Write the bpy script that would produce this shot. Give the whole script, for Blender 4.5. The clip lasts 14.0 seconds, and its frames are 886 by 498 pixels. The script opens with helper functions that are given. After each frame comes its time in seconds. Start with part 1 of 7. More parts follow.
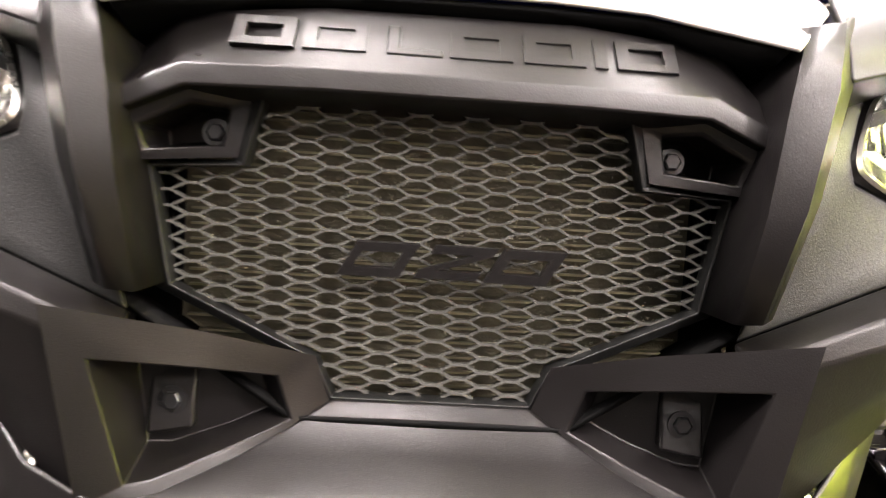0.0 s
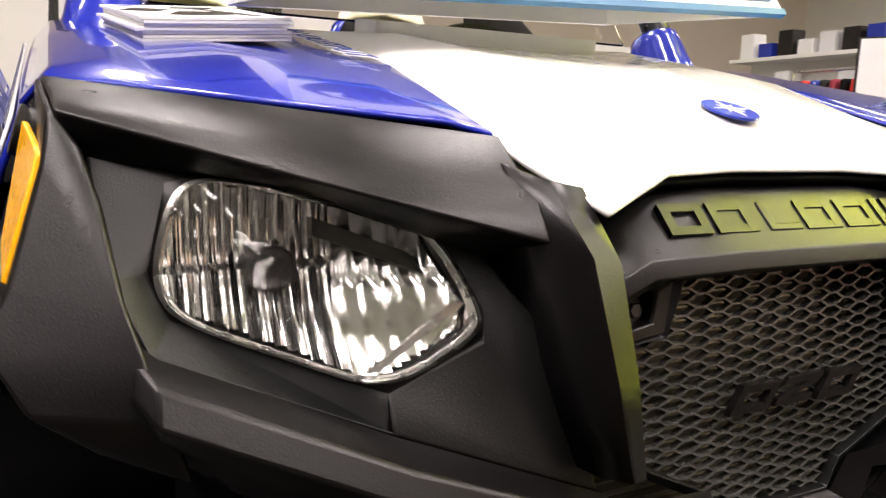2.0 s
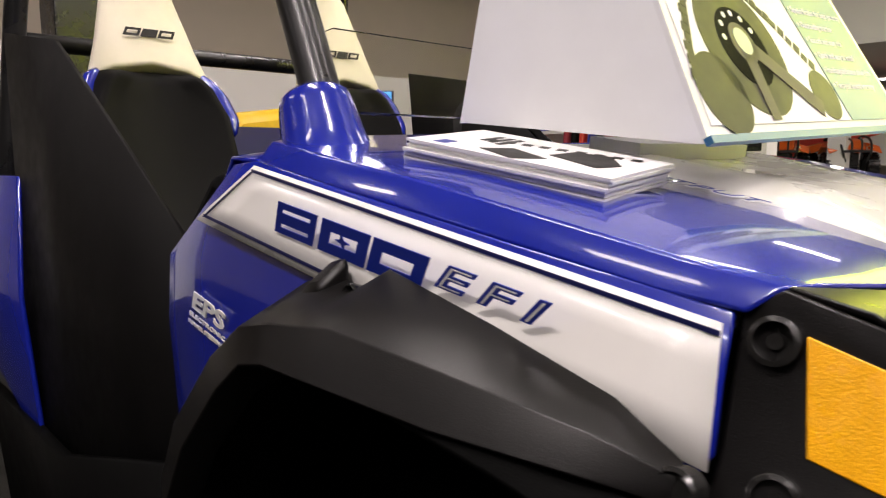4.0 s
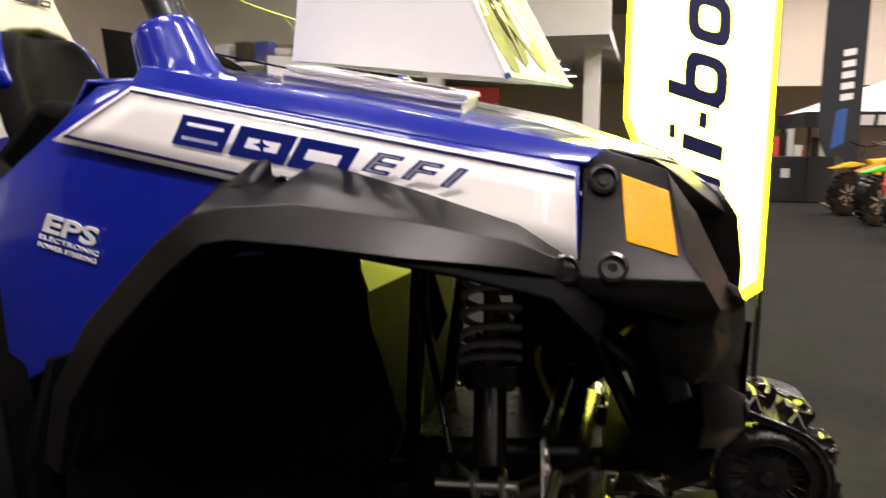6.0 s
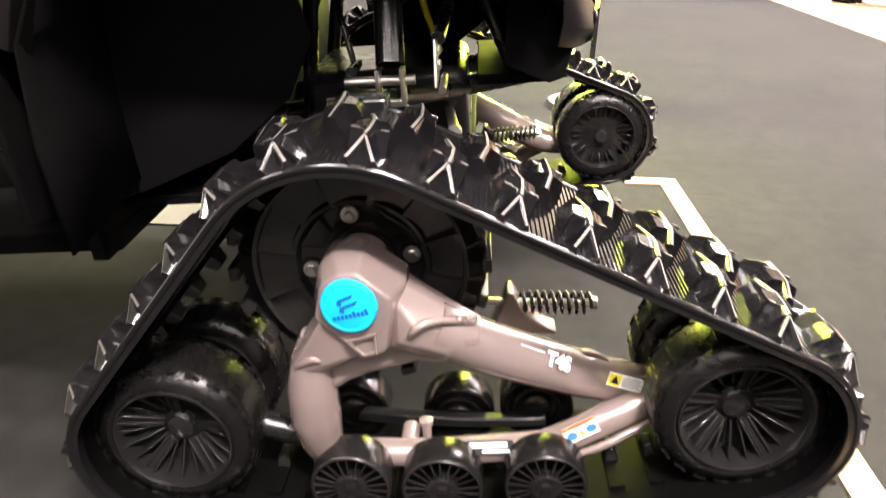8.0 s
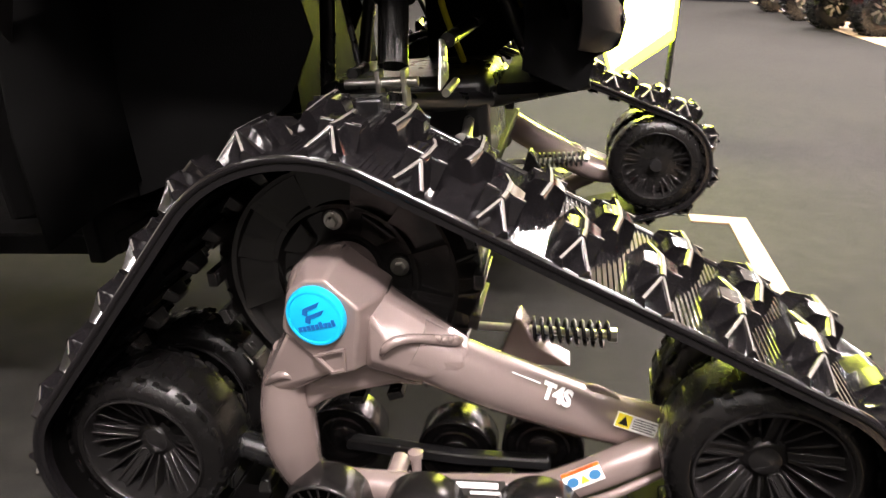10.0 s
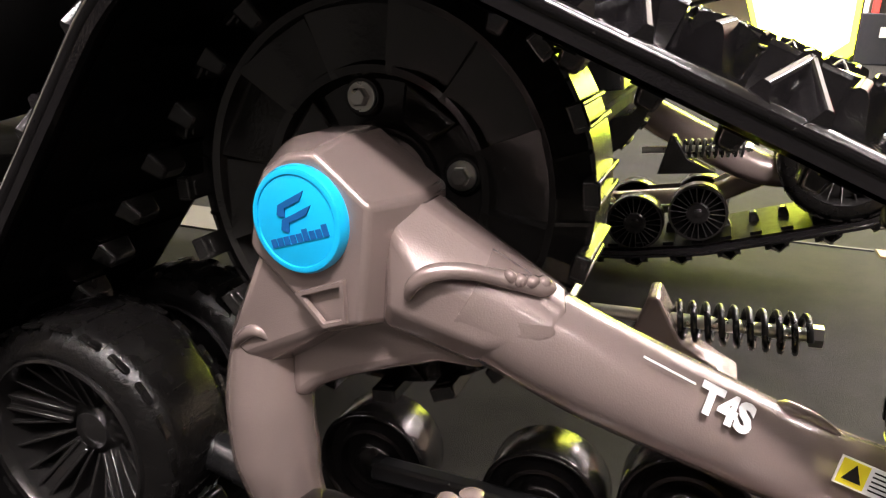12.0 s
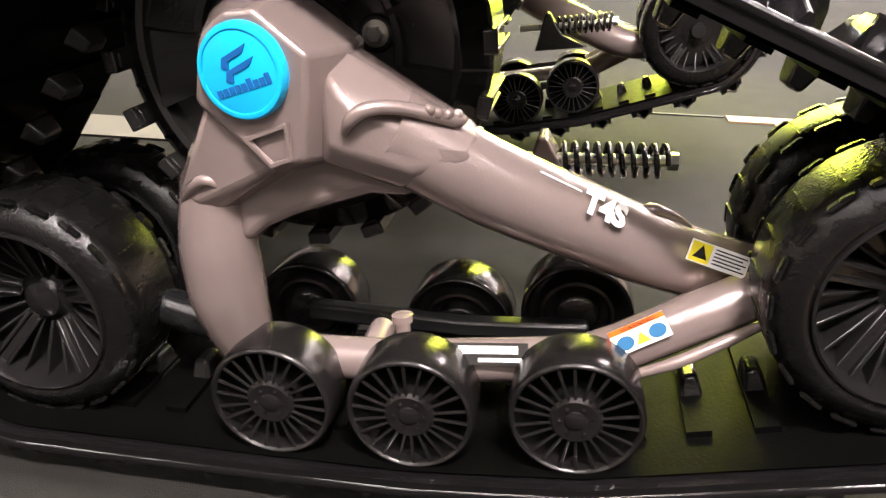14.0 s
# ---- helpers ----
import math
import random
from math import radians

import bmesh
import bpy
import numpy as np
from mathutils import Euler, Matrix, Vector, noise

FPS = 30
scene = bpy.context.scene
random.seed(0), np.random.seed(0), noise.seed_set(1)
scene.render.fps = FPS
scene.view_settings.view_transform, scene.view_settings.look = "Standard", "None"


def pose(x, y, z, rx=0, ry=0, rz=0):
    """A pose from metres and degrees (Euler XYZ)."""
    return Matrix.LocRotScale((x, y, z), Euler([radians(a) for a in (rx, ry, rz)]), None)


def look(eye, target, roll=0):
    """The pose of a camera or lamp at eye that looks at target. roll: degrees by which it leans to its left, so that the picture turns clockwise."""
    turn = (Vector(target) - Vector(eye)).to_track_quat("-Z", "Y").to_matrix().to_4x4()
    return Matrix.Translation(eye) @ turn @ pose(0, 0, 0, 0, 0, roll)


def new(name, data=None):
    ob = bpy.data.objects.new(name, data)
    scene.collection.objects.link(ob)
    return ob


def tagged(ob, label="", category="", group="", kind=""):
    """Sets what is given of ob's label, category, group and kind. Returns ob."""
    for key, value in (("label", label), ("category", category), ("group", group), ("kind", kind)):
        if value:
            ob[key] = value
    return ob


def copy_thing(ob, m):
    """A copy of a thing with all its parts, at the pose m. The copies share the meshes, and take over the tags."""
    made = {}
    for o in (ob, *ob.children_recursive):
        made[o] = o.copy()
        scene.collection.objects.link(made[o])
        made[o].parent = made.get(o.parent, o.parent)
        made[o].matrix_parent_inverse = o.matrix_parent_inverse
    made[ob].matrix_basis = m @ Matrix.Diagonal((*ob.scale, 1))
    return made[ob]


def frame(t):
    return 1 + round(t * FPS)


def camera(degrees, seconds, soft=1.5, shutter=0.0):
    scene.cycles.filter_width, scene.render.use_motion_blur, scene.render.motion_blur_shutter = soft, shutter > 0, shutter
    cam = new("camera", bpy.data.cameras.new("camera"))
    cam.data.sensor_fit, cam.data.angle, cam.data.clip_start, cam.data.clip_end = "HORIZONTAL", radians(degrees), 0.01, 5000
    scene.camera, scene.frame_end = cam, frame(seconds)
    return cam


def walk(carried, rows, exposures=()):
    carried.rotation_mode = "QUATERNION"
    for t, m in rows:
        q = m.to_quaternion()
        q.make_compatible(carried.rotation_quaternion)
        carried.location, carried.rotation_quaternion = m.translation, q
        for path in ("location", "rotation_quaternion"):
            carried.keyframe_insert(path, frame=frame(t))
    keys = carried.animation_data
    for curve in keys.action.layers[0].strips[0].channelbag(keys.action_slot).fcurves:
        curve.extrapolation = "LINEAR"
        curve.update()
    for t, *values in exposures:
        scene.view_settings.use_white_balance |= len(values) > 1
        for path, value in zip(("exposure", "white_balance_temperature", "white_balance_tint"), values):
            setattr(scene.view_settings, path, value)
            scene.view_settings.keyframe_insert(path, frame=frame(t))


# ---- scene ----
cam = camera(62.9, 14.0, 1.2, 0.35)
PATH = [
    (0, (-0.0189, -0.3795, 1.0208), (0.0559, 1.3148, 0.7318), 3.82),
    (0.2, (-0.0765, -0.4273, 1.0171), (0.1066, 1.2656, 0.7706), 4.64),
    (0.5, (-0.1711, -0.4837, 1.0342), (0.2159, 1.1683, 0.7541), 5.64),
    (1, (-0.3001, -0.4795, 1.0709), (0.2907, 1.1044, 0.7528), 5.15),
    (1.5, (-0.4291, -0.3627, 1.1047), (0.2073, 1.2098, 0.8230), 2.98),
    (2, (-0.4799, -0.2883, 1.1267), (0.2649, 1.2368, 0.8465), 1.50),
    (2.2, (-0.5134, -0.2701, 1.1364), (0.2898, 1.2250, 0.8588), 1.37),
    (2.5, (-0.5839, -0.2583, 1.1534), (0.2829, 1.2031, 0.8857), 1.46),
    (3, (-0.7714, -0.2005, 1.2114), (0.3595, 1.0659, 0.9357), 1.24),
    (3.2, (-0.8308, -0.1662, 1.2283), (0.3388, 1.0645, 0.9583), 0.86),
    (3.5, (-0.8987, -0.1019, 1.2433), (0.2554, 1.1456, 0.9780), -0.19),
    (3.7, (-0.9236, -0.0289, 1.2386), (0.2425, 1.2110, 0.9956), -0.27),
    (5.8, (-1.2358, 0.1794, 1.1825), (0.3672, 0.7521, 0.9398), -0.06),
    (6, (-1.2823, 0.1697, 1.1617), (0.3578, 0.6183, 0.9006), 0.16),
    (6.5, (-1.3175, 0.1959, 1.0861), (0.3423, 0.4631, 0.7251), 0.93),
    (7, (-1.3296, 0.2229, 1.0379), (0.3053, 0.4211, 0.5407), 0.57),
    (7.5, (-1.4147, 0.2295, 0.9959), (0.1806, 0.3609, 0.3663), 0.94),
    (8, (-1.5403, 0.2156, 0.9652), (0.0026, 0.2755, 0.2089), 1.55),
    (8.2, (-1.5927, 0.2157, 0.9661), (-0.0636, 0.2766, 0.1821), 1.80),
    (10.3, (-1.3726, 0.0543, 0.8386), (0.1952, 0.4438, 0.2486), 0.73),
    (10.5, (-1.2952, 0.0421, 0.7672), (0.2236, 0.5856, 0.1714), 0.16),
    (11, (-1.1584, 0.0774, 0.6286), (0.3440, 0.6517, 0.0189), 0.94),
    (11.5, (-1.1275, 0.0987, 0.5965), (0.3913, 0.6714, 0.0275), 1.70),
    (12, (-1.1292, 0.1040, 0.5968), (0.4094, 0.6695, 0.0743), 1.38),
    (12.5, (-1.1490, 0.1013, 0.5963), (0.3930, 0.6507, 0.0674), 1.20),
    (13, (-1.1885, 0.0805, 0.5756), (0.3612, 0.5394, -0.0118), 1.06),
    (13.5, (-1.2264, 0.0850, 0.5675), (0.3182, 0.4120, -0.1146), 0.89),
    (14, (-1.2513, 0.1063, 0.5742), (0.2847, 0.3832, -0.1484), 0.58),
]
walk(cam, [(t, look(e, g, r)) for t, e, g, r in PATH], [(0, 2.45), (0.5, 2.6), (1, 2.35), (1.6, 1.25), (2.2, 0.25), (2.6, -0.15), (3, -0.3), (3.7, -0.3), (5.8, 0.1), (6.4, 0.3), (7, 1.6), (7.5, 2.55), (8.2, 2.45), (10.3, 2.0), (12.5, 1.65), (13.4, 1.78), (14, 2.12)])
import itertools


# ---- world and large lights ----
world = bpy.data.worlds.new("hall")
scene.world = world
world.use_nodes = True
world.node_tree.nodes["Background"].inputs[0].default_value = (1.0, 0.93, 0.85, 1)
world.node_tree.nodes["Background"].inputs[1].default_value = 0.02


# ---- materials ----
def mat(name, col, rough=0.5, metal=0.0, coat=0.0, vary=0.12, scale=30.0, bump=0.0, bscale=400.0, rvary=0.1, emit=0.0, trans=0.0, spec=0.5, island=0.0):
    m = bpy.data.materials.new(name)
    m.use_nodes = True
    nt = m.node_tree
    b = nt.nodes["Principled BSDF"]
    N = lambda k: nt.nodes.new(k)
    L = nt.links.new
    b.inputs["Roughness"].default_value = rough
    b.inputs["Metallic"].default_value = metal
    b.inputs["Coat Weight"].default_value = coat
    b.inputs["Coat Roughness"].default_value = 0.04
    b.inputs["Specular IOR Level"].default_value = spec
    b.inputs["Transmission Weight"].default_value = trans
    tc = N("ShaderNodeTexCoord")
    n1 = N("ShaderNodeTexNoise")
    n1.inputs["Scale"].default_value = scale
    n1.inputs["Detail"].default_value = 6
    n2 = N("ShaderNodeTexNoise")
    n2.inputs["Scale"].default_value = scale / 9
    n2.inputs["Detail"].default_value = 3
    L(tc.outputs["Object"], n1.inputs["Vector"])
    L(tc.outputs["Object"], n2.inputs["Vector"])
    add = N("ShaderNodeMath")
    add.operation = "ADD"
    L(n1.outputs["Fac"], add.inputs[0])
    L(n2.outputs["Fac"], add.inputs[1])
    src = add.outputs[0]
    if island:
        oi = N("ShaderNodeObjectInfo")
        k = N("ShaderNodeMath")
        k.operation = "MULTIPLY_ADD"
        k.inputs[1].default_value = island
        L(oi.outputs["Random"], k.inputs[0])
        L(src, k.inputs[2])
        src = k.outputs[0]
    mr = N("ShaderNodeMapRange")
    mr.inputs[1].default_value, mr.inputs[2].default_value = 0.6, 1.4 + island
    mr.inputs[3].default_value, mr.inputs[4].default_value = 1 - vary, 1 + vary
    L(src, mr.inputs[0])
    mix = N("ShaderNodeVectorMath")
    mix.operation = "SCALE"
    mix.inputs[0].default_value = col
    L(mr.outputs[0], mix.inputs["Scale"])
    L(mix.outputs[0], b.inputs["Base Color"])
    r2 = N("ShaderNodeMapRange")
    r2.inputs[1].default_value, r2.inputs[2].default_value = 0.6, 1.4
    r2.inputs[3].default_value, r2.inputs[4].default_value = max(0.02, rough - rvary), min(1, rough + rvary)
    L(add.outputs[0], r2.inputs[0])
    L(r2.outputs[0], b.inputs["Roughness"])
    if bump:
        n3 = N("ShaderNodeTexNoise")
        n3.inputs["Scale"].default_value = bscale
        n3.inputs["Detail"].default_value = 4
        L(tc.outputs["Object"], n3.inputs["Vector"])
        bp = N("ShaderNodeBump")
        bp.inputs["Strength"].default_value = bump
        bp.inputs["Distance"].default_value = 0.002
        L(n3.outputs["Fac"], bp.inputs["Height"])
        L(bp.outputs[0], b.inputs["Normal"])
    if emit:
        b.inputs["Emission Color"].default_value = (*col, 1)
        b.inputs["Emission Strength"].default_value = emit
    return m


M_black = mat("moulded black plastic", (0.0045, 0.004, 0.004), 0.31, vary=0.15, scale=25, bump=0.12, bscale=900, rvary=0.05, spec=0.3)
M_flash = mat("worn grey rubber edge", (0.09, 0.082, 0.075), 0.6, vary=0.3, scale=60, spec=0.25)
M_matte = mat("matte black plastic", (0.0018, 0.0018, 0.0018), 0.7, vary=0.2, bump=0.2, spec=0.05)
M_grey = mat("dark grey plastic", (0.004, 0.0042, 0.004), 0.42, vary=0.15, bump=0.2, bscale=900, spec=0.3)
M_blue = mat("blue gloss plastic", (0.006, 0.015, 0.3), 0.22, coat=1.0, vary=0.08, scale=12, rvary=0.05)
M_white = mat("white gloss plastic", (0.78, 0.76, 0.73), 0.3, coat=0.8, vary=0.03, scale=14, rvary=0.06)
M_ink = mat("blue decal", (0.012, 0.03, 0.32), 0.35, coat=0.4, vary=0.05)
M_navy = mat("navy decal", (0.01, 0.012, 0.08), 0.35, coat=0.4, vary=0.05)
M_decal = mat("white decal", (0.8, 0.8, 0.8), 0.4, vary=0.03)
M_amber = mat("amber reflector plastic", (1.0, 0.47, 0.004), 0.25, coat=0.6, vary=0.06, scale=60, bump=0.3, bscale=700)
M_chrome = mat("reflector chrome", (0.88, 0.87, 0.84), 0.14, metal=1.0, vary=0.03, rvary=0.03)
M_steel = mat("zinc steel", (0.62, 0.61, 0.57), 0.3, metal=1.0, vary=0.15, scale=50)
M_dsteel = mat("black painted steel", (0.008, 0.008, 0.0085), 0.3, vary=0.25, scale=30)
M_spring = mat("grey coated spring", (0.42, 0.41, 0.42), 0.4, vary=0.12, scale=40)
M_alu = mat("radiator aluminium", (0.1, 0.092, 0.062), 0.45, metal=0.5, vary=0.45, scale=45, bump=0.5, bscale=700)
M_fins = mat("radiator tube aluminium", (0.34, 0.32, 0.22), 0.35, metal=0.8, vary=0.4, scale=70)
M_mesh = mat("satin grey moulded mesh", (0.055, 0.055, 0.05), 0.22, vary=0.2, scale=60)
M_bronze = mat("taupe powder coat", (0.25, 0.197, 0.185), 0.24, metal=0.4, coat=0.5, vary=0.04, scale=18, bump=0.12, bscale=700, rvary=0.03)
M_cyan = mat("cyan plastic cap", (0.005, 0.42, 0.78), 0.35, coat=0.3, vary=0.04)
M_rubber = mat("black rubber", (0.0042, 0.0039, 0.0039), 0.27, vary=0.3, scale=40, bump=0.35, bscale=300, rvary=0.08, spec=0.38)
M_belt = mat("moulded track rubber", (0.0055, 0.005, 0.0055), 0.11, vary=0.35, scale=35, bump=0.06, bscale=350, rvary=0.06, island=0.4)
M_nylon = mat("glossy black nylon", (0.012, 0.0115, 0.011), 0.2, vary=0.25, scale=30, bump=0.15, bscale=200)
M_paper = mat("printed white paper", (0.82, 0.81, 0.8), 0.45, vary=0.04, scale=60)
M_print = mat("dark print", (0.022, 0.02, 0.018), 0.45, vary=0.4, scale=60, spec=0.15)
M_tan = mat("tan printed machine part", (0.075, 0.063, 0.056), 0.5, vary=0.35, scale=40, spec=0.2)
M_bulk = mat("pale bulkhead paint", (0.3, 0.3, 0.28), 0.4, vary=0.1)
M_sign = mat("grey sign board", (0.66, 0.66, 0.67), 0.4, vary=0.03)
M_signb = mat("blue sign print", (0.03, 0.135, 0.28), 0.4, vary=0.15, scale=8)
M_cloth = mat("cream vinyl", (0.72, 0.66, 0.53), 0.55, vary=0.06, bump=0.2, bscale=500)
M_vinyl = mat("black vinyl", (0.004, 0.0037, 0.0037), 0.6, vary=0.2, bump=0.2, bscale=500, spec=0.1)
# Flag cloth is given its own emission, which also lights the parts near it.
M_neon = mat("emissive yellow flag edge", (0.72, 0.95, 0.012), 0.7, emit=8.5, vary=0.02)
M_neonw = mat("emissive pale yellow flag cloth", (0.98, 1.0, 0.11), 0.7, emit=8.5, vary=0.02)
M_flagk = mat("black flag cloth", (0.012, 0.013, 0.018), 0.8, vary=0.2)
M_flagb = mat("blue flag print", (0.02, 0.07, 0.25), 0.8, vary=0.3)
M_wall = mat("beige plaster", (0.62, 0.55, 0.46), 0.85, vary=0.04, scale=3, bump=0.1, bscale=80)
M_dimwall = mat("dark tone of unseen walls", (0.05, 0.048, 0.046), 0.9, vary=0.2, scale=3, bump=0.2, bscale=30)
M_roller = mat("graphite moulded wheel", (0.026, 0.024, 0.024), 0.2, metal=0.7, vary=0.2, scale=40, bump=0.15, bscale=250, rvary=0.06)
M_wheel = mat("black moulded wheel rim", (0.02, 0.019, 0.019), 0.2, metal=0.6, vary=0.2, scale=40, bump=0.12, bscale=250, rvary=0.05)
M_lining = mat("darkened belt lining", (0.002, 0.0019, 0.0019), 0.4, vary=0.3, scale=40, bump=0.2, bscale=250, spec=0.03)
M_label = mat("yellow label print", (0.78, 0.66, 0.03), 0.4, vary=0.05)
M_mark = mat("blue moulded mark", (0.008, 0.09, 0.3), 0.35, vary=0.1)
M_wallw = mat("white painted wall", (0.8, 0.78, 0.74), 0.8, vary=0.03, scale=3)
M_ceil = mat("ceiling panels", (0.42, 0.41, 0.39), 0.9, vary=0.05, scale=4)
M_lamp = mat("lamp diffuser", (1.0, 0.905, 0.875), 0.5, emit=9.0, vary=0.0)
M_spot = mat("small downlight", (1.0, 0.95, 0.88), 0.5, emit=12.0, vary=0.0)
M_carpet = mat("charcoal carpet", (0.0115, 0.011, 0.0097), 0.95, vary=0.6, scale=14, bump=0.8, bscale=500, rvary=0.03, spec=0.2)
M_tape = mat("tan floor strip", (0.19, 0.13, 0.07), 0.6, vary=0.12, scale=18)
M_shadestrip = mat("shade-toned floor strip", (0.1, 0.092, 0.08), 0.7, vary=0.2, scale=18)
M_wood = mat("tan booth floor", (0.45, 0.33, 0.2), 0.5, vary=0.15, scale=5)
M_red = mat("red paint", (0.6, 0.03, 0.02), 0.35, coat=0.5, vary=0.08)
M_orange = mat("orange paint", (0.75, 0.13, 0.01), 0.35, coat=0.4, vary=0.1)
M_green = mat("green plastic", (0.06, 0.55, 0.04), 0.35, vary=0.1)
M_yellow = mat("yellow paint", (0.7, 0.45, 0.01), 0.4, vary=0.12)
M_yline = mat("yellow hose", (0.6, 0.55, 0.02), 0.45, vary=0.1)
M_screen = mat("lit monitor picture", (0.12, 0.42, 0.85), 0.3, emit=1.2, vary=0.5, scale=6)
M_pink = mat("red poster print", (0.62, 0.06, 0.045), 0.5, vary=0.08, scale=6)
M_fabric = mat("mixed garments", (0.3, 0.03, 0.05), 0.8, vary=0.5, scale=12)


def glass_mat(name, tint=(1, 1, 1), rough=0.02):
    m = bpy.data.materials.new(name)
    m.use_nodes = True
    b = m.node_tree.nodes["Principled BSDF"]
    b.inputs["Base Color"].default_value = (*tint, 1)
    b.inputs["Transmission Weight"].default_value = 1.0
    b.inputs["Roughness"].default_value = rough
    b.inputs["IOR"].default_value = 1.35
    return m


M_lens = glass_mat("clear headlight lens")
M_pane = glass_mat("clear acrylic windscreen", (0.95, 0.95, 0.93))


# ---- mesh kit ----
def V(*a):
    return Vector(a)


def part(name, bm, material, parent=None, label="", bevel=0.0, thick=0.0, smooth=35, segs=2, off=0.0):
    bmesh.ops.recalc_face_normals(bm, faces=bm.faces)
    me = bpy.data.meshes.new(name)
    bm.to_mesh(me)
    bm.free()
    me.materials.append(material)
    ob = new(name, me)
    if smooth:
        for p in me.polygons:
            p.use_smooth = True
        me.set_sharp_from_angle(angle=radians(smooth))
    if thick:
        s = ob.modifiers.new("thickness", "SOLIDIFY")
        s.thickness, s.offset = thick, off
    if bevel:
        b = ob.modifiers.new("edges", "BEVEL")
        b.width, b.segments, b.limit_method, b.angle_limit = bevel, segs, "ANGLE", radians(28)
    if parent:
        ob.parent = parent
    if label:
        ob["label"] = label
    return ob


def thing(name, label, category, group="", at=(0, 0, 0), kind=""):
    ob = new(name)
    ob.location = at
    return tagged(ob, label, category, group, kind)


def B():
    return bmesh.new()


def box(bm, c, s, rot=None):
    """A box of sizes s about c."""
    vs = []
    for x in (-0.5, 0.5):
        for y in (-0.5, 0.5):
            for z in (-0.5, 0.5):
                v = V(x * s[0], y * s[1], z * s[2])
                if rot:
                    v = rot @ v
                vs.append(bm.verts.new(v + V(*c)))
    for f in ((0, 1, 3, 2), (4, 6, 7, 5), (0, 4, 5, 1), (2, 3, 7, 6), (0, 2, 6, 4), (1, 5, 7, 3)):
        bm.faces.new([vs[i] for i in f])
    return bm


def sheet(bm, rows):
    """A surface through rows of points, each row of the same length."""
    g = [[bm.verts.new(p) for p in r] for r in rows]
    for a, b in zip(g, g[1:]):
        for i in range(len(a) - 1):
            bm.faces.new((a[i], a[i + 1], b[i + 1], b[i]))
    return bm


def prism(bm, pts, d):
    """A polygon carried along the vector d."""
    a = [bm.verts.new(p) for p in pts]
    b = [bm.verts.new(V(*p) + V(*d)) for p in pts]
    bm.faces.new(a)
    bm.faces.new(b[::-1])
    n = len(a)
    for i in range(n):
        bm.faces.new((a[i], b[i], b[(i + 1) % n], a[(i + 1) % n]))
    return bm


def basis(d):
    d = V(*d).normalized()
    u = d.cross(V(0, 0, 1) if abs(d.z) < 0.9 else V(0, 1, 0)).normalized()
    return d, u, d.cross(u)


def lathe(bm, prof, c, axis=(1, 0, 0), segs=32, closed=False):
    """A profile of (along, radius) turned round an axis through c."""
    d, u, w = basis(axis)
    c = V(*c)
    rings = []
    for a, r in prof:
        if r < 1e-5:
            rings.append([bm.verts.new(c + d * a)])
        else:
            rings.append([bm.verts.new(c + d * a + (u * math.cos(t) + w * math.sin(t)) * r) for t in (2 * math.pi * i / segs for i in range(segs))])
    pairs = list(zip(rings, rings[1:]))
    if closed:
        pairs.append((rings[-1], rings[0]))
    for p, q in pairs:
        for i in range(segs):
            j = (i + 1) % segs
            if len(p) == 1 and len(q) == 1:
                continue
            if len(p) == 1:
                bm.faces.new((p[0], q[i], q[j]))
            elif len(q) == 1:
                bm.faces.new((p[i], q[0], p[j]))
            else:
                bm.faces.new((p[i], q[i], q[j], p[j]))
    return bm


def rod(bm, a, b, r, r2=None, segs=14):
    a, b = V(*a), V(*b)
    h = (b - a).length
    return lathe(bm, [(0, 0), (0, r), (h, r2 or r), (h, 0)], a, b - a, segs)


def tube(bm, pts, r, segs=12, caps=True):
    """A round bar along a smooth line through pts; r is a number or one for each point."""
    P = [V(*p) for p in pts]
    rr = r if isinstance(r, (list, tuple)) else [r] * len(P)
    path = []
    for i in range(len(P) - 1):
        p0, p1, p2, p3 = P[max(i - 1, 0)], P[i], P[i + 1], P[min(i + 2, len(P) - 1)]
        for k in range(6):
            t = k / 6
            q = 0.5 * ((2 * p1) + (p2 - p0) * t + (2 * p0 - 5 * p1 + 4 * p2 - p3) * t * t + (3 * p1 - p0 - 3 * p2 + p3) * t ** 3)
            path.append((q, rr[i] + (rr[i + 1] - rr[i]) * t))
    path.append((P[-1], rr[-1]))
    rings = []
    _, u, _ = basis(path[1][0] - path[0][0])
    for i, (q, rad) in enumerate(path):
        d = (path[min(i + 1, len(path) - 1)][0] - path[max(i - 1, 0)][0]).normalized()
        u = (u - d * u.dot(d)).normalized()
        w = d.cross(u)
        rings.append([bm.verts.new(q + (u * math.cos(2 * math.pi * k / segs) + w * math.sin(2 * math.pi * k / segs)) * rad) for k in range(segs)])
    for a, b in zip(rings, rings[1:]):
        for i in range(segs):
            bm.faces.new((a[i], a[(i + 1) % segs], b[(i + 1) % segs], b[i]))
    if caps:
        bm.faces.new(rings[0])
        bm.faces.new(rings[-1][::-1])
    return bm


def hexbolt(name, c, axis, r, h, parent, material=None, washer=True):
    bm = B()
    lathe(bm, [(0, 0), (0, r), (h * 0.8, r), (h, r * 0.8), (h, 0)], c, axis, 6)
    if washer:
        lathe(bm, [(0, 0), (0, r * 1.5), (h * 0.25, r * 1.5), (h * 0.3, 0)], c, axis, 18)
    return part(name, bm, material or M_steel, parent, smooth=25)


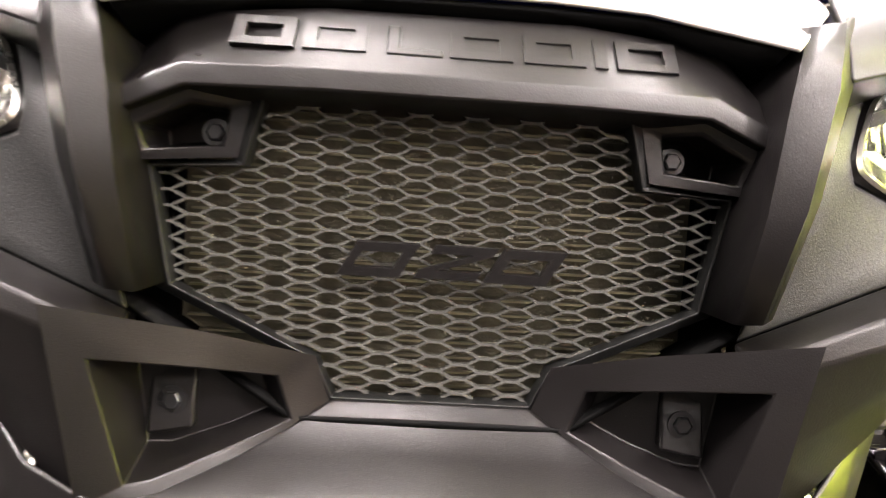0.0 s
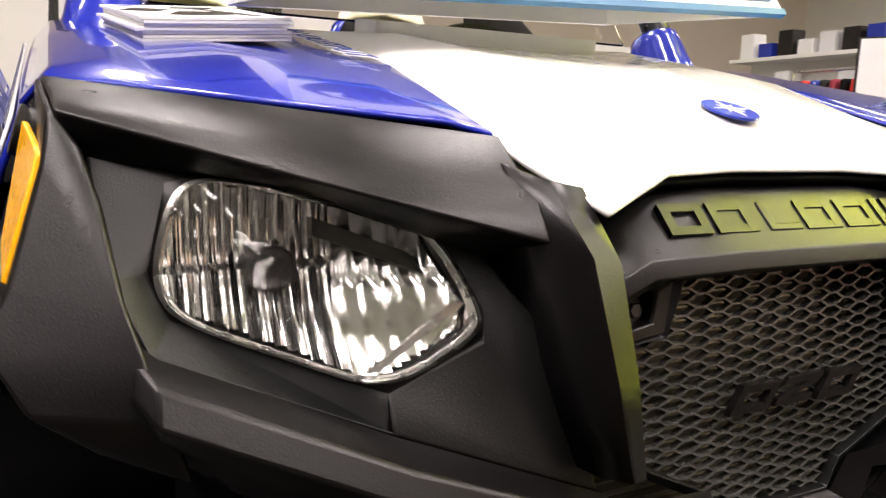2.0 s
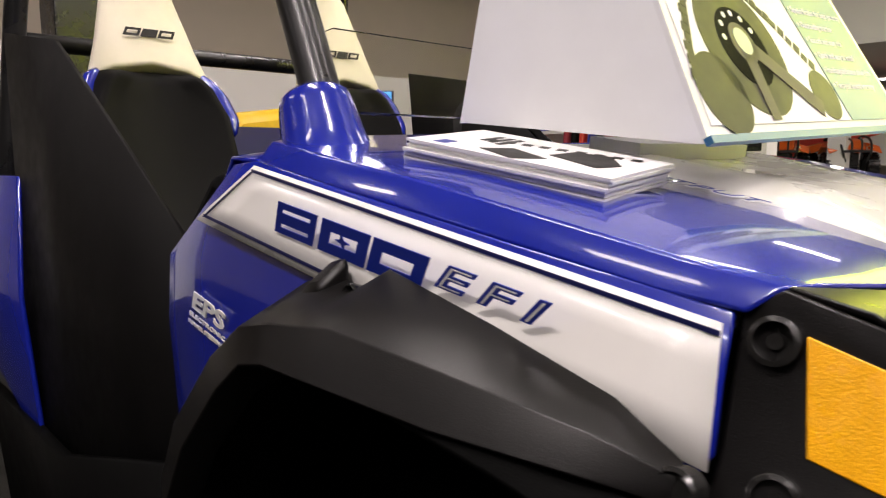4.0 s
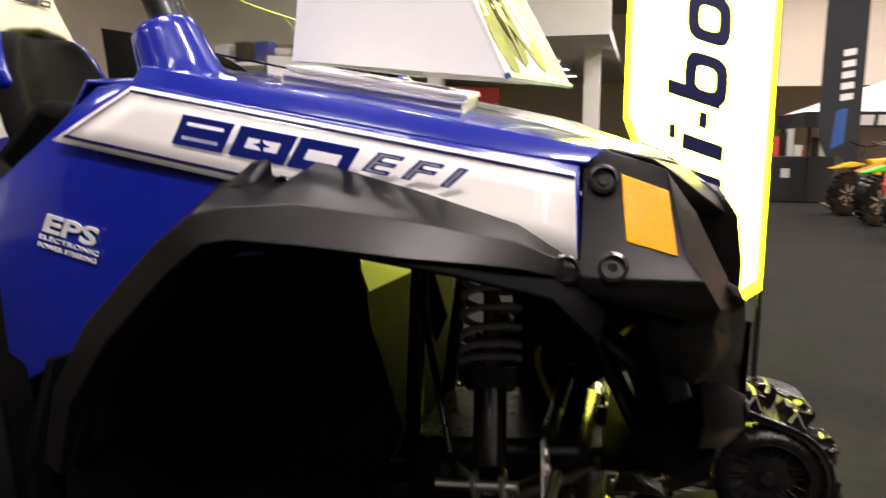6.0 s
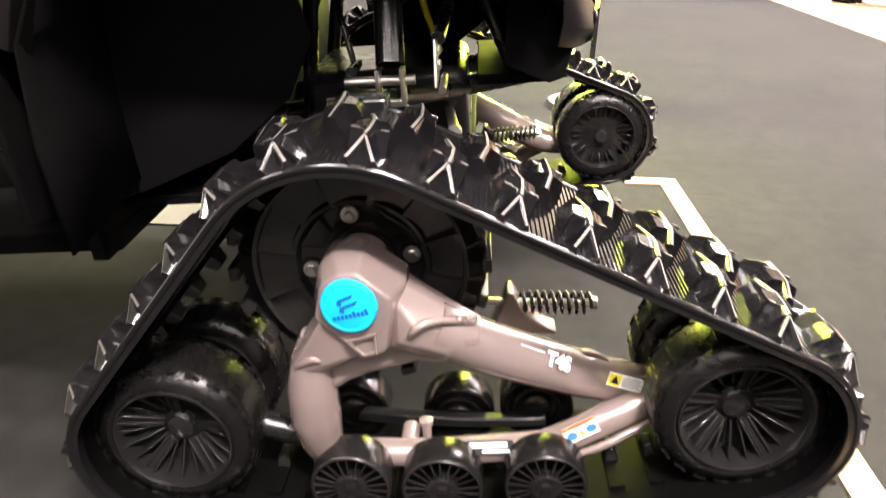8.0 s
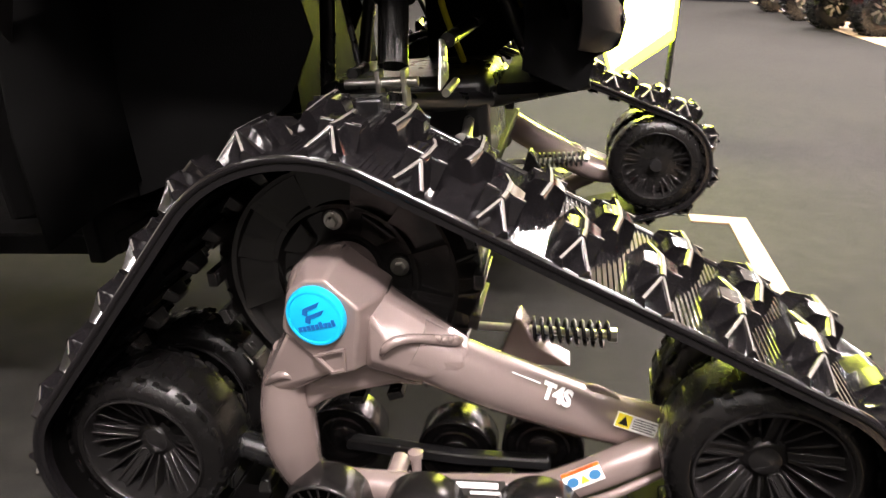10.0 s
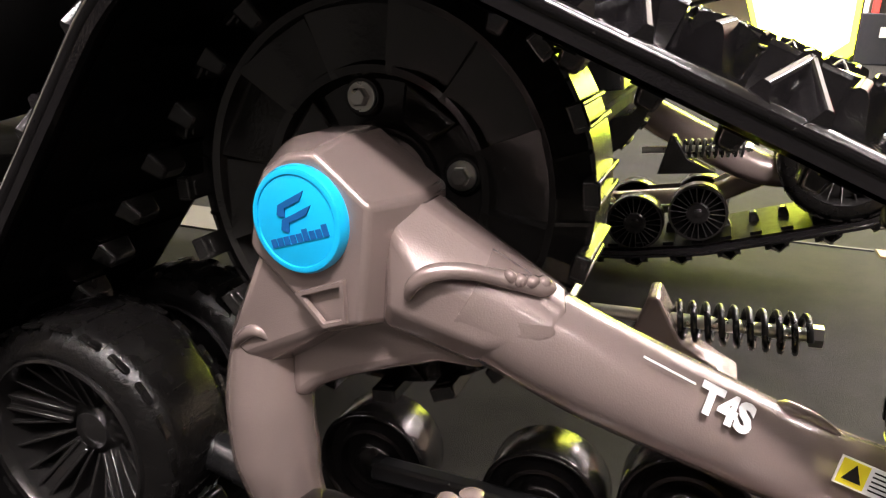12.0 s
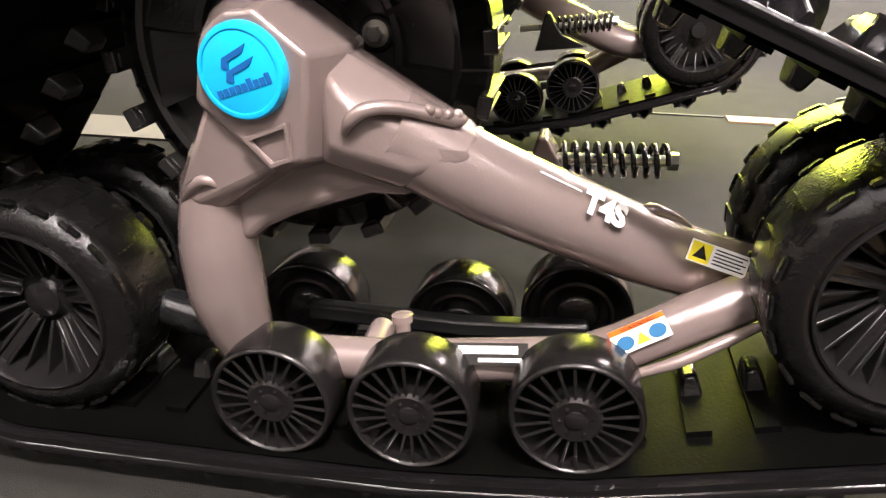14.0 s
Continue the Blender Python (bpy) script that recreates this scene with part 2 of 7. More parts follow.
def lettering(name, text, size, m, material, parent, depth=0.0008, shear=0.0, wide=1.0, label="", bold=0.0, gap=1.0):
    """Letters in the built-in font, lying in the plane of m, as one mesh."""
    cu = bpy.data.curves.new(name, "FONT")
    cu.body, cu.size, cu.extrude, cu.shear = text, size, depth, shear
    cu.resolution_u = 3
    cu.offset = bold
    cu.space_character = gap
    tmp = bpy.data.objects.new("tmp", cu)
    scene.collection.objects.link(tmp)
    dg = bpy.context.evaluated_depsgraph_get()
    me = bpy.data.meshes.new_from_object(tmp.evaluated_get(dg))
    bpy.data.objects.remove(tmp)
    me.transform(Matrix.Diagonal((wide, 1, 1, 1)))
    me.transform(m)
    me.materials.clear()
    me.materials.append(material)
    ob = new(name, me)
    ob.parent = parent
    if label:
        ob["label"] = label
    return ob


def facing(o, right, up):
    """A plane's pose: origin o, its x along right and its y along up."""
    r = V(*right).normalized()
    n = r.cross(V(*up)).normalized()
    u = n.cross(r)
    return Matrix.Translation(o) @ Matrix((r, u, n)).transposed().to_4x4()


def flat(name, pts, m, material, parent, depth=0.001, label=""):
    """A thin polygon in the plane of m."""
    bm = B()
    prism(bm, [(m @ V(x, y, 0)) for x, y in pts], m.to_3x3() @ V(0, 0, depth))
    return part(name, bm, material, parent, label, smooth=0)


def slant(name, x, y, w, h, m, material, parent, lean=0.3, hole=True, depth=0.001, heavy=0.26):
    """One slanted block letter shape: a leaning frame."""
    t = min(w, h) * heavy
    bm = B()
    q = lambda a, b: (x + a + (b) * lean, y + b)
    bars = [((0, 0), (w, 0), (w, t), (0, t)), ((0, h - t), (w, h - t), (w, h), (0, h)), ((0, 0), (t * 1.2, 0), (t * 1.2, h), (0, h)), ((w - t * 1.2, 0), (w, 0), (w, h), (w - t * 1.2, h))]
    for k, bar in enumerate(bars if hole else [((0, 0), (w, 0), (w, h), (0, h))]):
        prism(bm, [m @ V(*q(a, b), 0) for a, b in bar], m.to_3x3() @ V(0, 0, depth + k * 0.00004))
    return part(name, bm, material, parent, smooth=0)

# ---- the hall ----
bm = B()
sheet(bm, [[(-14, -14, 0), (26, -14, 0)], [(-14, 14, 0), (26, 14, 0)]])
tagged(part("floor", bm, M_carpet, smooth=0), "charcoal needle-felt carpet of an exhibition hall", "floor", kind="structure")
bm = B()
box(bm, (13, -8.5, 0.004), (18, 11.0, 0.008))
tagged(part("floor_booth", bm, M_wood, smooth=0), "tan wood-look floor of the booths across the aisle", "floor", kind="structure")


def strip(c, s, m=M_tape, colour="tan"):
    bm = B()
    box(bm, c, s)
    tagged(part("floor_strip", bm, m, smooth=0), colour + " strip laid flat along a carpet seam", "floor strip", "strips round the display", kind="structure")


strip((-0.08, -0.53, 0.003), (2.4, 0.07, 0.006))
strip((1.085, -0.43, 0.003), (0.07, 0.129, 0.006))
strip((1.115, 0.63, 0.002), (0.014, 1.98, 0.004), M_flagk, "black")
# Strip under the belly: its grey puts the vehicle's shade into the colour.
strip((0.61, 1.6, 0.003), (0.2, 1.0, 0.006), M_shadestrip, "grey")


def wall(name, c, s, m=M_wall):
    bm = B()
    box(bm, c, s)
    tagged(part(name, bm, m, smooth=0), "plain exhibition hall wall", "wall", kind="structure")


wall("wall_east", (23, 0, 3), (0.2, 28, 6))
# West and southwest walls are unseen; dark to dim reflections on the trim.
wall("wall_west", (-9, 0, 3), (0.2, 28, 6), M_dimwall)
wall("wall_north", (7, 9.5, 3), (32, 0.2, 6))
wall("wall_south", (14.5, -11, 3), (17, 0.2, 6))
wall("wall_southwest", (-1.5, -11, 3), (15, 0.2, 6), M_dimwall)
bm = B()
box(bm, (7, -0.7, 5.1), (32.4, 21, 0.2))
tagged(part("ceiling", bm, M_ceil, smooth=0), "pale suspended hall ceiling", "ceiling", kind="structure")
# the lower gallery along the far side, with its beige front
bm = B()
box(bm, (11.8, 5.2, 4.0), (0.3, 8.8, 2.2))
box(bm, (17.4, 5.2, 2.98), (10.9, 8.8, 0.16))
tagged(part("wall_gallery", bm, M_wallw, smooth=0), "white gallery front over a lower ceiling", "wall", kind="structure")
bm = B()
box(bm, (16.5, -3.6, 3.7), (0.3, 8.4, 2.8))
tagged(part("wall_soffit", bm, M_wall, smooth=0), "beige bulkhead above the booths", "wall", kind="structure")


def ceiling_lamp(x, y, z, w, l, m, watts=0.0):
    t = thing("ceiling_light", "white rectangular ceiling light with a bright diffuser", "ceiling light", "hall ceiling lights", (x, y, z))
    bm = B()
    box(bm, (0, 0, 0.03), (w + 0.06, l + 0.06, 0.06))
    part("housing", bm, M_wallw, t, smooth=0)
    bm = B()
    box(bm, (0, 0, -0.006), (w, l, 0.012))
    part("diffuser", bm, M_lamp if watts else m, t, smooth=0)
    if watts:
        la = bpy.data.lights.new("tube_light", "AREA")
        la.shape, la.size, la.size_y, la.energy, la.color = "RECTANGLE", w, l, watts, (1.0, 0.885, 0.862)
        lo = new("tube_light", la)
        lo.parent = t
        lo.location = (0, 0, -0.016)


for x in (-5.6, -3.2, -0.6, 2.0, 4.6, 8.5, 13):
    for y in (-7, -3.4, -0.9, 1.6, 5):
        ceiling_lamp(x, y, 4.93, 0.28, 1.2, M_lamp, (30 if x < -4 else 225) if x < -3 and -2 < y < 0 else (50 if x < 1 and -2 < y < 0 else ((70 if -1 < x < 3 and y < 3 else 13) if y > 0 else (150 if x > 6 else (40 if y > -2 else ((150 if y > -5 else 45) if x > 1 else (16 if y > -5 else 8)))))))
for k in range(8):
    ceiling_lamp(13.2 + (k % 4) * 2.0, 2.2 + (k // 4) * 2.4, 2.84, 0.3, 0.3, M_spot)

# ---- the vehicle ----
car = thing("side_by_side_vehicle", "blue and white two-seat off-road side-by-side with black plastic trim", "off-road vehicle")


def hood():
    # centre white panel
    bm = B()
    half = [
        [(0, 0.0, 1.058), (0.06, 0.0, 1.058), (0.122, 0.0, 1.055), (0.203, -0.038, 1.031), (0.238, 0.0, 1.063)],
        [(0, 0.03, 1.083), (0.065, 0.03, 1.083), (0.128, 0.028, 1.08), (0.212, 0.01, 1.063), (0.244, 0.024, 1.076)],
        [(0, 0.06, 1.104), (0.07, 0.06, 1.104), (0.135, 0.06, 1.101), (0.22, 0.06, 1.092), (0.246, 0.06, 1.09)],
        [(0, 0.2, 1.163), (0.075, 0.2, 1.163), (0.15, 0.2, 1.166), (0.22, 0.2, 1.158), (0.246, 0.2, 1.147)],
        [(0, 0.4, 1.216), (0.08, 0.4, 1.216), (0.165, 0.4, 1.224), (0.232, 0.4, 1.219), (0.258, 0.4, 1.209)],
        [(0, 0.63, 1.258), (0.09, 0.63, 1.258), (0.18, 0.63, 1.268), (0.245, 0.63, 1.268), (0.272, 0.63, 1.264)],
    ]
    rows = [[(-x, y, z) for x, y, z in r[::-1]] + r[1:] for r in half]
    sheet(bm, rows)
    h = part("hood", bm, M_white, car, "white gloss hood centre panel", bevel=0.004, thick=0.005, off=-1)
    # round badge
    m = facing((0, 0.063, 1.1075), (1, 0, 0), (0, 0.9, 0.42))
    flat("badge", [(0.024 * math.cos(a), 0.024 * math.sin(a)) for a in (i * math.pi / 12 for i in range(24))], m, M_ink, h, 0.002, "round blue badge with a pale star")
    star = []
    for i in range(16):
        r = 0.019 if i % 4 == 0 else (0.012 if i % 2 == 0 else 0.005)
        star.append((r * math.cos(i * math.pi / 8), r * math.sin(i * math.pi / 8)))
    flat("star", star, Matrix.Translation(m.to_3x3() @ V(0, 0, 0.002)) @ m, M_decal, h, 0.0008)
    for s in (-1, 1):
        bm = B()
        rows = [
            [(0.247, 0.024, 1.079), (0.275, 0.036, 1.088), (0.37, 0.068, 1.099), (0.47, 0.1, 1.111), (0.503, 0.112, 1.113), (0.516, 0.13, 1.1)],
            [(0.246, 0.2, 1.149), (0.3, 0.2, 1.146), (0.39, 0.195, 1.149), (0.47, 0.19, 1.139), (0.5, 0.19, 1.133), (0.518, 0.19, 1.112)],
            [(0.258, 0.4, 1.211), (0.33, 0.4, 1.207), (0.4, 0.4, 1.207), (0.475, 0.4, 1.199), (0.507, 0.4, 1.192), (0.525, 0.4, 1.168)],
            [(0.272, 0.63, 1.266), (0.35, 0.635, 1.264), (0.42, 0.64, 1.262), (0.485, 0.645, 1.26), (0.515, 0.65, 1.256), (0.532, 0.655, 1.235)],
        ]
        sheet(bm, [[(s * x, y, z) for x, y, z in r] for r in rows])
        part("hood_side", bm, M_blue, car, "glossy blue hood side", bevel=0.004, thick=0.005, off=0)
        # scuttle behind the hood and the cone at the foot of the cage
        bm = B()
        sheet(bm, [[(s * 0.0, 0.63, 1.256), (s * 0.32, 0.63, 1.262), (s * 0.532, 0.655, 1.236)], [(s * 0.0, 0.72, 1.262), (s * 0.32, 0.72, 1.268), (s * 0.528, 0.72, 1.245)], [(s * 0.0, 0.76, 1.2), (s * 0.32, 0.76, 1.2), (s * 0.53, 0.78, 1.17)]])
        part("scuttle", bm, M_blue, car, thick=0.006, bevel=0.004)
        bm = B()
        lathe(bm, [(-0.03, 0.066), (-0.008, 0.062), (0.008, 0.055), (0.03, 0.05), (0.07, 0.045), (0.084, 0.042), (0.09, 0.036), (0.09, 0)], (s * 0.455, 0.63, 1.228), (s * -0.08, 0.35, 1), 28)
        part("cage_boot", bm, M_blue, car, "blue moulded cone round the cage foot", smooth=50)
        bm = B()
        tube(bm, [(s * 0.45, 0.635, 1.29), (s * 0.44, 0.69, 1.42), (s * 0.42, 0.83, 1.75), (s * 0.4, 1.05, 1.98), (s * 0.4, 1.5, 2.0), (s * 0.43, 1.72, 1.85), (s * 0.5, 1.8, 1.2)], 0.024, 14)
        part("cage_tube", bm, M_dsteel, car, "black steel cage tube")
    for pts in ([(-0.4, 1.0, 1.96), (0.4, 1.0, 1.96)], [(-0.45, 1.78, 1.6), (0.45, 1.78, 1.6)]):
        bm = B()
        tube(bm, pts, 0.021)
        part("cage_crossbar", bm, M_dsteel, car)
    # half windscreen
    w = B()
    prism(w, [(-0.4, 0.68, 1.30), (0.4, 0.68, 1.30), (0.4, 0.74, 1.40), (0.34, 0.755, 1.425), (-0.34, 0.755, 1.425), (-0.4, 0.74, 1.40)], (0, 0.004, -0.0025))
    ob = part("windscreen", w, M_pane, car, "clear half windscreen", smooth=0)
    ob.visible_shadow = False


hood()


def side(s):
    """Flank, decals, flare, liner and headlight surround of one side; s is -1 or 1."""
    P = lambda pts: [(s * x, y, z) for x, y, z in pts]
    # flank
    bm = B()
    sheet(bm, [P([(0.514, 0.137, 1.1), (0.523, 0.3, 1.142), (0.529, 0.5, 1.195), (0.532, 0.655, 1.237), (0.534, 0.70, 1.236)]),
               P([(0.53, 0.139, 1.06), (0.536, 0.3, 1.10), (0.54, 0.5, 1.145), (0.544, 0.70, 1.195), (0.546, 0.765, 1.188)]),
               P([(0.543, 0.141, 1.015), (0.547, 0.3, 1.05), (0.55, 0.5, 1.09), (0.553, 0.74, 1.13), (0.552, 0.85, 1.135)]),
               P([(0.545, 0.15, 1.008), (0.549, 0.3, 1.045), (0.552, 0.52, 1.075), (0.556, 0.76, 1.03), (0.55, 0.875, 1.05)]),
               P([(0.54, 0.15, 1.003), (0.545, 0.3, 1.04), (0.55, 0.6, 1.02), (0.55, 0.8, 0.9), (0.54, 0.893, 0.862)])])
    part("flank", bm, M_blue, car, "glossy blue flank panel", bevel=0.003, thick=0.005)
    if s < 0:
        fx = lambda y, z: -(0.5155 + 0.02 * (y - 0.137) / 0.5 + (0.027 - 0.01 * (y - 0.137) / 0.5) * max(0.0, (1.098 + 0.274 * (y - 0.137) - z)) / 0.08)
        # white decal: x runs forward, y upwards
        bm = B()
        rows = []
        for k in range(4):
            f = k / 3
            r = []
            for i in range(13):
                y = 0.142 + (0.645 - 0.142) * i / 12
                yb = 0.142 + (0.752 - 0.142) * i / 12
                yy = y + (yb - y) * f
                zz = (1.094 + (1.231 - 1.094) * i / 12) * (1 - f) + (1.008 + (1.177 - 1.008) * i / 12) * f
                r.append((fx(yy, zz) - 0.005, yy, zz))
            rows.append(r)
        sheet(bm, rows)
        part("side_decal", bm, M_white, car, "white side graphic with a blue outline", thick=0.002, smooth=60)

        def at(i, f, out=0.0068):
            y = 0.142 + (0.645 - 0.142) * i
            yb = 0.142 + (0.752 - 0.142) * i
            yy = y + (yb - y) * f
            zz = (1.094 + (1.231 - 1.094) * i) * (1 - f) + (1.008 + (1.177 - 1.008) * i) * f
            return V(fx(yy, zz) - out, yy, zz)

        bm = B()
        for a, b in (((0.0, 0.09), (0.985, 0.09)), ((0.985, 0.09), (0.985, 0.91)), ((0.985, 0.91), (0.35, 0.91))):
            n = 12
            pa = [at(a[0] + (b[0] - a[0]) * k / n, a[1] + (b[1] - a[1]) * k / n) for k in range(n + 1)]
            d = V(0, 0, 0.0022) if a[1] == b[1] else V(0, 0.0022, 0)
            sheet(bm, [pa, [p + d * 1.6 for p in pa]])
        part("pinstripe", bm, M_navy, car, thick=0.0012, smooth=0)
        # 800 EFI
        o = at(0.775, 0.66)
        e = (at(0.2, 0.62) - o)
        m = facing(o + V(-0.0022, 0, 0), e, (-0.30, 0, 1))
        for k in range(3):
            x0 = k * 0.072 - 0.005
            if k == 0:
                for yy in (0.0, 0.0175):
                    slant("numeral", x0 + yy * 0.5, yy, 0.064, 0.0195, m, M_ink, car, 0.5, True, 0.001, 0.38)
            else:
                slant("numeral", x0, 0, 0.068, 0.037, m, M_ink, car, 0.5, True, 0.001, 0.32)
        star = [(0.0335 + r * math.cos(a), 0.0185 + r * math.sin(a) * 0.8) for r, a in ((0.011 if i % 2 == 0 else 0.004, i * math.pi / 4) for i in range(8))]
        flat("numeral_star", star, m @ Matrix.Translation((0.076, 0, 0.0002)), M_ink, car, 0.0009)
        lettering("letters", "EFI", 0.033, m @ Matrix.Translation((0.224, 0.013, 0)), M_ink, car, 0.0006, 0.4, 2.0, "blue outlined letters", 0.001, 1.36)
        lettering("letter_fill", "EFI", 0.033, m @ Matrix.Translation((0.224, 0.013, 0.0008)), M_decal, car, 0.0003, 0.4, 2.0, "", -0.0009, 1.36)
        o2 = V(-0.5545, 0.792, 1.068)
        m2 = facing(o2, (-0.00, -1, -0.32), (-0.1, 0, 1))
        m2 = Matrix.Translation((-0.0045, 0, 0)) @ m2
        lettering("letters", "EPS", 0.033, m2 @ Matrix.Translation((0.0, 0.004, 0)), M_decal, car, 0.0008, 0.2, 1.65, "", 0.0008)
        lettering("letters", "ELECTRONIC", 0.0085, m2 @ Matrix.Translation((0.0, -0.006, 0.003)), M_decal, car, 0.0008, 0.1, 1.75)
        lettering("letters", "POWER STEERING", 0.0085, m2 @ Matrix.Translation((0.0, -0.016, 0.0045)), M_decal, car, 0.0008, 0.1, 1.25)
    # flare
    bm = B()
    inner = [(0.556, 0.155, 1.012), (0.556, 0.2, 1.045), (0.558, 0.3, 1.085), (0.56, 0.41, 1.124), (0.562, 0.445, 1.108), (0.564, 0.47, 1.115), (0.562, 0.53, 1.11), (0.562, 0.6, 1.055), (0.562, 0.68, 0.98), (0.56, 0.745, 0.9), (0.555, 0.79, 0.8)]
    crest = [(0.567, 0.15, 1.005), (0.59, 0.2, 1.032), (0.612, 0.3, 1.06), (0.628, 0.41, 1.085), (0.634, 0.45, 1.085), (0.638, 0.48, 1.086), (0.648, 0.512, 1.082), (0.65, 0.565, 1.05), (0.648, 0.66, 0.972), (0.64, 0.725, 0.895), (0.625, 0.77, 0.8)]
    lip = [(0.571, 0.15, 0.992), (0.603, 0.2, 1.01), (0.632, 0.3, 1.028), (0.648, 0.39, 1.046), (0.652, 0.44, 1.053), (0.654, 0.47, 1.057), (0.658, 0.5, 1.054), (0.658, 0.545, 1.026), (0.655, 0.632, 0.955), (0.648, 0.7, 0.88), (0.632, 0.745, 0.79)]
    back = [(x - 0.03, y - (0.01 if y > 0.45 else -0.004), z - 0.01) for x, y, z in lip]
    sheet(bm, [P(inner), P(crest), P(lip), P(back)])
    fl = part("fender_flare", bm, M_black, car, "black textured fender flare", bevel=0.006, thick=0.005, off=0, segs=3)
    bm = B()
    prism(bm, P([(0.561, 0.463, 1.1), (0.561, 0.463, 1.138), (0.561, 0.485, 1.135), (0.561, 0.57, 1.082), (0.561, 0.52, 1.09)]), (s * 0.03, 0.012, -0.025))
    part("flare_fin", bm, M_black, fl, bevel=0.006)
    for c, r in (((0.57, 0.152, 1.0), 0.012), ((0.572, 0.448, 1.102), 0.009)):
        bm = B()
        lathe(bm, [(-0.01, r * 1.3), (0.006, r * 1.25), (0.008, r), (0.002, r * 0.8), (0.004, 0.0)], (s * c[0], c[1], c[2]), (s, 0, 0.3), 16)
        part("push_rivet", bm, M_nylon, fl)
    # wheel-well liner
    bm = B()
    arch = [(0.12, 0.94), (0.16, 0.985), (0.25, 1.01), (0.36, 1.035), (0.47, 1.045), (0.56, 1.015), (0.66, 0.93), (0.735, 0.8), (0.75, 0.66), (0.745, 0.5)]
    sheet(bm, [P([(x, y, z + (0.62 - x) * 0.12) for y, z in arch]) for x in (0.63, 0.5, 0.36, 0.30)])
    part("wheel_well_liner", bm, M_matte, car, thick=0.005)
    bm = B()
    prism(bm, P([(0.34, 0.755, 0.9), (0.34, 0.74, 0.496), (0.47, 0.81, 0.496), (0.60, 0.81, 0.535), (0.63, 0.79, 0.8), (0.6, 0.76, 0.92)]), (0, 0.012, 0))
    part("mud_flap", bm, M_matte, car, "black mud flap behind the wheel", bevel=0.003)
    bm = B()
    e = 0.0 if s < 0 else 0.12
    prism(bm, P([(0.375, 0.752, 1.08), (0.385, 0.752, 0.5), (0.38, 0.725, 0.508), (0.36, 0.58 + e * 0.6, 0.56), (0.35, 0.47 + e, 0.645), (0.345, 0.42 + e, 0.74), (0.345, 0.445 + e, 0.85), (0.345, 0.47 + e, 0.95), (0.345, 0.49 + e, 1.08)]), (s * 0.006, 0, 0))
    part("inner_guard", bm, M_matte, car, "black inner splash guard", bevel=0.002)
    bm = B()
    sheet(bm, [P([(0.545, 0.14, 0.985), (0.4, 0.12, 1.0), (0.27, 0.1, 1.0)]), P([(0.49, 0.09, 0.955), (0.38, 0.085, 0.91), (0.26, 0.07, 0.88)]), P([(0.468, 0.085, 0.932), (0.33, 0.075, 0.81), (0.22, 0.03, 0.72)])])
    part("nose_liner", bm, M_matte, car, "black liner behind the bumper wing", thick=0.005)
    bm = B()
    prism(bm, P([(0.235, -0.012, 0.865), (0.235, 0.09, 0.88), (0.235, 0.1, 0.77), (0.235, 0.11, 0.66), (0.235, 0.03, 0.622), (0.235, 0.004, 0.63), (0.235, -0.012, 0.692), (0.235, -0.026, 0.712), (0.235, -0.028, 0.78)]), (s * 0.004, 0, 0))
    part("nose_side_plate", bm, M_matte, car, smooth=0)
    # headlight surround
    Q = P([(0.247, 0.02, 1.078), (0.504, 0.11, 1.114), (0.496, 0.051, 1.089), (0.239, -0.028, 1.014)])
    O = P([(0.482, 0.055, 1.066), (0.42, 0.05, 1.066), (0.262, 0.02, 1.006), (0.235, -0.004, 0.965), (0.192, -0.012, 0.848), (0.33, -0.004, 0.905), (0.458, 0.004, 0.963), (0.474, 0.018, 1.0)])
    Lr = lens_ring(s)
    bm = B()
    top = [[Q[0], tuple(V(*Q[0]).lerp(V(*Q[1]), 0.5)), Q[1]], [tuple(V(*Q[0]).lerp(V(*Q[3]), 0.75) + V(0, -0.002, 0.006)), tuple(V(*Q[0]).lerp(V(*Q[1]), 0.5).lerp(V(*Q[3]).lerp(V(*Q[2]), 0.5), 0.75) + V(0, 0, 0.006)), tuple(V(*Q[1]).lerp(V(*Q[2]), 0.75) + V(0, 0, 0.004))], [Q[3], tuple(V(*Q[3]).lerp(V(*Q[2]), 0.5)), Q[2]], P([(0.262, 0.02, 1.006), (0.37, 0.045, 1.045), (0.482, 0.055, 1.066)])]
    sheet(bm, top)
    part("headlight_brow", bm, M_black, car, "black moulded brow over the headlight", bevel=0.005, thick=0.005, segs=3)
    bm = B()
    o = [bm.verts.new(p) for p in O]
    l = [bm.verts.new(V(*p).lerp(V(*q), 0.04)) for p, q in zip(Lr, O)]
    k = [bm.verts.new(V(*p) + V(0, 0.02, 0)) for p in Lr]
    for i in range(8):
        j = (i + 1) % 8
        bm.faces.new((o[i], o[j], l[j], l[i]))
        bm.faces.new((l[i], l[j], k[j], k[i]))
    part("headlight_bezel", bm, M_grey, car, "dark plastic headlight bezel", bevel=0.003, thick=0.004)
    # side cheek with the amber reflector
    bm = B()
    sheet(bm, [P([(0.504, 0.11, 1.114), (0.496, 0.051, 1.089), (0.484, 0.047, 1.07)]), P([(0.507, 0.135, 1.1), (0.501, 0.048, 1.06), (0.476, 0.024, 1.04)]), P([(0.532, 0.141, 1.019), (0.518, 0.037, 0.998), (0.468, 0.005, 0.992)]), P([(0.546, 0.145, 0.988), (0.53, 0.022, 0.975), (0.46, -0.006, 0.966)]), P([(0.55, 0.14, 0.972), (0.51, 0.006, 0.942), (0.452, -0.012, 0.935)]), P([(0.535, 0.13, 0.965), (0.48, 0.01, 0.918), (0.44, -0.004, 0.9)])])
